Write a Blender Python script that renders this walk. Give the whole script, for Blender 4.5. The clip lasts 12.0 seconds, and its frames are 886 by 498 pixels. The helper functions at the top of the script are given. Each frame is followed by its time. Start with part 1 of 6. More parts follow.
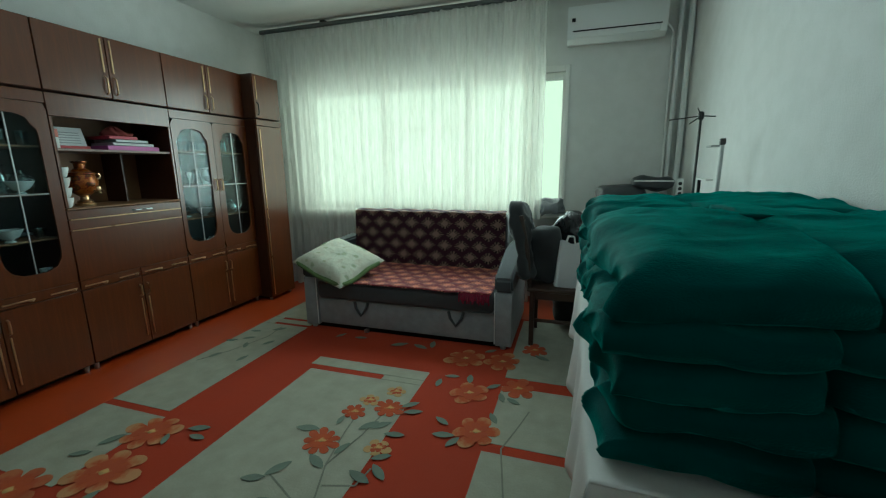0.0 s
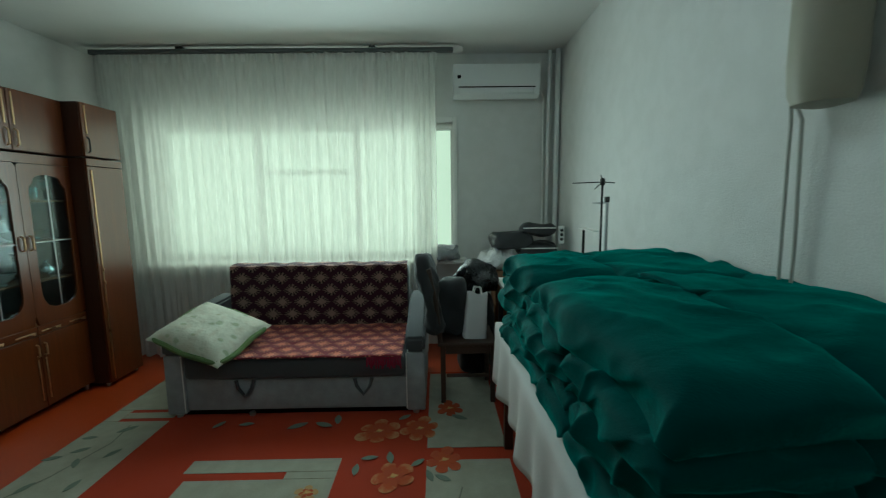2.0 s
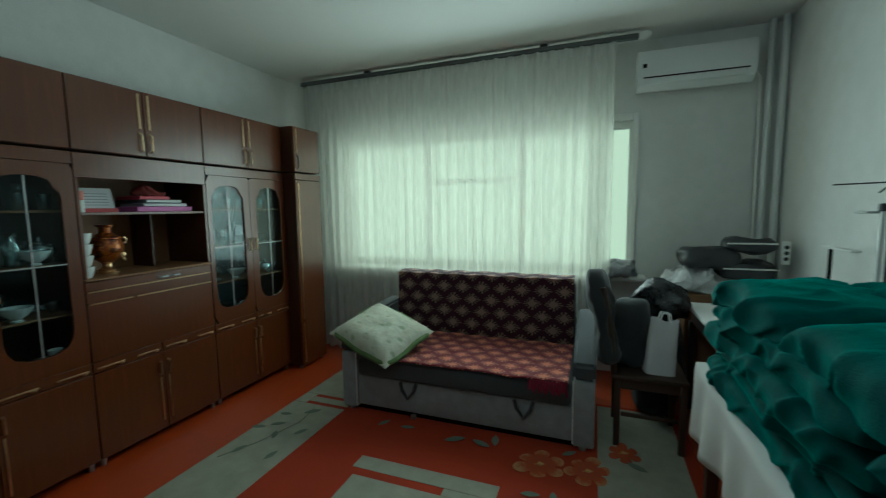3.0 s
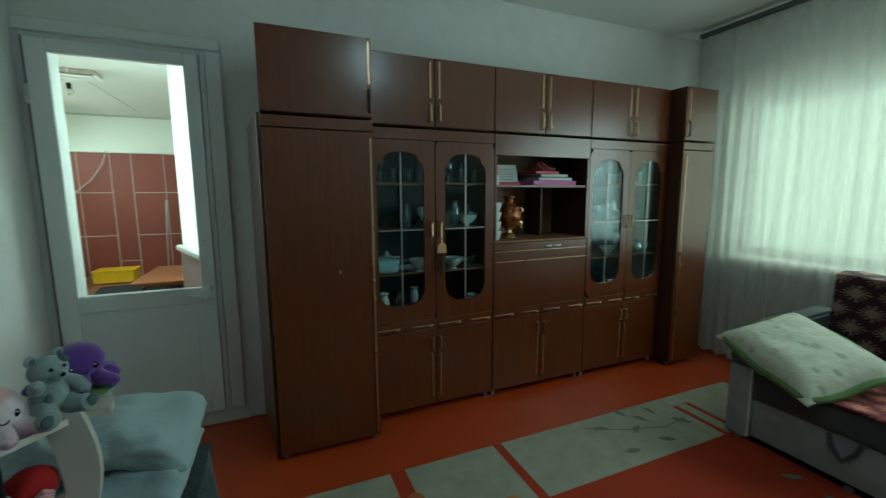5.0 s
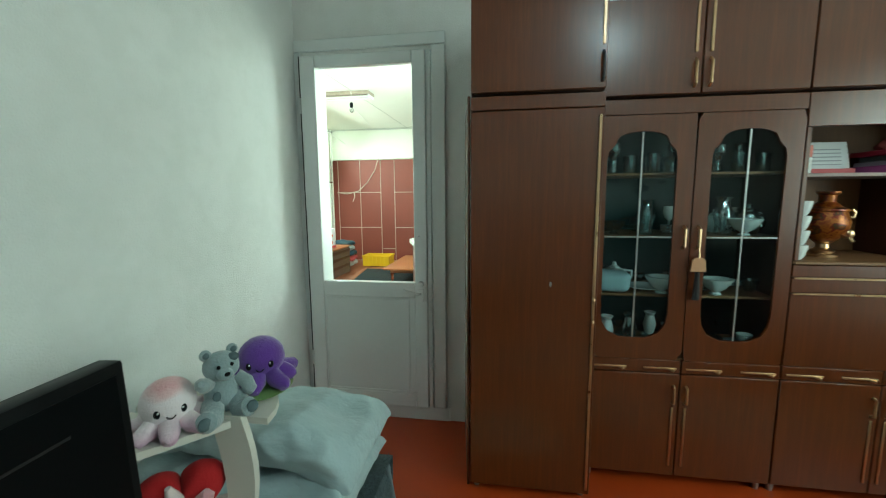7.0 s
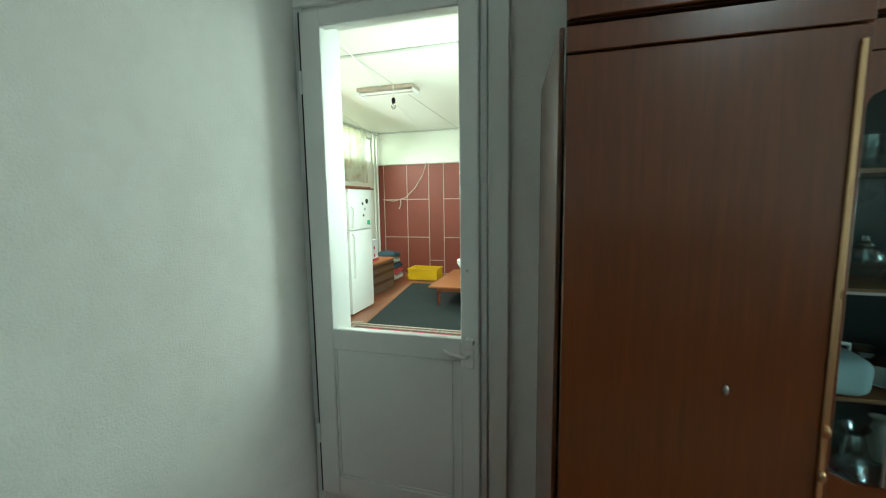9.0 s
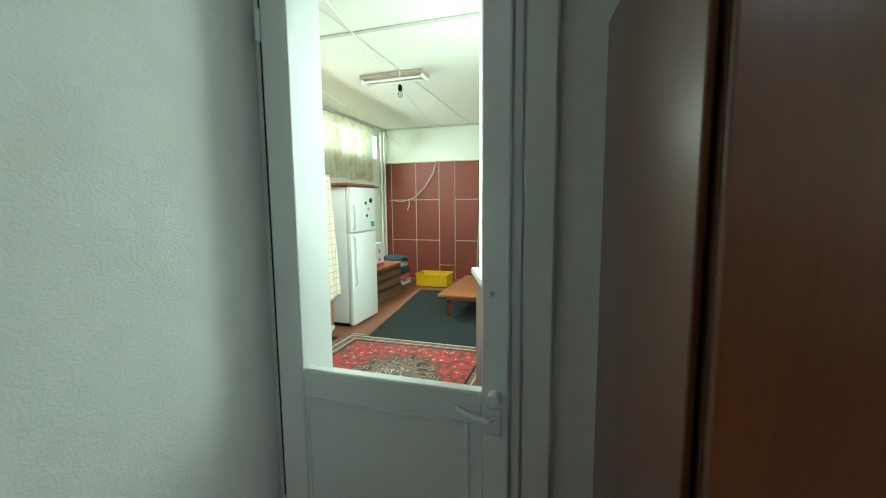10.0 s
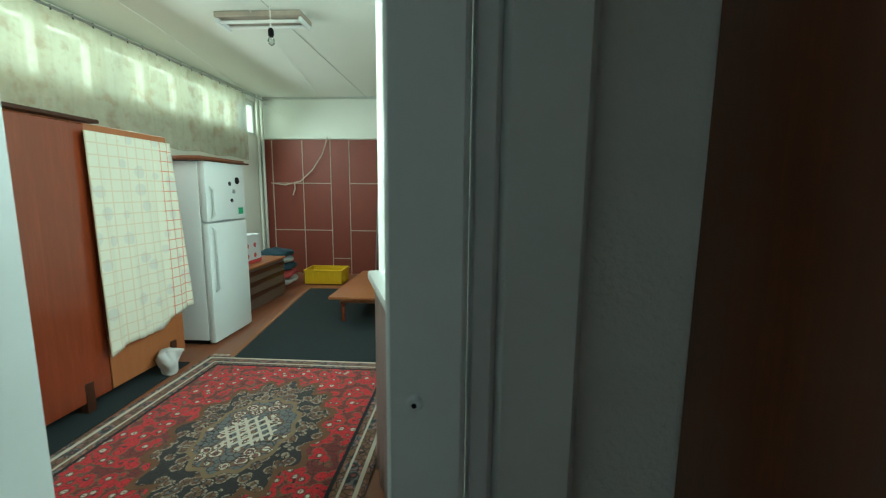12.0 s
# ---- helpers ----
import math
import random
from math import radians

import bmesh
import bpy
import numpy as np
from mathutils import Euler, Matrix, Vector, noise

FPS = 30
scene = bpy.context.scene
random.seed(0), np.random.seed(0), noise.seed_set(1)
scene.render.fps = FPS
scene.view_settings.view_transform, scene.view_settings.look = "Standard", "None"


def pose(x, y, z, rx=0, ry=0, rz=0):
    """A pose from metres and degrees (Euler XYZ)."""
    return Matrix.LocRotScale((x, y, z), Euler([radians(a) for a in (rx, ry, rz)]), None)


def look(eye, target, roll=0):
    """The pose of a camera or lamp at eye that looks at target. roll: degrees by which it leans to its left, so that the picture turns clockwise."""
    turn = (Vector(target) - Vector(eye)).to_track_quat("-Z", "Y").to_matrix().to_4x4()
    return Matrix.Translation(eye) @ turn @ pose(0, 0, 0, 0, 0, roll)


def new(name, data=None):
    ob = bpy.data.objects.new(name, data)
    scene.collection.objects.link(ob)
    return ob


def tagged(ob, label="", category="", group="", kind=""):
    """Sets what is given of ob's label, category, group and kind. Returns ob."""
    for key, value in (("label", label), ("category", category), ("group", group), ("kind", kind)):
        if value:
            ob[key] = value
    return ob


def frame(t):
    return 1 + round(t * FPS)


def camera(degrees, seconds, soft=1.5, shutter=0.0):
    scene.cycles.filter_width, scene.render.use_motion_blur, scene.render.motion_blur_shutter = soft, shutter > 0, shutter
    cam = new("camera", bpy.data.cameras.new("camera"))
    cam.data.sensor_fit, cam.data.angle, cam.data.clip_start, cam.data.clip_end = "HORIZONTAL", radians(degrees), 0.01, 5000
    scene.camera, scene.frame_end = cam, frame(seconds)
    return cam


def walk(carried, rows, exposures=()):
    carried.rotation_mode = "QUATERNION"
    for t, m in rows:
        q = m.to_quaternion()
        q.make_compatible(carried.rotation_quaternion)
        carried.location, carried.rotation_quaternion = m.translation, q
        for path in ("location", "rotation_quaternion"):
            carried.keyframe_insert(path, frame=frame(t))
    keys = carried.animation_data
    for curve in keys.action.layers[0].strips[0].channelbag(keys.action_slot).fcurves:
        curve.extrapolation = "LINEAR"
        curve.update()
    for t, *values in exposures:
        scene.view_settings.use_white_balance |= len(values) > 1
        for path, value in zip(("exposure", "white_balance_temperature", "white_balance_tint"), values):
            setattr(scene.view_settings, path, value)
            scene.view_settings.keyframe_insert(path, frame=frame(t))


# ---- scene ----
cam = camera(95.1, 12.0, soft=1.15, shutter=0.3)
# seconds, eye, target, roll
ROWS = [
    (0, (3.074, -1.727, 1.351), (2.474, 0.139, 0.956), -0.7),
    (0.5, (2.969, -1.645, 1.364), (2.462, 0.252, 0.983), -1.8),
    (1, (2.891, -1.617, 1.403), (2.762, 0.35, 1.066), -1.4),
    (1.5, (2.853, -1.619, 1.478), (2.938, 0.356, 1.174), -0.8),
    (2, (2.789, -1.571, 1.493), (2.815, 0.413, 1.244), -0.7),
    (2.5, (2.721, -1.458, 1.503), (2.423, 0.508, 1.291), -0.5),
    (2.7, (2.699, -1.422, 1.499), (2.229, 0.511, 1.299), -0.7),
    (4.3, (2.487, -1.35, 1.456), (0.977, -0.065, 1.198), -0.2),
    (4.5, (2.459, -1.348, 1.422), (0.824, -0.223, 1.176), -0.2),
    (5, (2.365, -1.365, 1.44), (0.538, -0.597, 1.171), -0.3),
    (5.5, (2.298, -1.344, 1.437), (0.35, -0.975, 1.172), -0.4),
    (6, (2.236, -1.258, 1.425), (0.254, -1.253, 1.155), -0.2),
    (6.5, (2.145, -1.212, 1.415), (0.174, -1.412, 1.14), -0.3),
    (7, (1.959, -1.233, 1.415), (0.001, -1.544, 1.153), -0.4),
    (9, (1.157, -1.397, 1.448), (-0.749, -1.956, 1.213), -0.8),
    (9.5, (0.925, -1.49, 1.452), (-0.976, -2.072, 1.234), -0.8),
    (10, (0.675, -1.547, 1.414), (-1.218, -2.155, 1.192), -0.5),
    (10.5, (0.427, -1.621, 1.404), (-1.471, -2.218, 1.197), -0.1),
    (11, (0.19, -1.71, 1.422), (-1.747, -2.162, 1.209), -0.3),
    (11.5, (0.043, -1.725, 1.406), (-1.927, -1.976, 1.168), 0.2),
    (12, (-0.012, -1.7, 1.375), (-1.989, -1.823, 1.095), 0.5),
]
EXPOSURES = [(0.0, -0.3, 5600, -13), (1.0, -0.4, 5600, -13), (2.0, -0.6, 5600, -13), (2.7, -0.7, 5550, -14), (4.3, -1.05, 5350, -21), (4.5, -1.05, 5350, -21), (5.0, -0.6, 5450, -19), (5.5, 0.05, 5700, -16), (6.0, 0.3, 5900, -15), (7.0, 0.38, 5850, -15), (9.0, 0.02, 5950, -13), (9.5, -0.15, 5900, -13), (10.5, -0.25, 5900, -13), (11.2, -0.8, 5800, -14), (12.0, -0.95, 5550, -14)]
walk(cam, [(t, look(eye, target, roll)) for t, eye, target, roll in ROWS], EXPOSURES)

# ---- light ----
world = bpy.data.worlds.new("sky")
world.use_nodes = True
scene.world = world
wn = world.node_tree
sky = wn.nodes.new("ShaderNodeTexSky")
sky.sky_type, sky.sun_disc = "NISHITA", False
sky.sun_elevation, sky.sun_rotation = radians(38), radians(40)
wn.links.new(sky.outputs[0], wn.nodes["Background"].inputs[0])
wn.nodes["Background"].inputs[1].default_value = 0.1


def lamp(name, kind, m, energy, color=(1, 1, 1), size=(1, 1)):
    data = bpy.data.lights.new(name, kind)
    data.energy, data.color = energy, color
    if kind == "AREA":
        data.shape, data.size, data.size_y = "RECTANGLE", size[0], size[1]
    if kind == "SUN":
        data.angle = radians(10)
    ob = new(name, data)
    ob.matrix_world = m
    return ob


# room: x -0.42 .. 3.97, y -2.5 .. 2.47; veranda beyond the glazed door at x < -0.66
BACKDROP = 1.35
X0, X1, Y0, Y1, ZC = -0.42, 3.97, -2.5, 2.47, 2.85
VX0, VX1, VY0, VY1, VZ = -6.4, -0.6, -4.98, -1.75, 2.8

lamp("sun", "SUN", look((0, 12, 12), (2, 0, 0)), 1.0, (1.0, 0.95, 0.88))
lamp("window_sky", "AREA", look((1.95, 2.08, 1.58), (1.95, 0, 1.4)), 37, (0.94, 1.0, 0.98), (1.9, 1.3))
lamp("outer_sky", "AREA", look((1.5, 2.46, 1.56), (1.5, 0, 1.5)), 23, (1.0, 1.0, 0.84), (2.8, 1.28))
lamp("veranda_outer_sky", "AREA", look((-3.9, -5.6, 2.5), (-3.9, 0, 2.4)), 115, (0.95, 1.0, 0.8), (4.6, 0.7))
lamp("veranda_sky", "AREA", look((-3.7, -4.6, 2.2), (-3.7, -3.2, 1.1)), 92, (0.97, 1.0, 0.93), (4.2, 0.4))
lamp("veranda_side_sky", "AREA", look((-1.95, -1.3, 1.8), (-1.95, -4, 0.7)), 125, (0.95, 1.0, 0.93), (1.9, 1.4))


# ---- node help ----
class Nodes:
    def __init__(self, name):
        self.m = bpy.data.materials.new(name)
        self.m.use_nodes = True
        self.t = self.m.node_tree
        self.b = self.t.nodes["Principled BSDF"]

    def put(self, socket, v):
        if isinstance(v, bpy.types.NodeSocket):
            self.t.links.new(v, socket)
        elif v is not None:
            if hasattr(socket.default_value, "__len__") and not hasattr(v, "__len__"):
                v = (v, v, v)
            if hasattr(socket.default_value, "__len__") and len(socket.default_value) == 4 and len(v) == 3:
                v = (*v, 1)
            socket.default_value = v

    def math(self, op, a, b=None, c=None):
        n = self.t.nodes.new("ShaderNodeMath")
        n.operation = op
        for i, v in enumerate((a, b, c)):
            self.put(n.inputs[i], v)
        return n.outputs[0]

    def coord(self, scale=(1, 1, 1), turn=(0, 0, 0)):
        c = self.t.nodes.new("ShaderNodeTexCoord")
        mp = self.t.nodes.new("ShaderNodeMapping")
        self.t.links.new(c.outputs["Object"], mp.inputs["Vector"])
        mp.inputs["Scale"].default_value = scale
        mp.inputs["Rotation"].default_value = turn
        return mp.outputs[0]

    def xyz(self, vec):
        n = self.t.nodes.new("ShaderNodeSeparateXYZ")
        self.put(n.inputs[0], vec)
        return n.outputs[0], n.outputs[1], n.outputs[2]

    def noise(self, vec, scale, detail=4, rough=0.55):
        n = self.t.nodes.new("ShaderNodeTexNoise")
        self.put(n.inputs["Vector"], vec)
        n.inputs["Scale"].default_value, n.inputs["Detail"].default_value, n.inputs["Roughness"].default_value = scale, detail, rough
        return n.outputs["Fac"]

    def voronoi(self, vec, scale, feature="F1", out="Distance"):
        n = self.t.nodes.new("ShaderNodeTexVoronoi")
        n.feature = feature
        self.put(n.inputs["Vector"], vec)
        n.inputs["Scale"].default_value = scale
        return n.outputs[out]

    def ramp(self, fac, stops, hard=False):
        n = self.t.nodes.new("ShaderNodeValToRGB")
        self.put(n.inputs[0], fac)
        e = n.color_ramp.elements
        if hard:
            n.color_ramp.interpolation = "CONSTANT"
        while len(e) < len(stops):
            e.new(0.5)
        for el, (p, c) in zip(e, stops):
            el.position, el.color = p, (*c, 1)
        return n.outputs[0]

    def mix(self, fac, a, b, kind="MIX"):
        n = self.t.nodes.new("ShaderNodeMix")
        n.data_type, n.blend_type = "RGBA", kind
        self.put(n.inputs[0], fac)
        self.put(n.inputs[6], a)
        self.put(n.inputs[7], b)
        return n.outputs[2]

    def random(self):
        return self.t.nodes.new("ShaderNodeObjectInfo").outputs["Random"]

    def bump(self, height, strength, dist=0.01):
        n = self.t.nodes.new("ShaderNodeBump")
        self.put(n.inputs["Height"], height)
        n.inputs["Strength"].default_value, n.inputs["Distance"].default_value = strength, dist
        self.t.links.new(n.outputs[0], self.b.inputs["Normal"])

    def set(self, **kw):
        for k, v in kw.items():
            self.put(self.b.inputs[k.replace("_", " ")], v)
        return self.m


def tint(c, k):
    return tuple(min(1, v * k) for v in c)


def stuff_mat(name, color, rough=0.6, big=2.0, fine=60.0, var=0.16, bump=0.1, metal=0.0, scale=(1, 1, 1), coat=0.0, sheen=0.0, dist=0.004):
    """A worn surface: stains at one scale, grain at another, fine relief."""
    n = Nodes(name)
    v = n.coord(scale)
    a, b = n.noise(v, big, 3), n.noise(v, fine, 4)
    col = n.mix(a, tint(color, 1 - var), tint(color, 1 + var))
    col = n.mix(n.math("MULTIPLY", b, 0.35), col, tint(color, 1 - 1.6 * var))
    n.bump(b, bump, dist)
    n.set(Base_Color=col, Roughness=n.math("MULTIPLY_ADD", a, 0.18, rough - 0.09), Metallic=metal, Coat_Weight=coat, Coat_Roughness=0.12, Sheen_Weight=sheen)
    return n.m


def wood_mat(name, dark, light, rough=0.3, along=(26, 26, 1.4), coat=0.3, bump=0.04, spec=0.5):
    n = Nodes(name)
    v = n.coord(along)
    a = n.noise(v, 1.6, 6, 0.62)
    fine = n.noise(v, 7.0, 3)
    blot = n.noise(n.coord(), 2.3, 2)
    col = n.ramp(a, [(0.25, tuple(0.55 * p + 0.45 * q for p, q in zip(dark, light))), (0.5, tuple(0.4 * p + 0.6 * q for p, q in zip(dark, light))), (0.8, light)])
    col = n.mix(n.math("MULTIPLY", fine, 0.55), col, dark)
    col = n.mix(n.math("MULTIPLY", blot, 0.35), col, tint(light, 0.8))
    n.bump(fine, bump, 0.002)
    n.set(Base_Color=col, Roughness=n.math("MULTIPLY_ADD", blot, 0.2, rough - 0.1), Coat_Weight=coat, Coat_Roughness=0.24, Specular_IOR_Level=spec)
    return n.m


def glass_mat(name, color=(0.9, 0.95, 0.93)):
    n = Nodes(name)
    tr = n.t.nodes.new("ShaderNodeBsdfTransparent")
    tr.inputs[0].default_value = (*color, 1)
    gl = n.t.nodes.new("ShaderNodeBsdfGlossy")
    gl.inputs["Roughness"].default_value = 0.12
    fr = n.t.nodes.new("ShaderNodeFresnel")
    fr.inputs[0].default_value = 1.28
    mx = n.t.nodes.new("ShaderNodeMixShader")
    n.t.links.new(fr.outputs[0], mx.inputs[0])
    n.t.links.new(tr.outputs[0], mx.inputs[1])
    n.t.links.new(gl.outputs[0], mx.inputs[2])
    n.t.links.new(mx.outputs[0], n.t.nodes["Material Output"].inputs[0])
    return n.m


def sheer_mat(name, color, clear, weave=900.0):
    """Thin curtain cloth: part open weave, part cloth that lets light through."""
    n = Nodes(name)
    df, tl, tr = (n.t.nodes.new("ShaderNodeBsdf" + k) for k in ("Diffuse", "Translucent", "Transparent"))
    a = n.noise(n.coord(), 3.0, 3)
    col = n.mix(a, tint(color, 0.92), color)
    for s in (df, tl):
        n.t.links.new(col, s.inputs[0])
    m1, m2 = n.t.nodes.new("ShaderNodeMixShader"), n.t.nodes.new("ShaderNodeMixShader")
    m1.inputs[0].default_value = 0.55
    n.t.links.new(df.outputs[0], m1.inputs[1])
    n.t.links.new(tl.outputs[0], m1.inputs[2])
    f = n.math("MULTIPLY_ADD", n.noise(n.coord((1, 1, 0.15)), 40.0, 2), 0.25, clear - 0.12)
    n.put(m2.inputs[0], f)
    n.t.links.new(m1.outputs[0], m2.inputs[1])
    n.t.links.new(tr.outputs[0], m2.inputs[2])
    n.t.links.new(m2.outputs[0], n.t.nodes["Material Output"].inputs[0])
    return n.m


# ---- materials ----
def plaster():
    n = Nodes("whitewashed_plaster")
    v = n.coord()
    a, b, c = n.noise(v, 0.9, 3), n.noise(v, 9.0, 5), n.noise(v, 140.0, 3)
    col = n.mix(a, (0.62, 0.62, 0.6), (0.79, 0.79, 0.77))
    col = n.mix(n.math("MULTIPLY", n.ramp(b, [(0.4, (0, 0, 0)), (0.62, (1, 1, 1))]), 0.3), col, (0.6, 0.6, 0.57))
    n.bump(n.math("ADD", n.math("MULTIPLY", b, 0.6), n.math("MULTIPLY", c, 0.3)), 0.6, 0.012)
    n.set(Base_Color=col, Roughness=0.9)
    return n.m


PLASTER = plaster()
CEILING = stuff_mat("ceiling_paint", (0.72, 0.72, 0.7), 0.9, 1.1, 30, 0.06, 0.12)
WHITE_PAINT = stuff_mat("old_white_gloss_paint", (0.7, 0.72, 0.71), 0.42, 3.0, 45, 0.08, 0.12, coat=0.1)
PVC = stuff_mat("white_window_frame", (0.75, 0.75, 0.72), 0.4, 3, 40, 0.05, 0.04)
FLOOR_RED = stuff_mat("orange_red_floor_paint", (0.4, 0.048, 0.006), 0.42, 1.6, 24, 0.2, 0.06, coat=0.12)
UNIT = wood_mat("dark_lacquered_veneer", (0.028, 0.006, 0.001), (0.165, 0.037, 0.0035), 0.34, coat=1.0, bump=0.08, spec=0.3)
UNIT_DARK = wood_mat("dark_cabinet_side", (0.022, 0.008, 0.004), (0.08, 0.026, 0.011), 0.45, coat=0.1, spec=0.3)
UNIT_IN = wood_mat("cabinet_inside", (0.12, 0.06, 0.024), (0.28, 0.13, 0.05), 0.55, coat=0.0)
# Dark teal stands in for glass reflections over the dim cabinet interior.
CABINET_BACK = stuff_mat("reflection_teal_back", (0.02, 0.034, 0.036), 0.3, 3, 60, 0.2, 0.03)
GOLD = stuff_mat("brass_trim", (0.62, 0.42, 0.24), 0.3, 6, 80, 0.12, 0.04, metal=1.0)
DARK_METAL = stuff_mat("dark_metal", (0.05, 0.05, 0.05), 0.4, 6, 80, 0.15, 0.05, metal=0.8)
CHROME = stuff_mat("dull_steel", (0.45, 0.46, 0.46), 0.38, 6, 80, 0.15, 0.05, metal=0.9)
GLASS = glass_mat("clear_glass")
CABINET_GLASS = glass_mat("cabinet_glass", (0.85, 0.94, 0.94))
TULLE = sheer_mat("white_tulle", (0.86, 0.87, 0.84), 0.28)
BLACK = stuff_mat("black_plastic", (0.006, 0.0065, 0.007), 0.4, 5, 90, 0.2, 0.03)
SCREEN = stuff_mat("dark_screen", (0.002, 0.003, 0.0035), 0.4, 2, 60, 0.1, 0.0)
for mm in (SCREEN, BLACK):
    mm.node_tree.nodes["Principled BSDF"].inputs["Specular IOR Level"].default_value = 0.1


# ---- mesh help ----
def rbox(bm, x0, x1, y0, y1, z0, z1, r=0.004, seg=1):
    """A box with its edges rounded off by r."""
    t = bmesh.new()
    bmesh.ops.create_cube(t, size=1)
    for v in t.verts:
        v.co = Vector(((x0 + x1) / 2 + v.co.x * (x1 - x0), (y0 + y1) / 2 + v.co.y * (y1 - y0), (z0 + z1) / 2 + v.co.z * (z1 - z0)))
    r = min(r, 0.45 * min(abs(x1 - x0), abs(y1 - y0), abs(z1 - z0)))
    if r > 0:
        bmesh.ops.bevel(t, geom=t.edges[:], offset=r, segments=seg, affect="EDGES", profile=0.5)
    me = bpy.data.meshes.new("tmp")
    t.to_mesh(me)
    t.free()
    bm.from_mesh(me)
    bpy.data.meshes.remove(me)
    return bm


def box(*a, **k):
    return rbox(bmesh.new(), *a, **k)


def tube(bm, pts, radius, sides=10, caps=True):
    """A round bar along points; radius may be one number or one for each point."""
    pts = [Vector(p) for p in pts]
    rad = radius if hasattr(radius, "__len__") else [radius] * len(pts)
    rings = []
    for i, p in enumerate(pts):
        d = (pts[min(i + 1, len(pts) - 1)] - pts[max(i - 1, 0)]).normalized()
        u = d.orthogonal().normalized() if i == 0 else (u - d * u.dot(d)).normalized()
        w = d.cross(u)
        rings.append([bm.verts.new(p + (u * math.cos(a) + w * math.sin(a)) * rad[i]) for a in (2 * math.pi * k / sides for k in range(sides))])
    for r0, r1 in zip(rings, rings[1:]):
        for k in range(sides):
            bm.faces.new((r0[k], r0[(k + 1) % sides], r1[(k + 1) % sides], r1[k]))
    if caps:
        bm.faces.new(rings[0][::-1])
        bm.faces.new(rings[-1])
    return bm


def lathe(bm, profile, cx=0, cy=0, z=0, sides=24, sx=1, sy=1):
    """A turned body from (radius, height) pairs."""
    rings = [[bm.verts.new((cx + r * sx * math.cos(2 * math.pi * k / sides), cy + r * sy * math.sin(2 * math.pi * k / sides), z + h)) for k in range(sides)] for r, h in profile]
    for r0, r1 in zip(rings, rings[1:]):
        for k in range(sides):
            bm.faces.new((r0[k], r0[(k + 1) % sides], r1[(k + 1) % sides], r1[k]))
    bm.faces.new(rings[0][::-1])
    bm.faces.new(rings[-1])
    return bm


def plate(bm, outline, axis, a, b):
    """A flat plate from an outline of (u, v), between a and b along axis x, y or z."""
    def at(u, v, w):
        return {"x": (w, u, v), "y": (u, w, v), "z": (u, v, w)}[axis]
    lo, hi = [bm.verts.new(at(u, v, a)) for u, v in outline], [bm.verts.new(at(u, v, b)) for u, v in outline]
    n = len(outline)
    bm.faces.new(lo[::-1]), bm.faces.new(hi)
    for i in range(n):
        bm.faces.new((lo[i], lo[(i + 1) % n], hi[(i + 1) % n], hi[i]))
    return bm


def ring_plate(bm, outer, inner, axis, a, b):
    """A plate with a hole; both outlines have the same number of points."""
    def at(u, v, w):
        return {"x": (w, u, v), "y": (u, w, v), "z": (u, v, w)}[axis]
    n = len(outer)
    vs = [[bm.verts.new(at(u, v, w)) for u, v in o] for o in (outer, inner) for w in (a, b)]
    oa, ob_, ia, ib = vs
    for i in range(n):
        j = (i + 1) % n
        bm.faces.new((oa[i], oa[j], ia[j], ia[i])), bm.faces.new((ob_[i], ib[i], ib[j], ob_[j]))
        bm.faces.new((oa[i], ob_[i], ob_[j], oa[j])), bm.faces.new((ia[i], ia[j], ib[j], ib[i]))
    return bm


def soft(bm, sx, sy, sz, cx=0, cy=0, cz=0, power=4.0, lump=0.02, freq=3.0, seed=0, n=14, sag=0.0, m=None):
    """A stuffed or folded soft body: a box-like ball with lumps."""
    t = bmesh.new()
    bmesh.ops.create_cube(t, size=2)
    bmesh.ops.subdivide_edges(t, edges=t.edges[:], cuts=n, use_grid_fill=True)
    off = Vector((seed * 7.3, seed * 3.1, seed * 1.7))
    for v in t.verts:
        c = v.co
        k = (abs(c.x) ** power + abs(c.y) ** power + abs(c.z) ** power) ** (1 / power)
        d = c / k
        p = Vector((d.x * sx / 2, d.y * sy / 2, d.z * sz / 2))
        q = noise.noise_vector(p * freq + off) * lump + noise.noise_vector(p * freq * 3.1 + off) * lump * 0.35
        p += q
        p.z -= sag * (d.x * d.x + d.y * d.y)
        v.co = (m @ p if m else p) + Vector((cx, cy, cz))
    me = bpy.data.meshes.new("tmp")
    t.to_mesh(me)
    t.free()
    bm.from_mesh(me)
    bpy.data.meshes.remove(me)
    return bm


def ball(bm, c, r, m=None, seg=14):
    t = bmesh.new()
    bmesh.ops.create_uvsphere(t, u_segments=seg, v_segments=max(6, seg * 2 // 3), radius=1)
    rr = r if hasattr(r, "__len__") else (r, r, r)
    for v in t.verts:
        p = Vector((v.co.x * rr[0], v.co.y * rr[1], v.co.z * rr[2]))
        v.co = (m @ p if m else p) + Vector(c)
    me = bpy.data.meshes.new("tmp")
    t.to_mesh(me)
    t.free()
    bm.from_mesh(me)
    bpy.data.meshes.remove(me)
    return bm


def sheet(bm, f, nu, nv, thick=0.0):
    """A cloth or panel from f(u, v) with u, v from 0 to 1."""
    g = [[bm.verts.new(f(i / nu, j / nv)) for j in range(nv + 1)] for i in range(nu + 1)]
    faces = [bm.faces.new((g[i][j], g[i + 1][j], g[i + 1][j + 1], g[i][j + 1])) for i in range(nu) for j in range(nv)]
    if thick:
        bmesh.ops.recalc_face_normals(bm, faces=faces)
        bmesh.ops.solidify(bm, geom=faces, thickness=thick)
    return bm


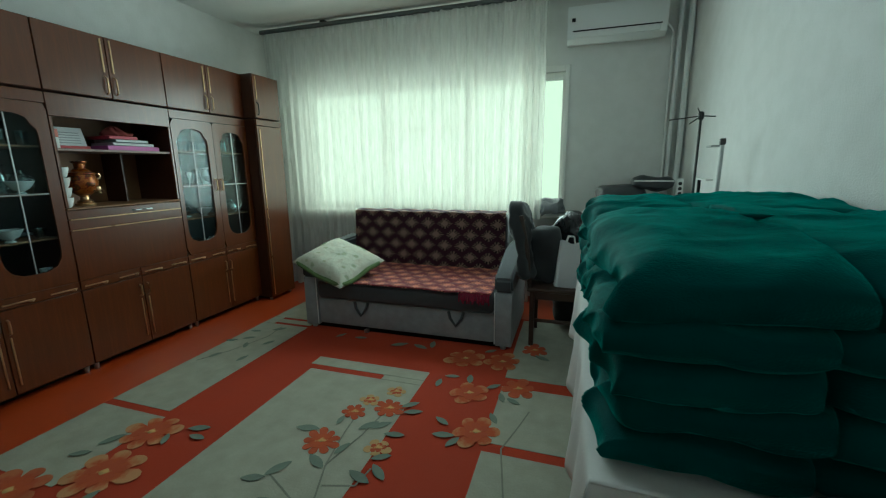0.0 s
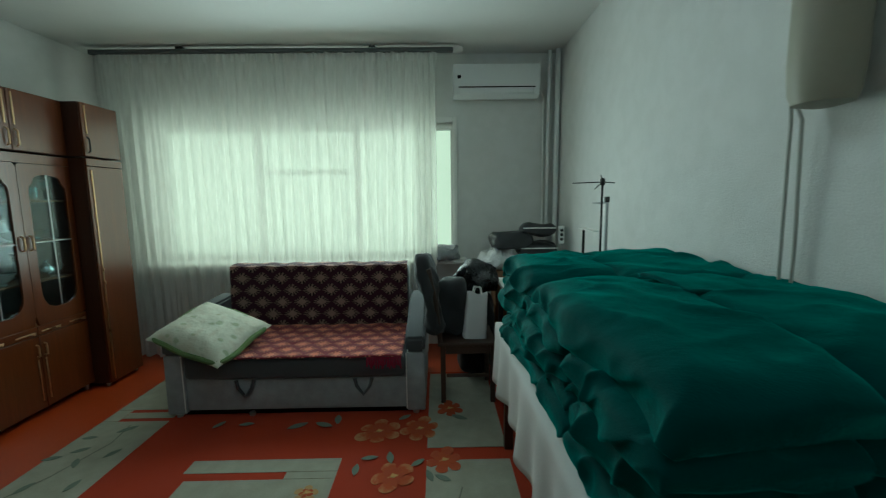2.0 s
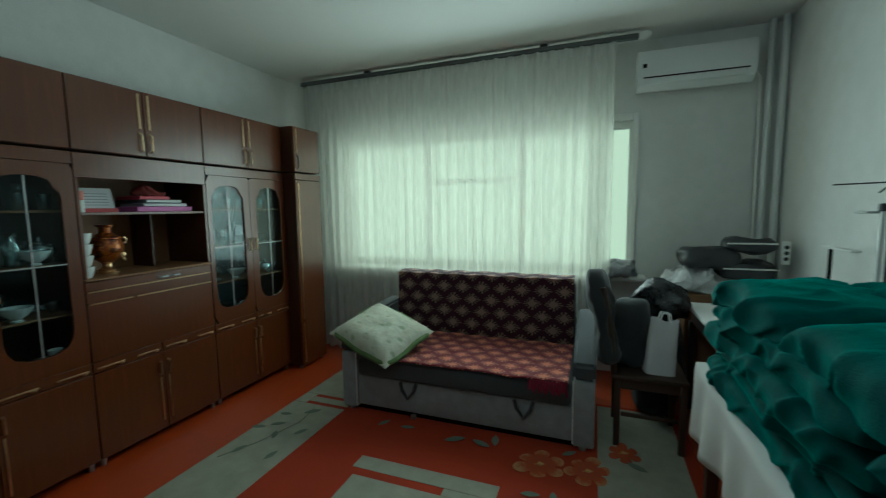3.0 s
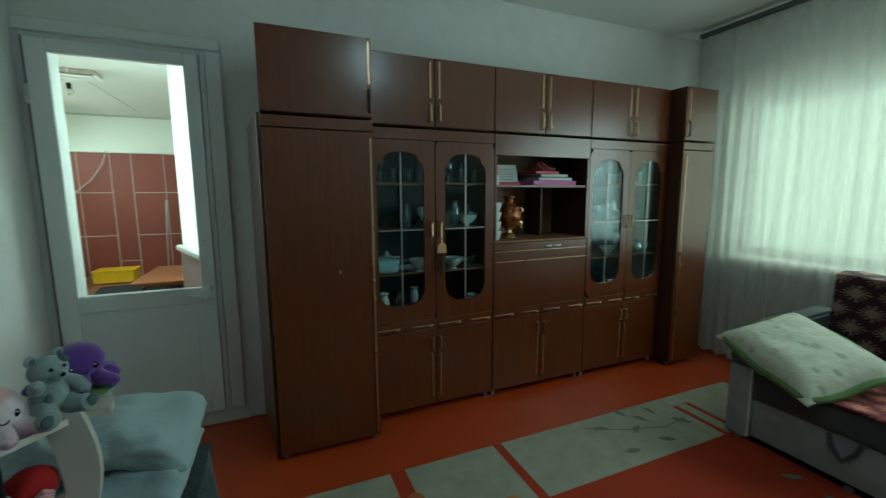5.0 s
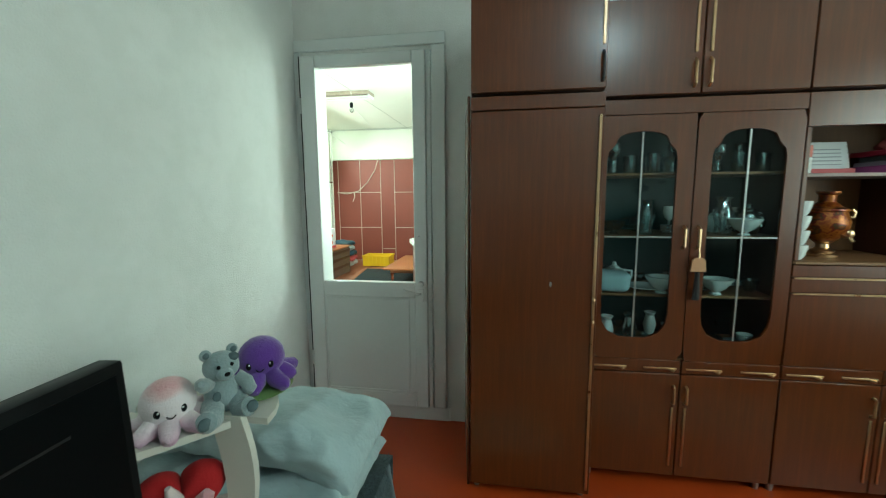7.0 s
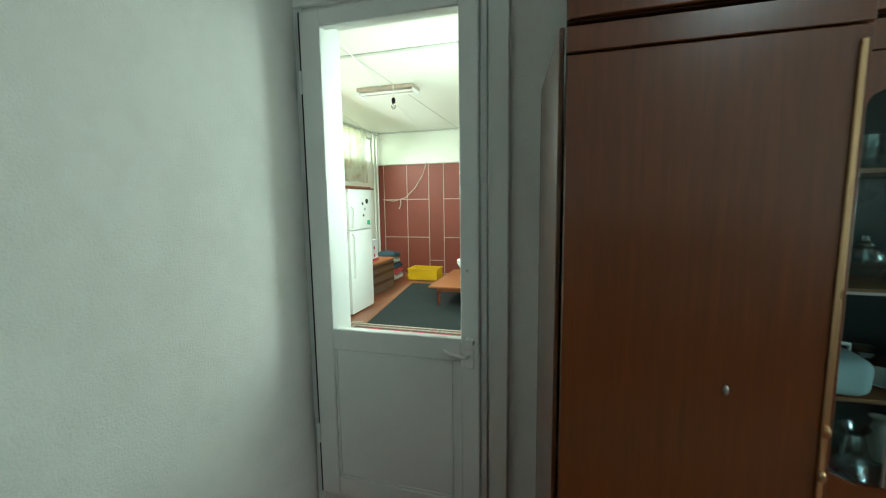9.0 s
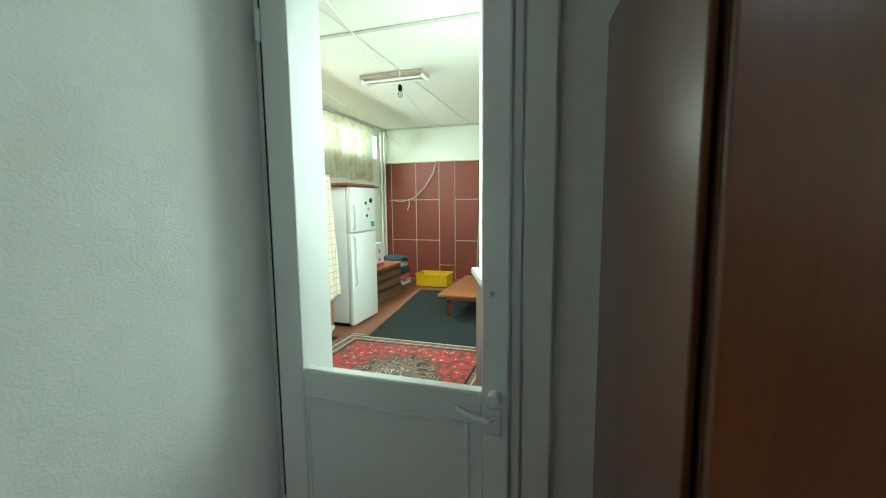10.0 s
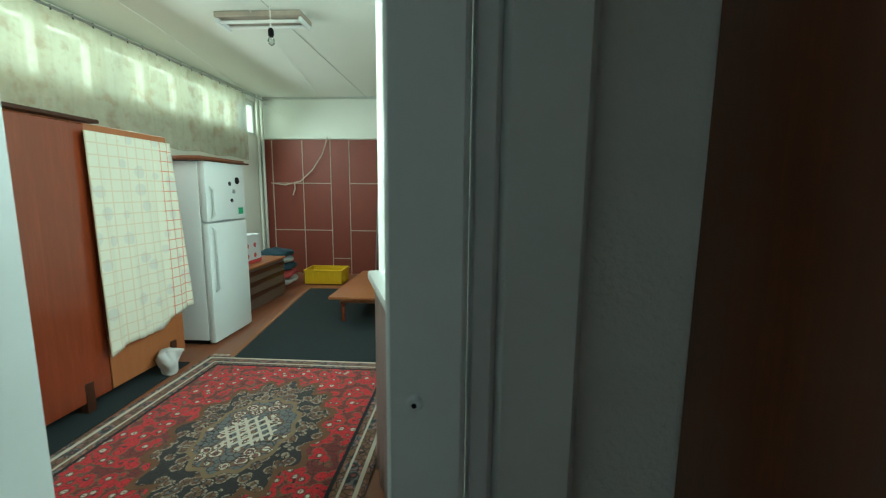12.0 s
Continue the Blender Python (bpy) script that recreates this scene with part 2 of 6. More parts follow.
def mesh_of(name, bm, material, smooth=None):
    bmesh.ops.recalc_face_normals(bm, faces=bm.faces[:])
    me = bpy.data.meshes.new(name)
    bm.to_mesh(me)
    bm.free()
    me.materials.append(material)
    if smooth is not None:
        me.shade_smooth()
        me.set_sharp_from_angle(angle=radians(smooth))
    return me


def part(name, bm, material, parent, label="", smooth=40):
    ob = new(name, mesh_of(name, bm, material, smooth))
    ob.parent = parent
    if label:
        ob["label"] = label
    return ob


def thing(name, label, category, m=None, group="", kind=""):
    ob = new(name)
    ob.empty_display_size = 0.1
    if m is not None:
        ob.matrix_world = m
    return tagged(ob, label, category, group, kind)


def solo(name, bm, material, label, category, m=None, group="", kind="", smooth=40):
    ob = new(name, mesh_of(name, bm, material, smooth))
    if m is not None:
        ob.matrix_world = m
    return tagged(ob, label, category, group, kind)


def built(name, bm, material, label="", category=""):
    return solo(name, bm, material, label, category or name.split("_")[0], kind="structure")


# ---- shell of the room ----
built("floor", box(X0 - 0.2, X1 + 0.2, Y0 - 0.2, Y1 + 0.25, -0.12, 0.0, r=0), FLOOR_RED, "orange-red painted wooden floor, glossy and worn", "floor")
built("ceiling", box(X0 - 0.2, X1 + 0.2, Y0 - 0.2, Y1 + 0.25, ZC, ZC + 0.15, r=0), CEILING, "plain white painted ceiling", "ceiling")
built("wall_east", box(X1, X1 + 0.2, Y0 - 0.2, Y1 + 0.25, 0, ZC, r=0), PLASTER, "uneven whitewashed plaster wall", "wall")
built("wall_south", box(X0 - 0.24, X1, Y0 - 0.2, Y0, 0, ZC, r=0), PLASTER, "uneven whitewashed plaster wall", "wall")
# window wall, opening x 0.02 .. 3.0, z 0.9 .. 2.22
WX0, WX1, WZ0, WZ1 = 0.04, 2.955, 0.9, 2.22
b = bmesh.new()
rbox(b, X0 - 0.2, WX0, Y1, Y1 + 0.25, 0, ZC, r=0)
rbox(b, WX1, X1, Y1, Y1 + 0.25, 0, ZC, r=0)
rbox(b, WX0, WX1, Y1, Y1 + 0.25, 0, WZ0, r=0)
rbox(b, WX0, WX1, Y1, Y1 + 0.25, WZ1, ZC, r=0)
built("wall_north", b, PLASTER, "whitewashed plaster wall with a wide window opening", "wall")
# door wall, opening y -2.40 .. -1.69, z 0.09 .. 2.21
DY0, DY1, DZ0, DZ1 = -2.455, -1.67, 0.09, 2.23
b = bmesh.new()
rbox(b, VX1, X0, Y0, DY0, 0, ZC, r=0)
rbox(b, VX1, X0, DY1, Y1, 0, ZC, r=0)
rbox(b, VX1, X0, DY0, DY1, DZ1, ZC, r=0)
rbox(b, VX1, X0, DY0, DY1, -0.1, DZ0, r=0)
built("wall_west", b, PLASTER, "whitewashed plaster wall with a glazed door opening", "wall")

# ---- window ----
win = tagged(new("window_1"), "wide white framed window glowing with daylight", "window", kind="structure")
b = bmesh.new()
for x, w in ((WX0, 0.06), (1.0, 0.06), (1.97, 0.06), (WX1 - 0.026, 0.026)):
    rbox(b, x, x + w, Y1 + 0.05, Y1 + 0.12, WZ0, WZ1)
for z in (WZ0, WZ1 - 0.06):
    rbox(b, WX0 + 0.06, WX1 - 0.026, Y1 + 0.052, Y1 + 0.118, z, z + 0.06)
rbox(b, 1.06, 1.97, Y1 + 0.054, Y1 + 0.116, 1.74, 1.79)
part("window_frame", b, PVC, win)
b = bmesh.new()
rbox(b, WX1 - 0.005, WX1 + 0.036, Y1 - 0.022, Y1 - 0.001, WZ0 - 0.02, WZ1 + 0.05)
rbox(b, WX0 - 0.05, WX1 - 0.006, Y1 - 0.02, Y1 - 0.001, WZ1 - 0.005, WZ1 + 0.05)
part("window_trim", b, PVC, win)
part("window_sill", box(WX0 - 0.05, WX1 + 0.12, Y1 - 0.2, Y1 + 0.05, WZ0 - 0.035, WZ0 - 0.001, r=0.008), PVC, win)
for x0, x1 in ((WX0 + 0.06, 1.0), (1.06, 1.97), (2.03, WX1 - 0.026)):
    p = part("pane", box(x0, x1, Y1 + 0.08, Y1 + 0.088, WZ0 + 0.06, WZ1 - 0.06, r=0), GLASS, win)
    p.visible_shadow = False

# ---- glazed door to the veranda ----
door = tagged(new("door_1"), "white painted door with an open glazed upper half and panelled lower half", "door", kind="structure")
XL = -0.37
LY0, LY1, LZ0, LZ1 = -2.45, -1.7, 0.1, 2.225
PY0, PY1, PZ0, PZ1 = -2.357, -1.776, 0.895, 2.157
b = bmesh.new()
rbox(b, XL - 0.045, XL, LY0, PY0, LZ0, LZ1, r=0.005)
rbox(b, XL - 0.045, XL, PY1, LY1, LZ0, LZ1, r=0.005)
rbox(b, XL - 0.044, XL - 0.001, PY0, PY1, PZ1, LZ1, r=0.005)
rbox(b, XL - 0.044, XL - 0.001, PY0, PY1, 0.8, PZ0, r=0.005)
rbox(b, XL - 0.044, XL - 0.001, PY0, PY1, LZ0, 0.19, r=0.005)
part("leaf", b, WHITE_PAINT, door)
part("lower_panel", box(XL - 0.036, XL - 0.012, PY0 - 0.01, PY1 + 0.01, 0.18, 0.81, r=0.003), WHITE_PAINT, door)
b = bmesh.new()
rbox(b, XL - 0.012, XL - 0.004, PY0 + 0.002, PY0 + 0.012, 0.19, 0.8, r=0.002)
rbox(b, XL - 0.012, XL - 0.004, PY1 - 0.05, PY1 - 0.038, 0.19, 0.8, r=0.002)
rbox(b, XL - 0.012, XL - 0.004, PY0 + 0.013, PY1 - 0.051, 0.788, 0.8, r=0.002)
rbox(b, XL - 0.012, XL - 0.004, PY0 + 0.013, PY1 - 0.051, 0.19, 0.202, r=0.002)
part("panel_bead", b, WHITE_PAINT, door)
b = bmesh.new()
rbox(b, VX1 + 0.005, XL - 0.047, -2.452, -2.392, DZ0 + 0.002, DZ1 - 0.002, r=0.004)
part("jamb_lining", b, WHITE_PAINT, door)
b = bmesh.new()
rbox(b, X0 + 0.001, X0 + 0.02, LY0 - 0.049, LY0 - 0.006, 0.0, LZ1 + 0.03, r=0.005)
rbox(b, X0 - 0.16, X0 + 0.03, LY1 + 0.001, LY1 + 0.028, 0.095, LZ1 + 0.003, r=0.005)
rbox(b, X0 + 0.001, X0 + 0.026, LY1 + 0.029, LY1 + 0.112, 0.09, LZ1 + 0.03, r=0.007)
rbox(b, X0 + 0.001, X0 + 0.02, LY0 - 0.049, LY1 + 0.112, LZ1 + 0.031, LZ1 + 0.1, r=0.006)
rbox(b, X0 + 0.001, X0 + 0.012, LY0, DY1 + 0.1, 0.0, LZ0 - 0.004, r=0.004)
part("door_frame", b, WHITE_PAINT, door)
b = bmesh.new()
tube(b, [(XL, -1.738, 0.889), (XL + 0.03, -1.738, 0.889)], [0.02, 0.016], 16)
tube(b, [(XL + 0.028, -1.738, 0.889), (XL + 0.033, -1.738, 0.889)], [0.012, 0.009], 12)
part("knob", b, WHITE_PAINT, door, "white-painted latch knob")
# Added black strip that plays the shade between leaf and frame.
part("gap_shade_strip", box(X0 + 0.0205, XL - 0.003, LY0 - 0.0055, LY0 - 0.0005, LZ0, LZ1, r=0.0005), BLACK, door, "black strip standing in for the shaded hinge-side gap")
b = bmesh.new()
rbox(b, XL + 0.001, XL + 0.008, -1.76, -1.72, 0.78, 0.86, r=0.003)
tube(b, [(XL + 0.006, -1.74, 0.83), (XL + 0.04, -1.75, 0.835), (XL + 0.045, -1.81, 0.85), (XL + 0.04, -1.84, 0.862)], [0.007, 0.008, 0.008, 0.005], 10)
part("handle", b, WHITE_PAINT, door, "white-painted bent lever handle")
tube(b := bmesh.new(), [(XL, -1.748, 1.176), (XL + 0.005, -1.748, 1.176)], [0.0085, 0.006], 14)
boss = part("bolt_boss", b, WHITE_PAINT, door)
tube(b := bmesh.new(), [(XL + 0.004, -1.748, 1.176), (XL + 0.0056, -1.748, 1.176)], 0.0026, 8)
part("bolt_hole", b, BLACK, boss)
for z in (0.35, 1.9):
    tube(b := bmesh.new(), [(XL + 0.006, LY0 - 0.002, z), (XL + 0.006, LY0 - 0.002, z + 0.09)], 0.008, 10)
    part("hinge", b, WHITE_PAINT, door)

# ---- veranda shell ----
VFLOOR = wood_mat("brown_board_floor", (0.16, 0.05, 0.022), (0.32, 0.12, 0.055), 0.45, along=(1.4, 20, 20))
VWHITE = stuff_mat("veranda_whitewash", (0.76, 0.77, 0.7), 0.9, 1.2, 40, 0.07, 0.12)
built("veranda_floor", box(VX0 - 0.2, VX1, VY0 - 0.2, VY1 + 0.2, -0.12, 0.03, r=0), VFLOOR, "brown board floor of the veranda", "floor")
built("veranda_ceiling", box(VX0 - 0.2, VX1, VY0 - 0.2, VY1 + 0.2, VZ, VZ + 0.12, r=0), VWHITE, "white panelled ceiling with thin joints", "ceiling")
built("wall_veranda_end", box(VX0 - 0.2, VX0, VY0 - 0.2, VY1 + 0.2, -0.1, VZ, r=0), VWHITE, "white upper end wall of the veranda", "wall")
b = bmesh.new()
VW0, VW1 = 2.2, 2.7
rbox(b, VX0, VX1, VY0 - 0.2, VY0, -0.1, VW0, r=0)
rbox(b, VX0, VX1, VY0 - 0.2, VY0, VW1, VZ, r=0)
rbox(b, VX1 - 0.9, VX1, VY0 - 0.2, VY0, VW0, VW1, r=0)
rbox(b, VX0, VX0 + 0.08, VY0 - 0.2, VY0, VW0, VW1, r=0)
built("wall_veranda_south", b, VWHITE, "white veranda wall with a band of high windows", "wall")
b = bmesh.new()
rbox(b, VX0, -2.95, VY1, VY1 + 0.12, -0.1, VZ, r=0)
rbox(b, -1.0, VX1, VY1, VY1 + 0.12, -0.1, VZ, r=0)
rbox(b, -2.95, -1.0, VY1, VY1 + 0.12, -0.1, 1.0, r=0)
rbox(b, -2.95, -1.0, VY1, VY1 + 0.12, 2.5, VZ, r=0)
built("wall_veranda_north", b, VWHITE, "white veranda wall with a curtained window", "wall")
b = bmesh.new()
rbox(b, VX1 - 0.02, VX1, VY0, -2.46, -0.0, VZ, r=0)
built("wall_veranda_door_side", b, VWHITE, "white veranda wall beside the glazed door", "wall")


# ---- wall unit ----
def handle_pull(parent, x, y, z0, z1):
    """A two-part brass trim: a flat bar and a small bow pull."""
    b = bmesh.new()
    rbox(b, x, x + 0.006, y - 0.006, y + 0.006, z0 + 0.14, z1, r=0.002)
    h = part("handle_bar", b, GOLD, parent, "brass bar trim")
    b = bmesh.new()
    tube(b, [(x, y, z0), (x + 0.018, y, z0 + 0.01), (x + 0.018, y, z0 + 0.1), (x, y, z0 + 0.115)], 0.006, 8)
    part("handle", b, DARK_METAL if x > 0.1 else GOLD, parent, "dark brass bow handle")


def door_leaf(parent, x, y0, y1, z0, z1, name="door", material=None):
    return part(name, box(x - 0.018, x, y0 + 0.002, y1 - 0.002, z0 + 0.002, z1 - 0.002, r=0.003), material or UNIT, parent)


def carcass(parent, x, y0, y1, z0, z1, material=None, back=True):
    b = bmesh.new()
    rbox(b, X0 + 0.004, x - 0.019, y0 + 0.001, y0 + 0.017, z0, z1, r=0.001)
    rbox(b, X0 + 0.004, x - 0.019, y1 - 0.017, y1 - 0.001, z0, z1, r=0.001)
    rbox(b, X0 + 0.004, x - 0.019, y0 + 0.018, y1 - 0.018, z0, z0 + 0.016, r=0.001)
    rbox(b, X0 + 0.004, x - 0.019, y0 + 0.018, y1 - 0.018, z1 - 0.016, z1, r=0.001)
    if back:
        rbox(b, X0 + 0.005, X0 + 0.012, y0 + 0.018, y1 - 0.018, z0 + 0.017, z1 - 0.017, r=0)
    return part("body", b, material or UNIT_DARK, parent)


def feet(parent, x, y0, y1, h):
    for yy in (y0 + 0.03, y1 - 0.03):
        for xx in (X0 + 0.05, x - 0.05):
            part("foot", lathe(bmesh.new(), [(0.014, 0), (0.018, h * 0.5), (0.016, h)], xx, yy, 0, 10), CHROME if xx > -0.2 else DARK_METAL, parent)


UW, UH, US = 0.167, 2.244, 1.83


def wardrobe(y0, y1, hinge_left, label, UW=UW):
    w = thing("wardrobe", label, "wardrobe", group="wall unit")
    carcass(w, UW, y0, y1, 0.035, US)
    yh = y1 - 0.018 if hinge_left else y0 + 0.035
    d = door_leaf(w, UW, y0, y1, 0.035, US - 0.06)
    part("top_rail", box(UW - 0.016, UW + 0.001, y0 + 0.001, y1 - 0.001, US - 0.058, US - 0.002, r=0.002), UNIT, w)
    part("edge_trim", box(UW + 0.0005, UW + 0.007, yh - 0.006, yh + 0.006, 0.06, 1.74, r=0.002), GOLD, d, "long brass edge trim")
    for z in (0.86, 0.96):
        part("key_plate", ball(bmesh.new(), (UW + 0.008, yh, z), (0.01, 0.008, 0.014), seg=8), GOLD, d)
    if hinge_left:
        part("lock", ball(bmesh.new(), (UW + 0.001, -1.042, 1.025), (0.005, 0.006, 0.012), seg=8), CHROME, d)
    feet(w, UW, y0, y1, 0.035)
    part("plinth", box(X0 + 0.1, UW - 0.08, y0 + 0.06, y1 - 0.06, 0.0, 0.034, r=0.002), BLACK, w)
    m = thing("top_cupboard", "dark lacquered top cupboard standing on the wardrobe", "cupboard", group="wall unit top cupboards")
    carcass(m, UW, y0, y1, US + 0.012, UH)
    d = door_leaf(m, UW, y0, y1, US + 0.012, UH)
    handle_pull(d, UW, yh, US + 0.04, UH - 0.02)
    return w


b = box(0.0, 0.555, 0.0, 0.012, 0.0, 1.84, r=0.002)
solo("side_board", b, UNIT, "brown veneered board standing between wardrobe and wall", "board", pose(-0.417, -1.478, 0.001, 0, 0, 7.0))
wardrobe(-1.395, -0.842, True, "tall dark lacquered veneer wardrobe with a brass edge strip")
wardrobe(1.6, 1.955, False, "narrow tall dark lacquered wardrobe in the corner by the curtain", 0.13)


def arch(y0, y1, z0, z1):
    """Outline of a pane with a shouldered arch above and round corners below."""
    w, pts = y1 - y0, []
    cy = (y0 + y1) / 2
    for k in range(9):
        a = math.pi * k / 8
        pts.append((cy + math.cos(a) * w * 0.36, z1 - 0.035 + math.sin(a) * 0.035))
    pts += [(y0 + 0.03, z1 - 0.06), (y0 + 0.006, z1 - 0.085), (y0, z1 - 0.12), (y0, z0 + 0.12), (y0 + 0.008, z0 + 0.07), (y0 + 0.035, z0 + 0.025), (y0 + 0.09, z0)]
    pts += [(y1 - 0.09, z0), (y1 - 0.035, z0 + 0.025), (y1 - 0.008, z0 + 0.07), (y1, z0 + 0.12), (y1, z1 - 0.12), (y1 - 0.006, z1 - 0.085), (y1 - 0.03, z1 - 0.06)]
    return pts


def square_of(pts, y0, y1, z0, z1):
    """Points on a rectangle, one for each point of an inner outline."""
    cy, cz, out = (y0 + y1) / 2, (z0 + z1) / 2, []
    for y, z in pts:
        dy, dz = y - cy, z - cz
        k = min((y1 - cy) / abs(dy) if dy else 1e9, (z1 - cz) / abs(dz) if dz else 1e9)
        out.append((cy + dy * k, cz + dz * k))
    return out


def low_cupboard(parent, y0, y1):
    mid = (y0 + y1) / 2
    for a, c, yh in ((y0, mid, mid - 0.028), (mid, y1, mid + 0.028)):
        d = door_leaf(parent, 0.0, a, c, 0.055, 0.575)
        part("handle_bar", box(0.0005, 0.006, yh - 0.005, yh + 0.005, 0.11, 0.41, r=0.002), GOLD, d, "brass bar trim")
        tube(b := bmesh.new(), [(0, yh, 0.43), (0.018, yh, 0.435), (0.018, yh, 0.51), (0, yh, 0.515)], 0.006, 8)
        part("handle", b, GOLD, d, "brass bow handle")
        dr = part("drawer_front", box(-0.018, 0.0, a + 0.002, c - 0.002, 0.577, 0.64, r=0.003), UNIT, parent)
        w = c - a
        for s0, s1 in ((a + 0.02, a + w * 0.42), (a + w * 0.6, c - 0.02)):
            part("trim", box(0.0005, 0.007, s0, s1, 0.597, 0.606, r=0.002), GOLD, dr)
            tube(b := bmesh.new(), [(0.0, s1 - 0.03, 0.596), (0.016, s1 - 0.02, 0.594), (0.0, s1 - 0.005, 0.598)], 0.005, 8)
            part("pull", b, GOLD, dr)


def top_cupboards(y0, y1):
    m = thing("top_cupboard", "dark lacquered two-door top cupboard above the wall unit", "cupboard", group="wall unit top cupboards")
    carcass(m, 0.0, y0, y1, US + 0.012, UH)
    mid = (y0 + y1) / 2
    for a, c, yh in ((y0, mid, mid - 0.03), (mid, y1, mid + 0.03)):
        d = door_leaf(m, 0.0, a, c, US + 0.012, UH)
        handle_pull(d, 0.0, yh, US + 0.04, UH - 0.02)


def module(name, label, y0, y1):
    w = thing(name, label, "cabinet", group="wall unit")
    carcass(w, 0.0, y0, y1, 0.055, US, back=False)
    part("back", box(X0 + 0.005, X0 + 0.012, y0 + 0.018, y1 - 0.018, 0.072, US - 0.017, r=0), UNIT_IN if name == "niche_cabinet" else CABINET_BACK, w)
    feet(w, 0.0, y0, y1, 0.055)
    part("plinth", box(X0 + 0.1, -0.1, y0 + 0.06, y1 - 0.06, 0.0, 0.054, r=0.002), BLACK, w)
    part("shelf", box(X0 + 0.013, -0.02, y0 + 0.018, y1 - 0.018, 0.63, 0.646, r=0.001), UNIT_IN, w)
    return w


def glass_cabinet(y0, y1, p1, p2):
    w = module("display_cabinet", "dark lacquered display cabinet with arched glass doors and crockery", y0, y1)
    low_cupboard(w, y0, y1)
    mid = (y0 + y1) / 2
    for z in (0.93, 1.21, 1.5):
        part("shelf", box(X0 + 0.013, -0.06, y0 + 0.018, y1 - 0.018, z, z + 0.012, r=0.001), UNIT_IN, w)
    for (a, c), (q0, q1), yh in (((y0, mid), p1, mid - 0.03), ((mid, y1), p2, mid + 0.03)):
        o = arch(q0, q1, 0.745, 1.69)
        d = part("glass_door", ring_plate(bmesh.new(), square_of(o, a + 0.002, c - 0.002, 0.642, US - 0.07), o, "x", -0.018, 0.0), UNIT, w, smooth=30)
        o2 = arch(q0 + 0.001, q1 - 0.001, 0.746, 1.689)
        g = part("pane", plate(bmesh.new(), o2, "x", -0.014, -0.01), CABINET_GLASS, d, smooth=30)
        g.visible_shadow = False
        part("muntin", box(-0.006, -0.001, (q0 + q1) / 2 - 0.004, (q0 + q1) / 2 + 0.004, 0.747, 1.688, r=0.001), CHROME, d)
        part("cross_muntin", box(-0.0055, -0.0005, q0 + 0.003, q1 - 0.003, 1.217, 1.224, r=0.001), CHROME, d)
        tube(b := bmesh.new(), [(0, yh, 1.17), (0.02, yh, 1.18), (0.02, yh, 1.26), (0, yh, 1.27)], 0.007, 8)
        part("handle", b, GOLD, d, "brass bow handle")
    part("top_rail", box(-0.018, 0.001, y0 + 0.001, y1 - 0.001, US - 0.068, US - 0.002, r=0.002), UNIT, w)
    top_cupboards(y0, y1)
    return w


glass_cabinet(-0.838, -0.002, (-0.79, -0.495), (-0.355, -0.065))
glass_cabinet(0.802, 1.596, (0.84, 1.135), (1.265, 1.545))

bar = module("niche_cabinet", "dark lacquered cabinet with an open niche, shelf and drop-front", 0.0, 0.8)
low_cupboard(bar, 0.0, 0.8)
part("flap", box(-0.018, 0.0, 0.002, 0.798, 0.642, 0.975, r=0.003), UNIT, bar)
part("drawer_front", box(-0.018, 0.0, 0.002, 0.798, 0.98, 1.045, r=0.003), UNIT, bar)
part("drawer_front", box(-0.018, 0.0, 0.002, 0.798, 1.05, 1.105, r=0.003), UNIT, bar)
for z in (0.972, 1.042):
    part("trim", box(0.0005, 0.007, 0.01, 0.79, z, z + 0.009, r=0.002), GOLD, bar)
for y in (0.44, 0.52):
    tube(b := bmesh.new(), [(0.0, y - 0.03, 1.075), (0.02, y - 0.02, 1.073), (0.02, y + 0.02, 1.073), (0.0, y + 0.03, 1.075)], 0.006, 8)
    part("pull", b, CHROME, bar)
part("niche_floor", box(X0 + 0.013, 0.012, 0.002, 0.798, 1.107, 1.122, r=0.003), UNIT_IN, bar, "pale-edged niche board")
part("niche_shelf", box(X0 + 0.013, -0.012, 0.019, 0.781, 1.482, 1.498, r=0.002), stuff_mat("pale_shelf_edge", (0.3, 0.22, 0.2), 0.5), bar, "shelf with a pale edge")
part("top_rail", box(-0.018, 0.001, 0.001, 0.799, 1.69, US - 0.002, r=0.002), UNIT, bar)
part("partition", box(X0 + 0.013, -0.2, 0.52, 0.532, 1.123, 1.481, r=0.001), UNIT_DARK, bar)
part("side_stile", box(-0.018, 0.0, 0.002, 0.02, 1.123, 1.688, r=0.002), UNIT, bar)
part("side_stile", box(-0.018, 0.0, 0.78, 0.798, 1.123, 1.688, r=0.002), UNIT, bar)
top_cupboards(0.0, 0.8)


# ---- main room: curtain, cooler, pipes ----
def folds(u, waves, amp, ph=0.0):
    return amp * (math.sin(u * waves * 2 * math.pi + ph) + 0.45 * math.sin(u * waves * 2 * math.pi * 2.3 + 1.7 + ph) + 0.3 * math.sin(u * 7.0 + ph))


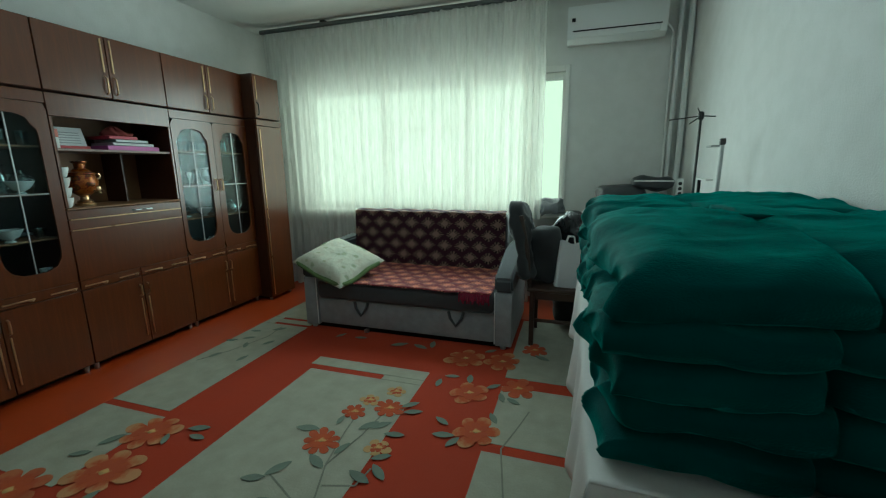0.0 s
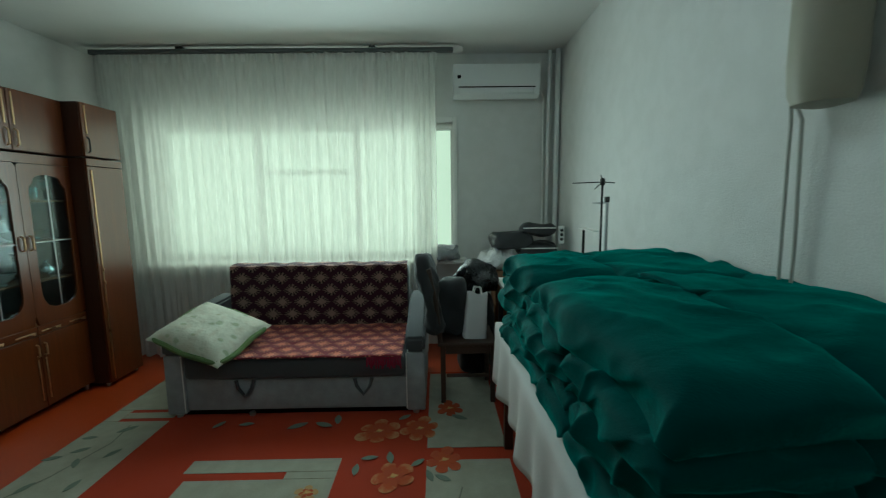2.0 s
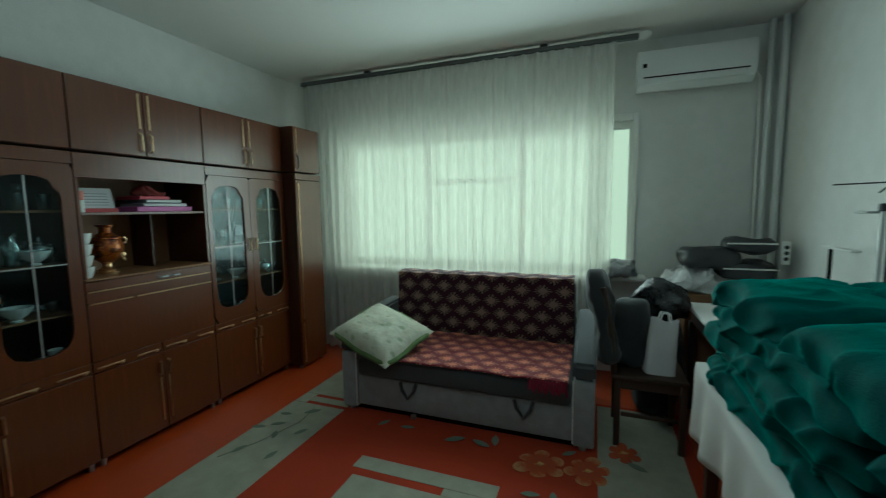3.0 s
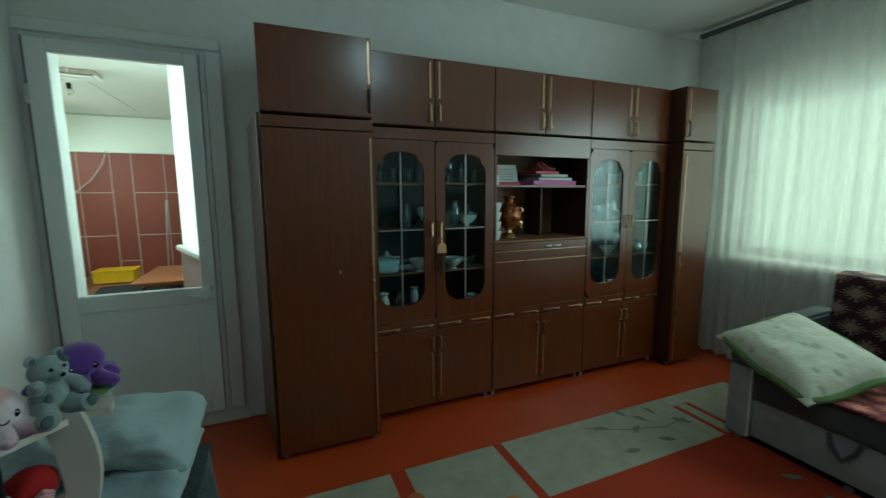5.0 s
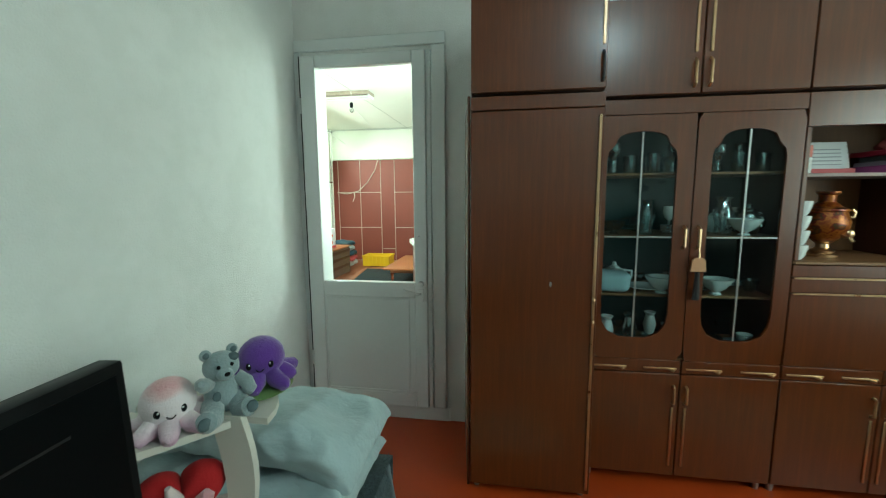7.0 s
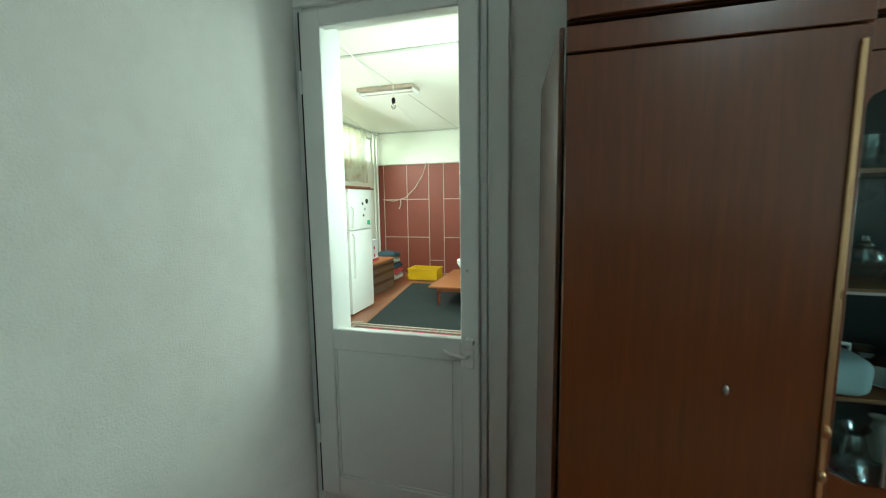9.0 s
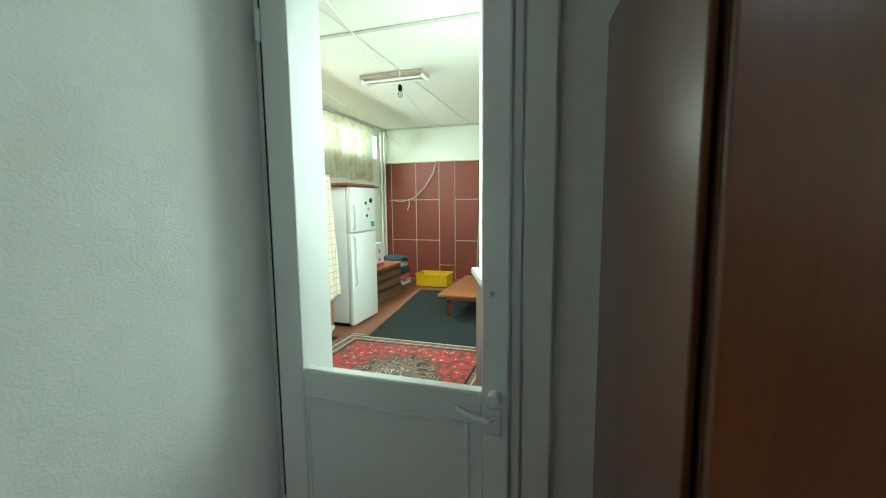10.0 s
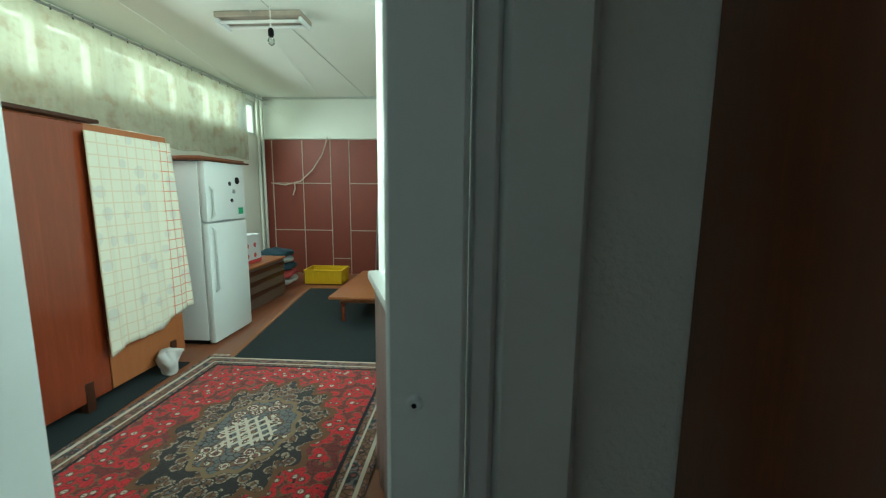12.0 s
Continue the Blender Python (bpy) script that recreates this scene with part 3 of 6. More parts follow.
def tulle_curtain():
    c = thing("curtain", "long white tulle curtain hanging in soft folds before the window", "curtain")

    def f(u, v):
        x = -0.2 + u * 2.99
        z = 0.02 + v * 2.755
        pull = (1 - v) ** 0.7
        x2 = x - 0.1 * u ** 6 * pull
        return Vector((x2 + 0.006 * math.sin(v * 9 + u * 60), 2.215 + folds(u, 26, 0.017 + 0.007 * pull) + 0.015 * noise.noise((u * 8, v * 2, 0)), z + 0.006 * math.sin(u * 160)))
    part("cloth", sheet(bmesh.new(), f, 420, 24), TULLE, c, smooth=180)

    def g(u, v):
        k = 2.60 + u * 0.19
        return Vector((k, 2.19 + folds(u, 3, 0.012, 2.0), 0.86 + 1.9 * v))
    part("gathered_edge", sheet(bmesh.new(), g, 40, 30), TULLE, c, "denser gathered edge", smooth=180)
    b = bmesh.new()
    sheet(b, lambda u, v: Vector((-0.2 + 3.0 * u, 2.225 + folds(u, 70, 0.008), 2.71 + 0.072 * v)), 500, 1)
    part("heading_tape", b, sheer_mat("tulle_heading", (0.8, 0.8, 0.78), 0.15), c, smooth=180)
    return c


tulle_curtain()
rail = thing("curtain_rail", "dark grey metal curtain rail along the ceiling", "curtain rail")
part("rail", box(-0.25, 2.95, 2.2, 2.25, 2.782, 2.82, r=0.006), stuff_mat("grey_rail", (0.11, 0.12, 0.12), 0.5), rail)
part("end_knob", ball(bmesh.new(), (2.99, 2.225, 2.805), (0.05, 0.03, 0.03)), PVC, rail, "white end knob")
part("bracket", box(2.2, 2.26, 2.22, 2.468, 2.822, 2.846, r=0.003), DARK_METAL, rail)
part("bracket", box(0.5, 0.56, 2.22, 2.468, 2.822, 2.846, r=0.003), DARK_METAL, rail)

ac = thing("air_conditioner", "white wall-mounted air conditioner indoor unit", "air conditioner")
AC = stuff_mat("white_ac_plastic", (0.74, 0.76, 0.75), 0.35, 3, 60, 0.04, 0.02)
prof = [(2.468, 2.425), (2.468, 2.71), (2.36, 2.715), (2.29, 2.7), (2.262, 2.65), (2.258, 2.515), (2.29, 2.435), (2.34, 2.405)]
b = bmesh.new()
plate(b, prof, "x", 2.955, 3.74)
part("body", b, AC, ac, smooth=30)
part("louvre", box(3.01, 3.69, 2.27, 2.284, 2.44, 2.485, r=0.004), AC, ac)
part("outlet_slot", box(3.0, 3.7, 2.262, 2.275, 2.489, 2.498, r=0.001), BLACK, ac)
part("display", box(2.99, 3.02, 2.252, 2.257, 2.565, 2.595, r=0.001), BLACK, ac)

for i, (x, y, r) in enumerate(((3.86, 2.4, 0.019), (3.93, 2.36, 0.023))):
    tube(b := bmesh.new(), [(x, y, 0.0), (x, y, 1.4), (x + 0.003, y, ZC)], r, 12)
    p = solo("heating_pipe", b, WHITE_PAINT, "white painted vertical heating pipe in the corner", "pipe", group="corner pipes")
tube(b := bmesh.new(), [(3.72, 2.44, 2.6), (3.82, 2.44, 2.45), (3.83, 2.44, 1.0)], 0.011, 8)
solo("cooler_hose", b, PVC, "thin white hose below the air conditioner", "hose")

heater = thing("water_heater", "cream enamelled wall water heater with two hanging hoses", "water heater")
CREAM = stuff_mat("cream_enamel", (0.33, 0.31, 0.24), 0.5, 4, 40, 0.12, 0.06)
lathe(b := bmesh.new(), [(0.03, 0), (0.07, 0.01), (0.08, 0.04), (0.086, 0.12), (0.086, 0.62), (0.08, 0.7), (0.03, 0.73)], 3.88, -0.4, 1.735, 28)
part("tank", b, CREAM, heater)
part("bracket", box(3.925, 3.968, -0.3, -0.22, 1.8, 1.818, r=0.004), DARK_METAL, heater)
for y, dx in ((-0.255, 0.0), (-0.295, 0.01)):
    tube(b := bmesh.new(), [(3.9, -0.27, 1.81), (3.92, y, 1.72), (3.93 + dx, y + 0.005, 1.3), (3.94, y + 0.012, 0.95), (3.945, y + 0.01, 0.5)], 0.0055, 8)
    part("hose", b, stuff_mat("grey_hose", (0.42, 0.42, 0.38), 0.5), heater)

# ---- big rug ----
rug = thing("rug", "red rug with cream panels and orange painted blossoms", "rug")
RUG_RED = stuff_mat("rug_red_pile", (0.33, 0.027, 0.003), 0.95, 3, 220, 0.16, 0.3)
RUG_CREAM = stuff_mat("rug_cream_pile", (0.33, 0.32, 0.25), 0.95, 9, 110, 0.28, 0.35)
part("ground", box(0.485, 3.26, -2.3, 1.76, 0.0005, 0.0085, r=0.003), RUG_RED, rug)
for x0, x1, y0, y1 in ((0.49, 0.945, -0.225, 1.05), (0.6, 0.945, 1.09, 1.165), (0.49, 0.945, 1.205, 1.735), (0.49, 0.596, 1.053, 1.202), (0.49, 0.975, -0.8, -0.275), (0.49, 0.975, -1.5, -0.88),
                       (1.415, 2.22, -1.9, 0.44), (1.375, 2.22, 0.5, 0.61), (1.943, 2.22, 0.442, 0.498), (2.71, 3.185, 0.69, 1.72), (2.71, 3.185, 0.03, 0.575), (2.71, 3.185, -1.2, -0.035)):
    part("cream_panel", box(x0, x1, y0, y1, 0.0086, 0.011, r=0.001), RUG_CREAM, rug)


def petal_mat(name, c0, c1):
    n = Nodes(name)
    x, y, z = n.xyz(n.coord())
    r = n.math("SQRT", n.math("ADD", n.math("MULTIPLY", x, x), n.math("MULTIPLY", y, y)))
    f = n.math("ADD", n.math("MULTIPLY", r, 6.5), n.math("MULTIPLY_ADD", n.noise(n.coord(), 26, 4), 0.9, -0.35))
    n.bump(n.noise(n.coord(), 200), 0.3, 0.004)
    n.set(Base_Color=n.ramp(f, [(0.1, (0.5, 0.3, 0.1)), (0.25, c0), (0.62, c0), (1.0, c1)]), Roughness=0.95)
    return n.m


BLOOM = petal_mat("orange_bloom", (0.36, 0.06, 0.012), (0.42, 0.2, 0.085))
BLOOM_DEEP = petal_mat("deep_orange_bloom", (0.34, 0.055, 0.015), (0.38, 0.11, 0.04))
BUD = petal_mat("pale_bud", (0.4, 0.24, 0.1), (0.36, 0.3, 0.2))
LEAF = stuff_mat("rug_leaf", (0.16, 0.19, 0.15), 0.95, 9, 200, 0.35, 0.2)
STEM = stuff_mat("rug_stem", (0.19, 0.19, 0.15), 0.95, 9, 200, 0.2, 0.2)
LEVEL = [0.0118]


def lift():
    LEVEL[0] += 0.00006
    return LEVEL[0]


def bloom(x, y, r, petals=6, material=None, turn=0.0):
    pts = []
    for k in range(petals * 8):
        a = 2 * math.pi * k / (petals * 8)
        w = abs(math.sin(a * petals / 2)) ** 0.45 * (1 + 0.22 * math.sin(2 * a + x * 9) + 0.14 * math.sin(3 * a + y * 11))
        pts.append((r * (0.52 + 0.48 * w) * math.cos(a + turn), r * (0.52 + 0.48 * w) * math.sin(a + turn)))
    z = lift()
    ob = part("blossom", plate(bmesh.new(), pts, "z", 0, 0.0012), material or BLOOM, rug)
    ob.location = (x, y, z)
    inner = [(p * 0.58 * math.cos(0.5) - q * 0.58 * math.sin(0.5), p * 0.58 * math.sin(0.5) + q * 0.58 * math.cos(0.5)) for p, q in pts]
    part("inner_petals", plate(bmesh.new(), inner, "z", 0.00121, 0.0016), BLOOM_DEEP if material is not BLOOM_DEEP else BLOOM, ob)
    part("heart", lathe(bmesh.new(), [(r * 0.12, 0), (r * 0.1, 0.002)], 0, 0, 0.0016, 10), BUD, ob)


def leaf(x, y, length, ang, w=0.4):
    pts = [(length * (t - 0.5), w * length * 0.5 * math.sin(math.pi * t) ** 0.8) for t in (0, .12, .28, .45, .62, .8, .92, 1)]
    pts += [(p, -q * 0.9) for p, q in pts[-2:0:-1]]
    ob = part("leaf", plate(bmesh.new(), pts, "z", 0, 0.0011), LEAF, rug)
    ob.matrix_local = pose(x, y, lift(), 0, 0, ang)


def stem(pts):
    b = bmesh.new()
    z = lift()
    for (x0, y0), (x1, y1) in zip(pts, pts[1:]):
        d = Vector((x1 - x0, y1 - y0)).normalized() * 0.004
        plate(b, [(x0 - d.y, y0 + d.x), (x0 + d.y, y0 - d.x), (x1 + d.y, y1 - d.x), (x1 - d.y, y1 + d.x)], "z", z, z + 0.001)
    part("stem", b, STEM, rug)


stem([(2.11, -0.9), (2.11, -0.515), (2.045, -0.338), (2.005, -0.106), (1.99, 0.05)])
stem([(2.045, -0.338), (2.1, -0.1), (2.13, 0.14)])
stem([(2.11, -0.6), (1.965, -0.523), (1.826, -0.455)])
stem([(2.1, -0.45), (2.239, -0.41), (2.257, -0.299)])
stem([(0.55, 0.3), (0.66, 0.5), (0.75, 0.8), (0.72, 1.0)])
stem([(2.9, 0.35), (2.86, 0.2), (2.8, 0.0), (2.86, -0.3), (2.84, -0.6)])
for x, y, r, n, m in ((2.654, 0.094, 0.125, 6, BLOOM), (2.533, 0.442, 0.12, 5, BLOOM), (2.397, 0.873, 0.14, 6, BLOOM), (2.659, 0.895, 0.13, 6, BLOOM), (2.811, 0.571, 0.11, 6, BLOOM_DEEP), (2.857, 1.141, 0.1, 6, BLOOM_DEEP),
                      (1.103, -0.672, 0.16, 7, BLOOM), (1.028, -0.395, 0.14, 7, BLOOM), (0.821, -0.87, 0.15, 7, BLOOM_DEEP), (1.928, -0.199, 0.1, 9, BLOOM_DEEP), (1.962, 0.069, 0.07, 7, BLOOM_DEEP), (2.138, 0.158, 0.09, 8, BLOOM_DEEP),
                      (1.993, 0.199, 0.06, 5, BUD), (2.103, 0.328, 0.06, 5, BUD), (2.224, -0.164, 0.065, 5, BUD), (1.2, -1.05, 0.15, 6, BLOOM), (2.75, -1.0, 0.13, 6, BLOOM)):
    bloom(x, y, r, n, m, turn=x * 7)
for x, y, s, a in ((0.607, 0.407, .1, 70), (0.469 + .05, 0.655, .1, 20), (0.846, 0.421, .1, 80), (0.623, 0.73, .1, 30), (0.842, 0.695, .1, 60), (0.7, 0.609, .1, 120), (0.74, 0.95, .12, 40), (0.57, 0.86, .09, 10),
                   (1.8, -0.13, .13, 10), (1.99, -0.33, .13, 150), (1.85, -0.42, .13, 60), (1.78, -0.5, .11, 200), (1.95, -0.6, .14, 170), (2.1, -0.02, .12, 50), (2.16, 0.0, .12, 40), (2.23, -0.36, .13, 160), (2.3, -0.31, .12, 140),
                   (2.26, -0.05, .11, 10), (2.28, 0.16, .11, 20), (2.24, 0.22, .11, 40), (1.93, -0.02, .08, 90), (2.27, -0.22, .1, 30), (2.06, -0.22, .1, 70),
                   (2.5, 0.02, .12, 10), (2.46, 0.13, .1, 150), (2.56, -0.02, .1, 60), (2.72, 0.23, .1, 120), (2.5, 0.6, .11, 100), (2.66, 0.55, .1, 40), (2.32, 0.5, .1, 90), (2.38, 0.6, .1, 10), (2.73, 0.44, .1, 110), (2.8, 0.42, .1, 150),
                   (1.85, 0.95, .14, 30), (2.02, 0.96, .13, 160), (2.1, 1.02, .12, 100), (1.5, 0.98, .1, 10), (1.32, 0.98, .1, 60), (2.55, 1.03, .1, 40), (2.92, 1.02, .12, 150), (1.25, -0.3, .12, 20), (0.9, -0.5, .12, 60), (0.86, -0.62, .1, 30), (1.2, -0.8, .1, 80), (1.16, -0.42, .09, 120), (1.3, -0.36, .1, 0)):
    leaf(x, y, s, a)


# ---- sofa ----
def throw_mat(name, ground, motif, line, cell):
    """A knitted throw: staggered lozenges ringed with curved dark strokes."""
    n = Nodes(name)
    x, y, z = n.xyz(n.coord())
    v = n.math("DIVIDE", n.math("ADD", y, z), cell[1])
    row = n.math("FLOOR", v)
    u = n.math("ADD", n.math("DIVIDE", x, cell[0]), n.math("MULTIPLY", n.math("MODULO", n.math("ABSOLUTE", row), 2.0), 0.5))
    du = n.math("SUBTRACT", n.math("FRACT", u), 0.5)
    dv = n.math("SUBTRACT", n.math("FRACT", v), 0.5)
    wob = n.math("MULTIPLY_ADD", n.noise(n.coord(), 60, 3), 0.16, -0.08)
    d = n.math("ADD", n.math("ADD", n.math("ABSOLUTE", du), n.math("MULTIPLY", n.math("ABSOLUTE", dv), 0.75)), wob)
    ang = n.math("ARCTAN2", dv, du)
    stroke = n.math("GREATER_THAN", n.math("SINE", n.math("ADD", n.math("MULTIPLY", ang, 13.0), n.math("MULTIPLY", d, 6.0))), -0.1)
    ringed = n.mix(stroke, ground, motif)
    mid = n.mix(n.noise(n.coord(), 9, 2), motif, tint(motif, 1.5))
    col = n.mix(n.math("LESS_THAN", d, 0.24), n.mix(n.math("LESS_THAN", d, 0.46), line, ringed), mid)
    n.bump(n.math("ADD", d, n.math("MULTIPLY", n.noise(n.coord(), 300, 2), 0.5)), 0.5, 0.006)
    n.set(Base_Color=col, Roughness=0.95, Sheen_Weight=0.2)
    return n.m


sofa = thing("sofa", "small grey fold-out sofa with a patterned throw", "sofa", pose(-0.016, 0.012, 0))
GREY = stuff_mat("light_grey_suede", (0.3, 0.315, 0.325), 0.85, 14, 120, 0.32, 0.2, sheen=0.25)
DGREY = stuff_mat("dark_grey_suede", (0.05, 0.055, 0.06), 0.8, 14, 120, 0.25, 0.2, sheen=0.2)
part("base", box(1.06, 2.575, 1.09, 1.85, 0.05, 0.275, r=0.012, seg=2), GREY, sofa)
part("seat", box(1.065, 2.57, 1.06, 1.8, 0.278, 0.43, r=0.035, seg=3), DGREY, sofa, "dark grey seat cushion")
part("back", box(1.09, 2.56, 1.72, 1.9, 0.3, 0.945, r=0.05, seg=3), DGREY, sofa)
part("kick_board", box(0.98, 2.66, 1.12, 1.85, 0.0, 0.048, r=0.004), BLACK, sofa)
for x0, x1 in ((0.93, 1.056), (2.579, 2.705)):
    arm = part("armrest", box(x0, x1, 1.075, 1.9, 0.03, 0.45, r=0.012, seg=2), GREY, sofa)
    b = bmesh.new()
    plate(b, [(1.068, 0.452), (1.9, 0.452), (1.9, 0.7), (1.55, 0.69), (1.35, 0.62), (1.1, 0.575), (1.068, 0.55)], "x", x0 - 0.004, x1 + 0.004)
    bmesh.ops.bevel(b, geom=b.edges[:], offset=0.018, segments=2, affect="EDGES")
    part("arm_pad", b, DGREY, arm, "dark grey arm pad")
    part("piping", tube(bmesh.new(), [(x1 if x0 < 2 else x0, 1.072, 0.05), (x1 if x0 < 2 else x0, 1.07, 0.45)], 0.004, 6), PVC, arm)
for x in (1.47, 2.28):
    part("pull_strap", tube(bmesh.new(), [(x - 0.06, 1.083, 0.27), (x - 0.045, 1.072, 0.22), (x, 1.07, 0.16), (x + 0.045, 1.072, 0.22), (x + 0.06, 1.083, 0.27)], 0.012, 8), DGREY, sofa, "dark grey pull strap")
for x in (1.0, 1.5, 2.64):
    part("foot", lathe(bmesh.new(), [(0.02, 0), (0.022, 0.03)], x, 1.1, 0, 10), CHROME, sofa)
throw = thing("sofa_throw", "plum and orange patterned knitted throw over the sofa", "throw", pose(-0.016, 0.008, -0.004))
b = bmesh.new()
sheet(b, lambda u, v: Vector((1.1 + 1.45 * u, 1.7 - 0.012 + 0.03 * v + 0.004 * noise.noise((u * 14, v * 8, 0)), 0.47 + 0.49 * v + 0.004 * math.sin(u * 40))), 60, 20)
sheet(b, lambda u, v: Vector((1.1 + 1.45 * u, 1.718 + 0.19 * v, 0.96 + 0.012 * math.sin(math.pi * v) + 0.004 * math.sin(u * 40))), 60, 5)
bmesh.ops.solidify(b, geom=b.faces[:], thickness=0.008)
part("back_cover", b, throw_mat("plum_knit", (0.012, 0.006, 0.01), (0.38, 0.24, 0.19), (0.07, 0.018, 0.036), (0.16, 0.105)), throw, smooth=180)
b = bmesh.new()
sheet(b, lambda u, v: Vector((1.2 + 1.35 * u, 1.05 + 0.66 * v + 0.02 * noise.noise((u * 6, 0, 3)), 0.438 + 0.008 * noise.noise((u * 14, v * 8, 0)) + 0.03 * v ** 4)), 60, 24, 0.008)
part("seat_cover", b, throw_mat("red_knit", (0.1, 0.012, 0.014), (0.5, 0.17, 0.1), (0.16, 0.008, 0.02), (0.15, 0.1)), throw, "red and orange seat part", smooth=180)
b = bmesh.new()
for k in range(22):
    x = 2.32 + k * 0.0105
    tube(b, [(x, 1.045, 0.44), (x + 0.004 * math.sin(k * 2.1), 1.03, 0.425), (x + 0.006 * math.sin(k), 1.024, 0.38 + 0.015 * math.sin(k * 1.7))], 0.006, 5)
part("fringe", b, stuff_mat("crimson_yarn", (0.2, 0.006, 0.03), 0.95), throw, "crimson tassel fringe")

pillow = thing("cushion", "large cream cushion with a green border and printed flowers", "cushion", pose(1.17, 1.25, 0.565, 16, 14, -16) @ Matrix.Scale(0.86, 4))
def puff(side):
    def f(u, v):
        a, c = 2 * u - 1, 2 * v - 1
        pinch = 1 - 0.07 * (1 - a * a) * abs(c) ** 3 - 0.0
        h = 0.105 * (1 - a ** 4) ** 0.6 * (1 - c ** 4) ** 0.6
        w = noise.noise((a * 2.2, c * 2.2, side * 3)) * 0.018 * (1 - a * a) * (1 - c * c) + noise.noise((a * 7, c * 7, side)) * 0.006
        return Vector((0.35 * a * (1 - 0.06 * (1 - c * c)), 0.3 * c * (1 - 0.06 * (1 - a * a)), side * h + w))
    return f


b = sheet(sheet(bmesh.new(), puff(1), 30, 28), puff(-1), 30, 28)
bmesh.ops.remove_doubles(b, verts=b.verts[:], dist=0.004)
n = Nodes("cream_leaf_print")
blot = n.voronoi(n.coord((1, 1.6, 1)), 9.0)
soil = n.noise(n.coord(), 14, 4)
col = n.mix(n.ramp(n.math("ADD", blot, n.math("MULTIPLY_ADD", soil, 0.5, -0.25)), [(0.16, (1, 1, 1)), (0.3, (0, 0, 0))]), (0.56, 0.57, 0.46), (0.36, 0.4, 0.27))
col = n.mix(n.ramp(soil, [(0.45, (0, 0, 0)), (0.7, (0.4, 0.4, 0.4))]), col, (0.42, 0.33, 0.22))
n.bump(n.noise(n.coord(), 24, 4), 0.4, 0.012)
part("stuffing", b, n.set(Base_Color=col, Roughness=0.9), pillow)
b = bmesh.new()
ring = []
for k in range(48):
    a = 2 * math.pi * k / 48
    q = (abs(math.cos(a)) ** 8 + abs(math.sin(a)) ** 8) ** (-1 / 8)
    ring.append((0.335 * q * math.cos(a), 0.285 * q * math.sin(a), 0.01 * math.sin(5 * a)))
tube(b, ring + ring[:1], 0.022, 8, caps=False)
part("border", b, stuff_mat("green_border", (0.13, 0.2, 0.07), 0.9, 12, 90, 0.3, 0.3), pillow, "green frilled border")

# ---- chair with bags ----
CHAIRWOOD = wood_mat("dark_stained_wood", (0.02, 0.012, 0.008), (0.06, 0.03, 0.018), 0.5, coat=0.1)
chair = thing("chair", "dark stained wooden chair beside the sofa", "chair")
part("seat", box(2.78, 3.2, 1.2, 1.62, 0.44, 0.47, r=0.01, seg=2), CHAIRWOOD, chair)
for x, y in ((2.8, 1.22), (2.8, 1.58), (3.16, 1.22), (3.16, 1.58)):
    part("leg", box(x, x + 0.035, y, y + 0.035, 0.0, 0.44, r=0.004), CHAIRWOOD, chair)
for y in (1.222, 1.582):
    part("back_post", tube(bmesh.new(), [(2.8, y + 0.015, 0.46), (2.77, y + 0.015, 0.75), (2.72, y + 0.015, 1.0)], 0.018, 8), CHAIRWOOD, chair)
part("back_slat", box(2.72, 2.745, 1.22, 1.62, 0.86, 0.98, r=0.008), CHAIRWOOD, chair)
part("stretcher", box(2.84, 3.155, 1.232, 1.248, 0.2, 0.225, r=0.003), CHAIRWOOD, chair)
part("apron", box(2.836, 3.158, 1.224, 1.246, 0.38, 0.438, r=0.003), CHAIRWOOD, chair)
BLACKCLOTH = stuff_mat("black_cloth", (0.014, 0.016, 0.018), 0.85, 8, 120, 0.3, 0.25, sheen=0.2)
solo("jacket", soft(bmesh.new(), 0.13, 0.46, 0.62, power=2.8, lump=0.05, freq=5, seed=5, n=14, m=Matrix.Rotation(radians(-9), 3, "Y")), BLACKCLOTH, "black jacket hung over the chair back", "jacket", pose(2.735, 1.4, 0.79))
solo("backpack", soft(bmesh.new(), 0.24, 0.22, 0.42, power=3.4, lump=0.035, freq=5, seed=8, n=12), BLACKCLOTH, "black fabric bag standing on the chair", "bag", pose(2.89, 1.42, 0.68))


def carrier_bag(m, w, h, d, label, material):
    bag = thing("paper_bag", label, "bag", m)
    b = bmesh.new()

    def f(u, v):
        a = 2 * math.pi * u
        q = (abs(math.cos(a)) ** 6 + abs(math.sin(a)) ** 6) ** (-1 / 6)
        k = 1 - 0.12 * v + 0.02 * noise.noise((u * 9, v * 5, 2))
        return Vector((w / 2 * q * math.cos(a) * k, d / 2 * q * math.sin(a) * (1 - 0.5 * v), h * v + 0.012 * math.sin(u * 22) * v))
    sheet(b, f, 40, 10, 0.003)
    part("body", b, material, bag)
    for s in (-1, 1):
        part("handle", tube(bmesh.new(), [(-w * 0.2, s * d * 0.2, h * 0.96), (-w * 0.12, s * d * 0.2, h * 1.14), (w * 0.12, s * d * 0.2, h * 1.14), (w * 0.2, s * d * 0.2, h * 0.96)], 0.004, 6), PVC, bag)


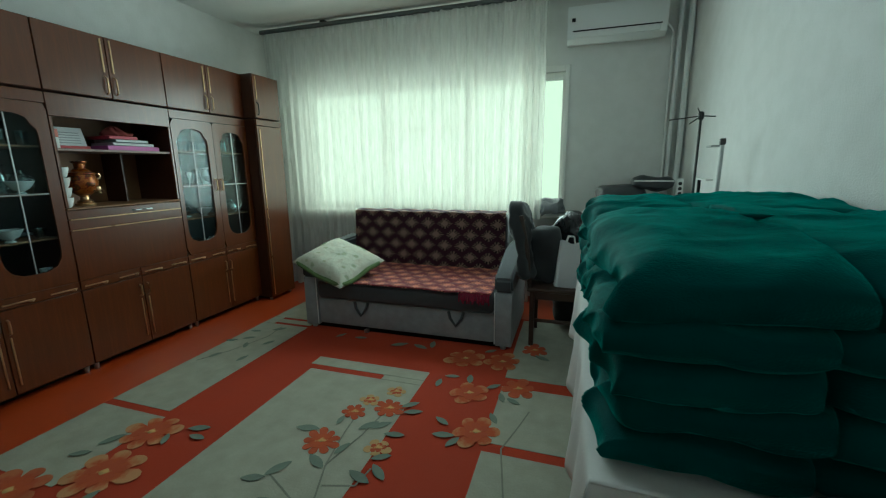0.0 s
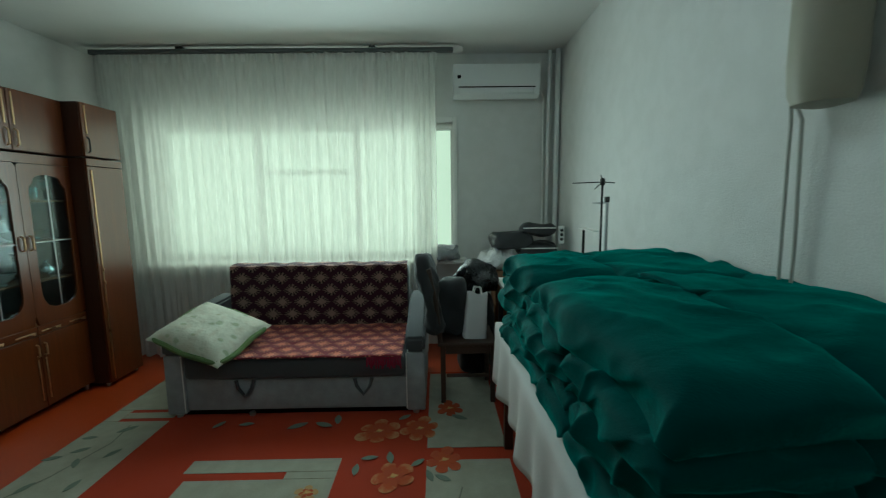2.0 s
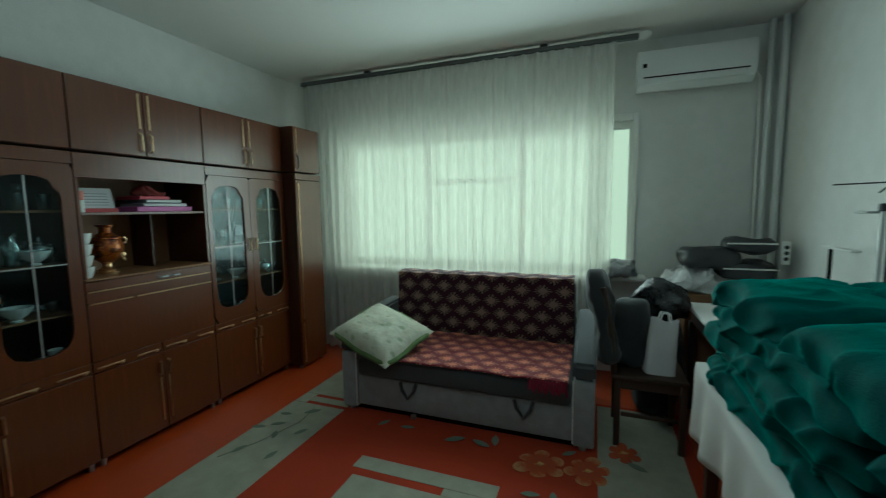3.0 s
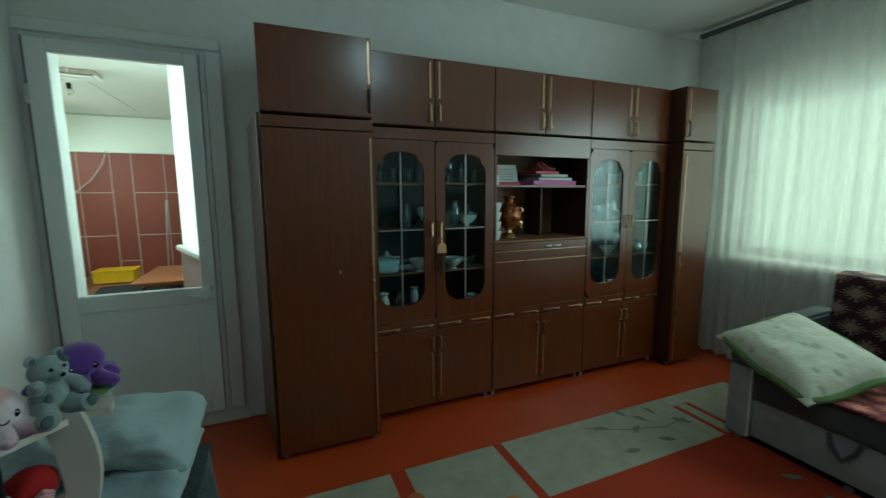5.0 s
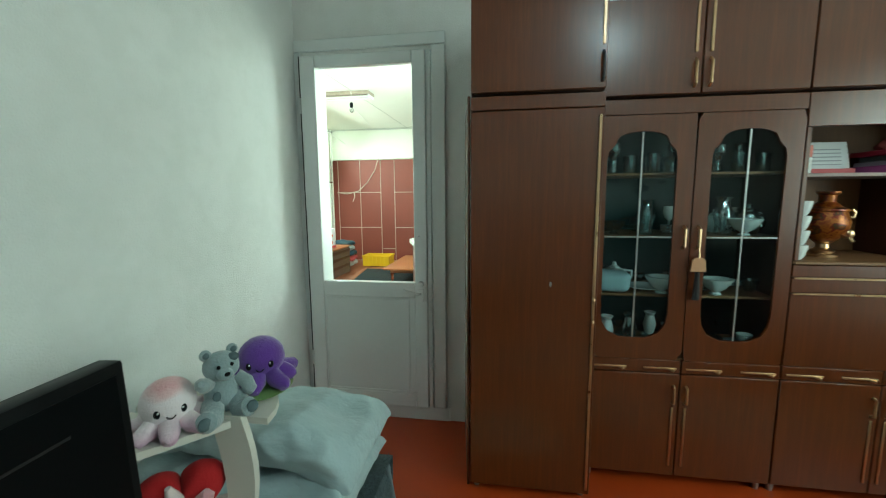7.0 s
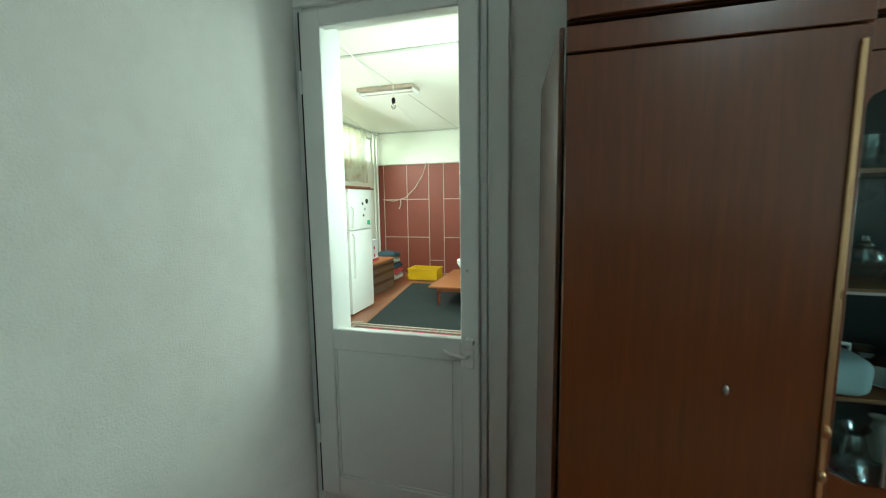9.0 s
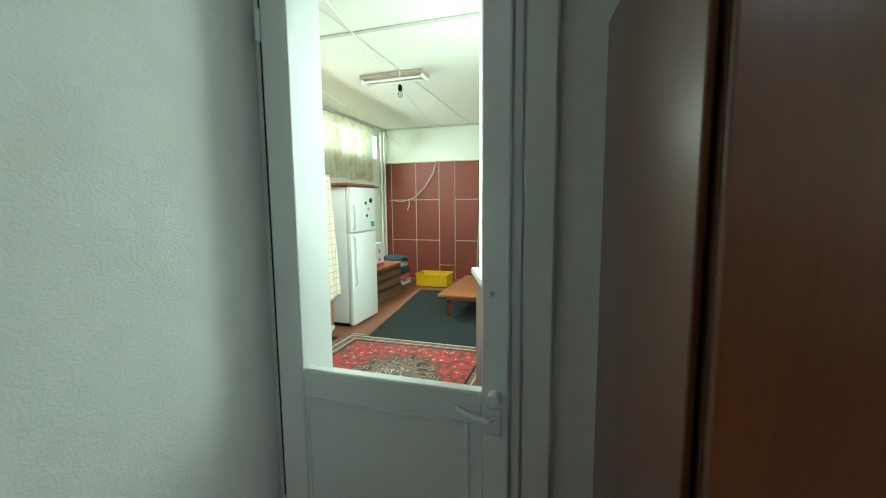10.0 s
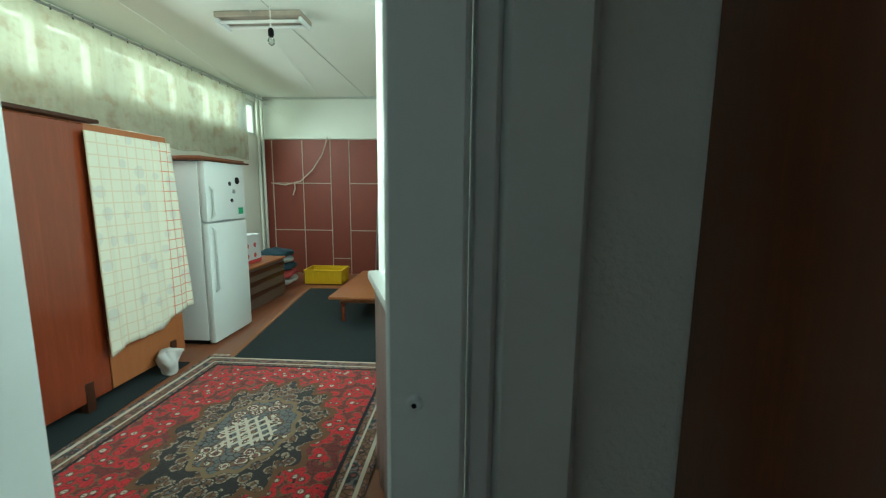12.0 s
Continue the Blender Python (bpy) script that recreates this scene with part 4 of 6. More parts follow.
PAPER = stuff_mat("white_paper", (0.62, 0.63, 0.64), 0.75, 10, 60, 0.08, 0.2)
carrier_bag(pose(3.05, 1.32, 0.472, 0, 4, 8), 0.17, 0.33, 0.1, "white paper carrier bag with rope handles", PAPER)
GREYBAG = stuff_mat("grey_plastic_bag", (0.3, 0.31, 0.33), 0.35, 14, 40, 0.25, 0.5, dist=0.02)
WHITEBAG = stuff_mat("white_plastic_bag", (0.6, 0.6, 0.6), 0.35, 14, 40, 0.2, 0.6, dist=0.02)
SHINYBLACK = stuff_mat("black_plastic_bag", (0.012, 0.013, 0.015), 0.25, 14, 40, 0.3, 0.8, dist=0.02)

pot = thing("small_pot", "small reddish clay pot on the window sill", "pot")
part("body", lathe(bmesh.new(), [(0.03, 0), (0.034, 0.004), (0.042, 0.05), (0.046, 0.052), (0.046, 0.064), (0.038, 0.064), (0.03, 0.01)], 2.79, 2.37, 0.8995, 18), stuff_mat("red_clay", (0.22, 0.08, 0.05), 0.8), pot)

# ---- side table by the window with bags ----
box1 = thing("carton_box", "brown cardboard box on the floor under the window", "box")
part("carton", box(3.3, 3.85, 2.0, 2.27, 0.0, 0.84, r=0.006), stuff_mat("brown_carton", (0.22, 0.11, 0.05), 0.85, 4, 60, 0.2, 0.15), box1)
part("tape", box(3.56, 3.61, 1.996, 2.0, 0.1, 0.83, r=0.0005), stuff_mat("parcel_tape", (0.3, 0.18, 0.08), 0.4), box1)
solo("plastic_bag", soft(bmesh.new(), 0.4, 0.26, 0.2, power=2.2, lump=0.07, freq=7, seed=11, n=14), WHITEBAG, "crumpled white plastic bag on the carton", "bag", pose(3.36, 2.12, 0.94))
solo("plastic_bag", soft(bmesh.new(), 0.3, 0.22, 0.14, power=2.2, lump=0.06, freq=8, seed=12, n=12), GREYBAG, "crumpled grey plastic bag on the window sill", "bag", pose(2.85, 2.3, 0.955))
solo("plastic_bag", soft(bmesh.new(), 0.36, 0.3, 0.3, power=2.2, lump=0.07, freq=6, seed=13, n=14), SHINYBLACK, "full black plastic bag behind the chair", "bag", pose(3.1, 1.78, 0.83))
solo("holdall", soft(bmesh.new(), 0.34, 0.4, 0.72, power=3, lump=0.05, freq=5, seed=14, n=14), BLACKCLOTH, "black holdall standing on the floor under the bags", "bag", pose(3.1, 1.85, 0.35))
for i, (x, z, w, h, s) in enumerate(((3.47, 1.1, 0.4, 0.17, 15), (3.7, 1.02, 0.38, 0.16, 16), (3.7, 1.2, 0.34, 0.11, 17))):
    solo("packed_bedding", soft(bmesh.new(), w, 0.26, h, power=3.2, lump=0.03, freq=6, seed=s, n=12), stuff_mat("dark_grey_pack", (0.03, 0.033, 0.036), 0.4, 10, 60, 0.3, 0.4, dist=0.01), "dark zipped pack of bedding piled by the window", "bedding", pose(x, 2.12, z), group="packs by the window")
    if i:
        tube(b := bmesh.new(), [(x - w * 0.45, 1.99, z + 0.02), (x, 1.975, z + 0.022), (x + w * 0.42, 1.99, z + 0.02)], 0.006, 6)
        solo("strap", b, PVC, "pale piping strap round a bedding pack", "strap")
ext = thing("power_strip", "white extension socket lying on the bedding packs", "power strip")
part("body", box(3.86, 3.91, 1.98, 2.02, 1.08, 1.24, r=0.008, seg=2), PVC, ext)
for z in (1.12, 1.16, 1.2):
    part("socket", tube(bmesh.new(), [(3.885, 1.98, z), (3.885, 1.976, z)], 0.014, 12), DARK_METAL, ext)

sew = thing("sewing_table", "pale-topped sewing table against the wall", "table")
part("tabletop", box(3.3, 3.95, 0.86, 1.96, 0.76, 0.79, r=0.005), PVC, sew)
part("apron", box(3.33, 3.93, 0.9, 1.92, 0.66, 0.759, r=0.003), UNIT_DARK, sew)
for x, y in ((3.32, 0.9), (3.89, 0.9), (3.32, 1.9), (3.89, 1.9)):
    part("leg", box(x, x + 0.04, y, y + 0.04, 0.0, 0.659, r=0.004), DARK_METAL, sew)

# ---- draped table with folded blankets ----
bed = thing("draped_table", "long table draped with a white sheet along the wall", "table")
SHEETM = stuff_mat("white_cotton_sheet", (0.55, 0.54, 0.52), 0.9, 6, 120, 0.08, 0.25)
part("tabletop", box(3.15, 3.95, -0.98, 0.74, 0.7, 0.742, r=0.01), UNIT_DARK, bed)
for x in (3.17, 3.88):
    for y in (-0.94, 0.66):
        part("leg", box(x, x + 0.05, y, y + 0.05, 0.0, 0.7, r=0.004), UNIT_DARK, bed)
b = bmesh.new()


def drape(u, v):
    y = -1.0 + u * 1.77
    if v < 0.45:
        t = v / 0.45
        ripple = (1 - t) * (0.018 * math.sin(u * 44) + 0.012 * math.sin(u * 19 + 1))
        return Vector((3.128 + ripple - 0.01 * (1 - t), y, 0.44 + 0.31 * t + 0.014 * math.sin(u * 11) * (1 - t)))
    t = (v - 0.45) / 0.55
    return Vector((3.128 + 0.83 * t, y, 0.75 + 0.004 * noise.noise((u * 9, t * 4, 1))))


sheet(b, drape, 160, 22)
for yy in (-1.0, 0.77):
    sheet(b, lambda u, v: Vector((3.128 + 0.83 * u, yy + 0.015 * math.sin(u * 30) * (1 - v), 0.4 + 0.35 * v)), 60, 6)
bmesh.ops.remove_doubles(b, verts=b.verts[:], dist=0.003)
bmesh.ops.solidify(b, geom=b.faces[:], thickness=0.005)
part("sheet", b, SHEETM, bed, "white cotton sheet", smooth=180)


def velvet():
    n = Nodes("green_velvet_fleece")
    v = n.coord()
    a, f = n.noise(v, 5, 4), n.noise(v, 260, 2)
    col = n.mix(a, (0.0, 0.034, 0.033), (0.001, 0.06, 0.056))
    n.bump(n.math("ADD", n.math("MULTIPLY", a, 2.0), n.math("MULTIPLY", f, 0.25)), 0.35, 0.02)
    n.set(Base_Color=col, Roughness=0.8, Specular_IOR_Level=0.1, Sheen_Weight=0.5, Sheen_Roughness=0.4, Sheen_Tint=(0.005, 0.55, 0.45))
    return n.m


VELVET = velvet()


def folded_blanket(cx, cy, cz, w, d, h, seed, droop=0.0):
    """A quilt folded over: round fold on the long side, creased layers, ends that sag."""
    b = bmesh.new()

    def f(u, v):
        a = 2 * math.pi * v
        q = (abs(math.cos(a)) ** 5 + abs(math.sin(a)) ** 5) ** (-1 / 5)
        e = abs(2 * u - 1)
        end = 1 - 0.55 * e ** 10
        cut = 1 - 0.12 * e ** 6
        x, z = math.cos(a) * q * w / 2 * cut, math.sin(a) * q * h / 2 * end
        p = Vector((x + cx, (u - 0.5) * d + cy, z + cz))
        left = max(0.0, -math.cos(a)) ** 2
        s = noise.noise_vector(Vector((p.x * 2.6, p.y * 2.4, seed * 3.7)))
        t = noise.noise_vector(Vector((p.x * 8, p.y * 7, seed * 1.3 + p.z * 5)))
        c1 = 1 - 2 * abs(noise.noise(Vector((p.x * 3.2 + p.y * 3.6, p.y * 2.2 - p.x * 2, seed * 2.3 + p.z * 6))))
        c2 = 1 - 2 * abs(noise.noise(Vector((p.x * 5 - p.y * 3.5, p.y * 4.5 + p.z * 9, seed * 1.1))))
        c1, c2 = max(0.0, c1) ** 3, max(0.0, c2) ** 3
        p.x += s.x * 0.02 + t.x * 0.008 - left * (0.026 * c1 + 0.016 * c2) + 0.016 * math.sin(u * 9 + seed * 2.1) * left
        p.y += s.y * 0.03 * e + t.y * 0.01
        p.z += s.z * 0.014 + t.z * 0.006 + 0.014 * c1 + 0.007 * c2 - 0.03 * left * c2
        p.z -= droop * (e ** 3) * 0.6 + droop * left * 0.5
        return p
    sheet(b, f, 84, 56)
    bmesh.ops.remove_doubles(b, verts=b.verts[:], dist=0.0005)
    bmesh.ops.holes_fill(b, edges=[e for e in b.edges if e.is_boundary], sides=0)
    return solo("folded_blanket", b, VELVET, "thick dark green fleece blanket folded on a stack", "blanket", group="folded green blankets", smooth=180)


seed = 0
for col, (cx, w) in enumerate(((3.345, 0.37), (3.745, 0.44))):
    for cy, d in ((-0.72, 0.5), (0.12, 1.12)):
        for k in range(4):
            seed += 1
            random.seed(seed)
            folded_blanket(cx + random.uniform(-0.012, 0.012) - 0.004 * k * (col == 0), cy + random.uniform(-0.015, 0.015), 0.755 + 0.082 * (k + 0.5), w + random.uniform(-0.015, 0.015), d, 0.1, seed)
    for cy, d, z in ((-0.47, 1.0, 1.138), (0.36, 0.68, 1.135)) if col == 0 else ((-0.5, 0.96, 1.138), (0.2, 0.78, 1.152)):
        seed += 1
        folded_blanket(cx + 0.012, cy, z, w + 0.02, d, 0.13, seed, 0.035)
flap = bmesh.new()
sheet(flap, lambda u, v: Vector((3.52 + 0.44 * u, -0.42 + 0.3 * v + 0.06 * u, 1.222 + 0.012 * noise.noise((u * 4, v * 4, 5)) - 0.04 * u * u - 0.012 * (2 * v - 1) ** 2)), 24, 12, 0.012)
solo("folded_blanket", flap, VELVET, "green fleece blanket with one turned corner on top", "blanket", group="folded green blankets", smooth=180)
solo("dark_bundle", soft(bmesh.new(), 0.46, 0.12, 0.4, power=3, lump=0.03, freq=6, seed=73, n=14), stuff_mat("navy_cloth", (0.008, 0.012, 0.02), 0.6, 6, 90, 0.3, 0.3), "dark navy bag hanging at the table end", "bag", pose(3.585, -1.06, 0.65))

stand = thing("thread_stand", "thin dark metal stand with crossed arms on top", "thread stand")
part("pole", tube(bmesh.new(), [(3.6, 0.426, 0.756), (3.6, 0.426, 1.58)], 0.0055, 8), DARK_METAL, stand)
part("clamp", lathe(bmesh.new(), [(0.008, 0), (0.012, 0.006), (0.012, 0.03), (0.007, 0.036)], 3.6, 0.426, 1.545, 10), DARK_METAL, stand)
for dx, dy, dz in ((-0.1, 0.14, 0.0), (0.055, -0.01, -0.005), (-0.025, -0.04, 0.03), (-0.05, -0.03, -0.035)):
    part("arm", tube(bmesh.new(), [(3.6, 0.426, 1.562), (3.6 + dx, 0.426 + dy, 1.562 + dz)], 0.0028, 6), DARK_METAL, stand)
part("base", lathe(bmesh.new(), [(0.05, 0), (0.05, 0.006), (0.012, 0.01)], 3.6, 0.426, 0.7555, 16), DARK_METAL, stand)
post = thing("machine_post", "grey metal post with a flat arm on the sewing table", "stand")
part("pole", box(3.842, 3.86, 0.955, 0.973, 0.8, 1.485, r=0.003), CHROME, post)
part("cap", box(3.838, 3.864, 0.951, 0.977, 1.455, 1.49, r=0.003), DARK_METAL, post)
part("arm", box(3.8, 3.858, 0.978, 1.07, 1.445, 1.457, r=0.003), CHROME, post)
part("base", box(3.8, 3.9, 0.91, 1.02, 0.791, 0.8, r=0.003), DARK_METAL, post)
rest = thing("spool_rest", "short black post with a pale cross bar", "stand")
part("pole", tube(bmesh.new(), [(3.868, 1.4, 0.798), (3.868, 1.4, 1.25)], 0.01, 8), BLACK, rest)
part("cross_bar", box(3.84, 3.88, 1.15, 1.44, 1.251, 1.263, r=0.003), PVC, rest)
part("base", lathe(bmesh.new(), [(0.05, 0), (0.05, 0.006), (0.014, 0.009)], 3.868, 1.4, 0.791, 16), BLACK, rest)


# ---- ceiling lamp in the middle of the room ----
def lit(name, color, strength):
    n = Nodes(name)
    n.set(Base_Color=(0.8, 0.8, 0.8), Emission_Color=color, Emission_Strength=strength)
    return n.m


cl_ = thing("ceiling_lamp", "round white ceiling lamp, lit, in the middle of the room", "ceiling lamp")
part("base", lathe(bmesh.new(), [(0.1, 0), (0.11, 0.02), (0.1, 0.04)], 2.2, -0.34, ZC - 0.041, 24), PVC, cl_)
part("shade", lathe(bmesh.new(), [(0.05, 0), (0.095, 0.02), (0.115, 0.06), (0.105, 0.09), (0.08, 0.1)], 2.2, -0.34, ZC - 0.142, 28), lit("lit_opal_glass", (0.84, 0.93, 1.0), 44.0), cl_, "glowing opal glass shade")


# ---- corner with screen, toy shelf and folding bed ----
tv = thing("television", "black flat television screen seen at an angle", "television", pose(1.4, -1.822, 0.008, 2.2, 0, 2))
b = box(0.0, 0.98, -0.045, 0.0, 0.52, 1.14, r=0.006, seg=2)
part("cabinet", b, BLACK, tv)
part("screen", box(0.018, 0.962, 0.0005, 0.002, 0.545, 1.12, r=0.0004), SCREEN, tv)
part("neck", box(0.44, 0.54, -0.04, -0.01, 0.47, 0.53, r=0.004), BLACK, tv)
part("foot", box(0.28, 0.7, -0.12, 0.07, 0.452, 0.47, r=0.006), BLACK, tv)
# Reflection streak on the screen, modelled as a thin paler bar.
part("reflection_streak", box(0.1, 0.3, 0.0021, 0.003, 1.06, 1.064, r=0.0003), DARK_METAL, tv)
tvs = thing("tv_stand", "low dark television cabinet against the wall", "cabinet")
part("body", box(1.5, 2.5, -2.3, -1.82, 0.04, 0.45, r=0.006), UNIT_DARK, tvs)
for y in (-2.25, -1.88):
    for x in (1.55, 2.45):
        part("foot", lathe(bmesh.new(), [(0.02, 0), (0.018, 0.04)], x, y, 0, 10), BLACK, tvs)

SHELFWHITE = stuff_mat("cream_shelf_board", (0.6, 0.58, 0.52), 0.5, 4, 60, 0.06, 0.05)
shelf = thing("toy_shelf", "small white open shelf with a wavy side panel", "shelf")


def wave(z):
    return -1.822 + 0.035 * math.sin((z - 0.62) * 9.2)


side = [(wave(0.93 * k / 24), 0.93 * k / 24) for k in range(25)]
side += [(y - 0.06 - 0.02 * math.sin(z * 9), z) for y, z in reversed(side)]
part("side_panel", plate(bmesh.new(), side, "x", 1.18, 1.198), SHELFWHITE, shelf, "wavy white side panel")
for z in (0.06, 0.34, 0.62, 0.905):
    out = [(1.2, -2.3), (1.44, -2.3), (1.44, -2.08)] + [(1.44 - 0.24 * k / 10, -2.07 + 0.235 * (k / 10) ** 0.75) for k in range(1, 11)]
    part("board", plate(bmesh.new(), out, "z", z, z + 0.016), SHELFWHITE, shelf)
part("back_post", box(1.185, 1.205, -2.33, -2.3, 0.0, 0.9, r=0.003), SHELFWHITE, shelf)
part("back_post", box(1.4, 1.43, -2.33, -2.3, 0.0, 0.93, r=0.003), SHELFWHITE, shelf)
top = [(1.178 + 0.17 * math.cos(math.pi * k / 12 + math.pi / 2), -1.93 + 0.17 * math.sin(math.pi * k / 12 + math.pi / 2)) for k in range(13)]
part("round_end_board", plate(bmesh.new(), top, "z", 0.905, 0.921), SHELFWHITE, shelf)


def plush(name, color, var=0.12):
    return stuff_mat(name, color, 0.95, 14, 160, var, 0.35, sheen=0.5, dist=0.01)


def octopus(name, label, m, body, arms, face, r=0.085, pink=None):
    """A soft toy with a round head and a skirt of stubby arms."""
    b = bmesh.new()
    ball(b, (0, 0, r * 1.15), (r, r * 0.95, r * 0.92), seg=20)
    n = Nodes(name + "_plush")
    z = n.xyz(n.coord())[2]
    f = n.math("ADD", n.math("DIVIDE", z, r * 2.2), n.math("MULTIPLY", n.noise(n.coord(), 14, 3), 0.3))
    n.bump(n.noise(n.coord(), 180, 3), 0.4, 0.006)
    n.set(Base_Color=n.ramp(f, [(0.2, arms), (0.55, body), (0.85, body), (1.0, pink or body)]), Roughness=0.95, Sheen_Weight=0.5)
    ob = solo("soft_toy", b, n.m, label, "soft toy", m, "soft toys on the shelf")
    for k in range(8):
        a = 2 * math.pi * k / 8 + 0.2
        p0, p1 = Vector((math.cos(a), math.sin(a), 0)) * r * 0.7, Vector((math.cos(a), math.sin(a), 0)) * r * (1.45 + 0.2 * math.sin(k * 2.3))
        part("arm", tube(bmesh.new(), [p0 + Vector((0, 0, r * 0.6)), p0 * 1.4 + Vector((0, 0, r * 0.42)), p1 + Vector((0, 0, r * 0.34)), p1 * 1.12 + Vector((0, 0, r * 0.36))], [r * 0.34, r * 0.36, r * 0.28, r * 0.08], 10), n.m, ob)
    for s in (-1, 1):
        a = radians(face + 27 * s)
        eye = part("eye", ball(bmesh.new(), (math.cos(a) * r * 0.93, math.sin(a) * r * 0.88, r * 1.12), (r * 0.13, r * 0.13, r * 0.17), seg=12), BLACK, ob, "shiny black eye")
        c = radians(face + 23 * s)
        # White bead set on the eye in place of a highlight.
        part("glint", ball(bmesh.new(), (math.cos(c) * r * 1.04, math.sin(c) * r * 0.99, r * 1.2), r * 0.035, seg=8), PVC, eye)
    bow = [(math.cos(radians(face + 9 * k)) * r * 0.985, math.sin(radians(face + 9 * k)) * r * 0.935, r * (0.88 + 0.1 * k * k)) for k in (-1, -0.5, 0, 0.5, 1)]
    part("mouth", tube(bmesh.new(), bow, r * 0.022, 6), BLACK, ob)
    return ob


octopus("octopus_pink", "pale pink and lilac octopus soft toy on the shelf", pose(1.243, -1.945, 0.917, 0, 0, 30), (0.66, 0.58, 0.6), (0.52, 0.27, 0.42), 18, 0.056, (0.6, 0.32, 0.33))
octopus("octopus_purple", "violet octopus soft toy with a green underside", pose(1.025, -1.868, 0.926, 0, 0, 8), (0.09, 0.025, 0.24), (0.1, 0.03, 0.26), 22, 0.061)
solo("green_dish", lathe(bmesh.new(), [(0.06, 0), (0.088, 0.006), (0.09, 0.009), (0.05, 0.009)], 1.05, -1.87, 0.9215, 24), stuff_mat("green_plastic", (0.2, 0.33, 0.1), 0.5), "flat green dish under a soft toy", "dish")

GREYPLUSH = plush("grey_plush", (0.24, 0.3, 0.31))
GREYFELT = stuff_mat("dark_grey_patch", (0.085, 0.12, 0.13), 0.95, 14, 160, 0.15, 0.3)
bear = thing("soft_toy", "grey teddy bear soft toy sitting with one arm raised", "soft toy", pose(1.168, -1.876, 0.9215, 0, 0, -30) @ Matrix.Scale(0.82, 4), group="soft toys on the shelf")
b = bmesh.new()
ball(b, (0, 0, 0.06), (0.046, 0.042, 0.06), seg=18)
part("body", b, GREYPLUSH, bear)
b = bmesh.new()
ball(b, (0.0, 0.008, 0.138), (0.047, 0.043, 0.042), seg=18)
ball(b, (0.006, 0.046, 0.128), (0.022, 0.02, 0.018), seg=12)
head = part("head", b, GREYPLUSH, bear)
for s in (-1, 1):
    ear = part("ear", ball(bmesh.new(), (0.035 * s, 0.0, 0.176), (0.016, 0.01, 0.016), seg=10), GREYPLUSH, head)
    part("ear_lining", ball(bmesh.new(), (0.036 * s, 0.008, 0.177), (0.009, 0.005, 0.009), seg=8), GREYFELT, ear)
    part("eye", ball(bmesh.new(), (0.017 * s + 0.004, 0.046, 0.15), 0.0055, seg=8), BLACK, head)
part("nose", ball(bmesh.new(), (0.008, 0.066, 0.133), (0.008, 0.005, 0.006), seg=8), BLACK, head)
part("brow_patch", ball(bmesh.new(), (-0.024, 0.03, 0.164), (0.016, 0.014, 0.012), seg=10), GREYFELT, head)
part("raised_arm", tube(bmesh.new(), [(0.036, 0.01, 0.098), (0.056, 0.035, 0.108), (0.068, 0.056, 0.122), (0.072, 0.066, 0.128)], [0.018, 0.019, 0.018, 0.008], 10), GREYPLUSH, bear)
part("lowered_arm", tube(bmesh.new(), [(-0.038, 0.01, 0.098), (-0.056, 0.028, 0.08), (-0.055, 0.05, 0.062), (-0.05, 0.058, 0.055)], [0.018, 0.02, 0.019, 0.008], 10), GREYPLUSH, bear)
for s, out in ((-1, 0.035), (1, 0.075)):
    p1 = Vector((s * out, 0.082, 0.03))
    lg = part("leg", tube(bmesh.new(), [(s * 0.03, 0.01, 0.035), tuple(p1 * 0.7), tuple(p1), tuple(p1 * 1.12)], [0.03, 0.028, 0.027, 0.014], 12), GREYPLUSH, bear)
    part("sole", ball(bmesh.new(), tuple(p1 * 1.1 + Vector((0, 0.004, 0))), (0.017, 0.009, 0.018), seg=10), GREYFELT, lg)
part("belly_patch", ball(bmesh.new(), (0.026, 0.034, 0.066), (0.012, 0.007, 0.014), seg=10), GREYFELT, bear)

HEARTM = stuff_mat("red_plush", (0.34, 0.004, 0.007), 0.95, 14, 160, 0.12, 0.3)
b = bmesh.new()


def puffed_heart(u, v):
    t, a = 2 * math.pi * u, math.pi * (v - 0.5)
    k = 0.0056 * max(0.0, math.cos(a)) ** 0.55
    return Vector((16 * k * math.sin(t) ** 3, 0.042 * math.sin(a), k * (13 * math.cos(t) - 5 * math.cos(2 * t) - 2 * math.cos(3 * t) - math.cos(4 * t))))


sheet(b, puffed_heart, 60, 14)
bmesh.ops.remove_doubles(b, verts=b.verts[:], dist=0.0004)
solo("heart_cushion", b, HEARTM, "small red plush heart cushion on the shelf", "cushion", pose(1.232, -1.945, 0.752, -8, 0, -46), smooth=180)
PINKPLUSH = plush("pale_pink_plush", (0.66, 0.54, 0.52))
ROSE = plush("rose_plush", (0.6, 0.3, 0.33))
uni = thing("soft_toy", "pale pink unicorn soft toy with closed eyes lying on the shelf", "soft toy", pose(1.246, -1.915, 0.637, 0, 0, -44), group="soft toys on the shelf")
part("body", soft(bmesh.new(), 0.17, 0.1, 0.075, -0.05, -0.015, 0.04, 2.4, 0.006, 9, 61, 10), PINKPLUSH, uni)
b = bmesh.new()
ball(b, (0.04, 0.02, 0.082), (0.056, 0.052, 0.054), seg=20)
ball(b, (0.052, 0.05, 0.06), (0.04, 0.032, 0.032), seg=16)
head = part("head", b, PINKPLUSH, uni)
part("ear", tube(bmesh.new(), [(0.02, 0.01, 0.125), (0.03, 0.012, 0.15), (0.036, 0.014, 0.172)], [0.016, 0.014, 0.006], 10), PINKPLUSH, head)
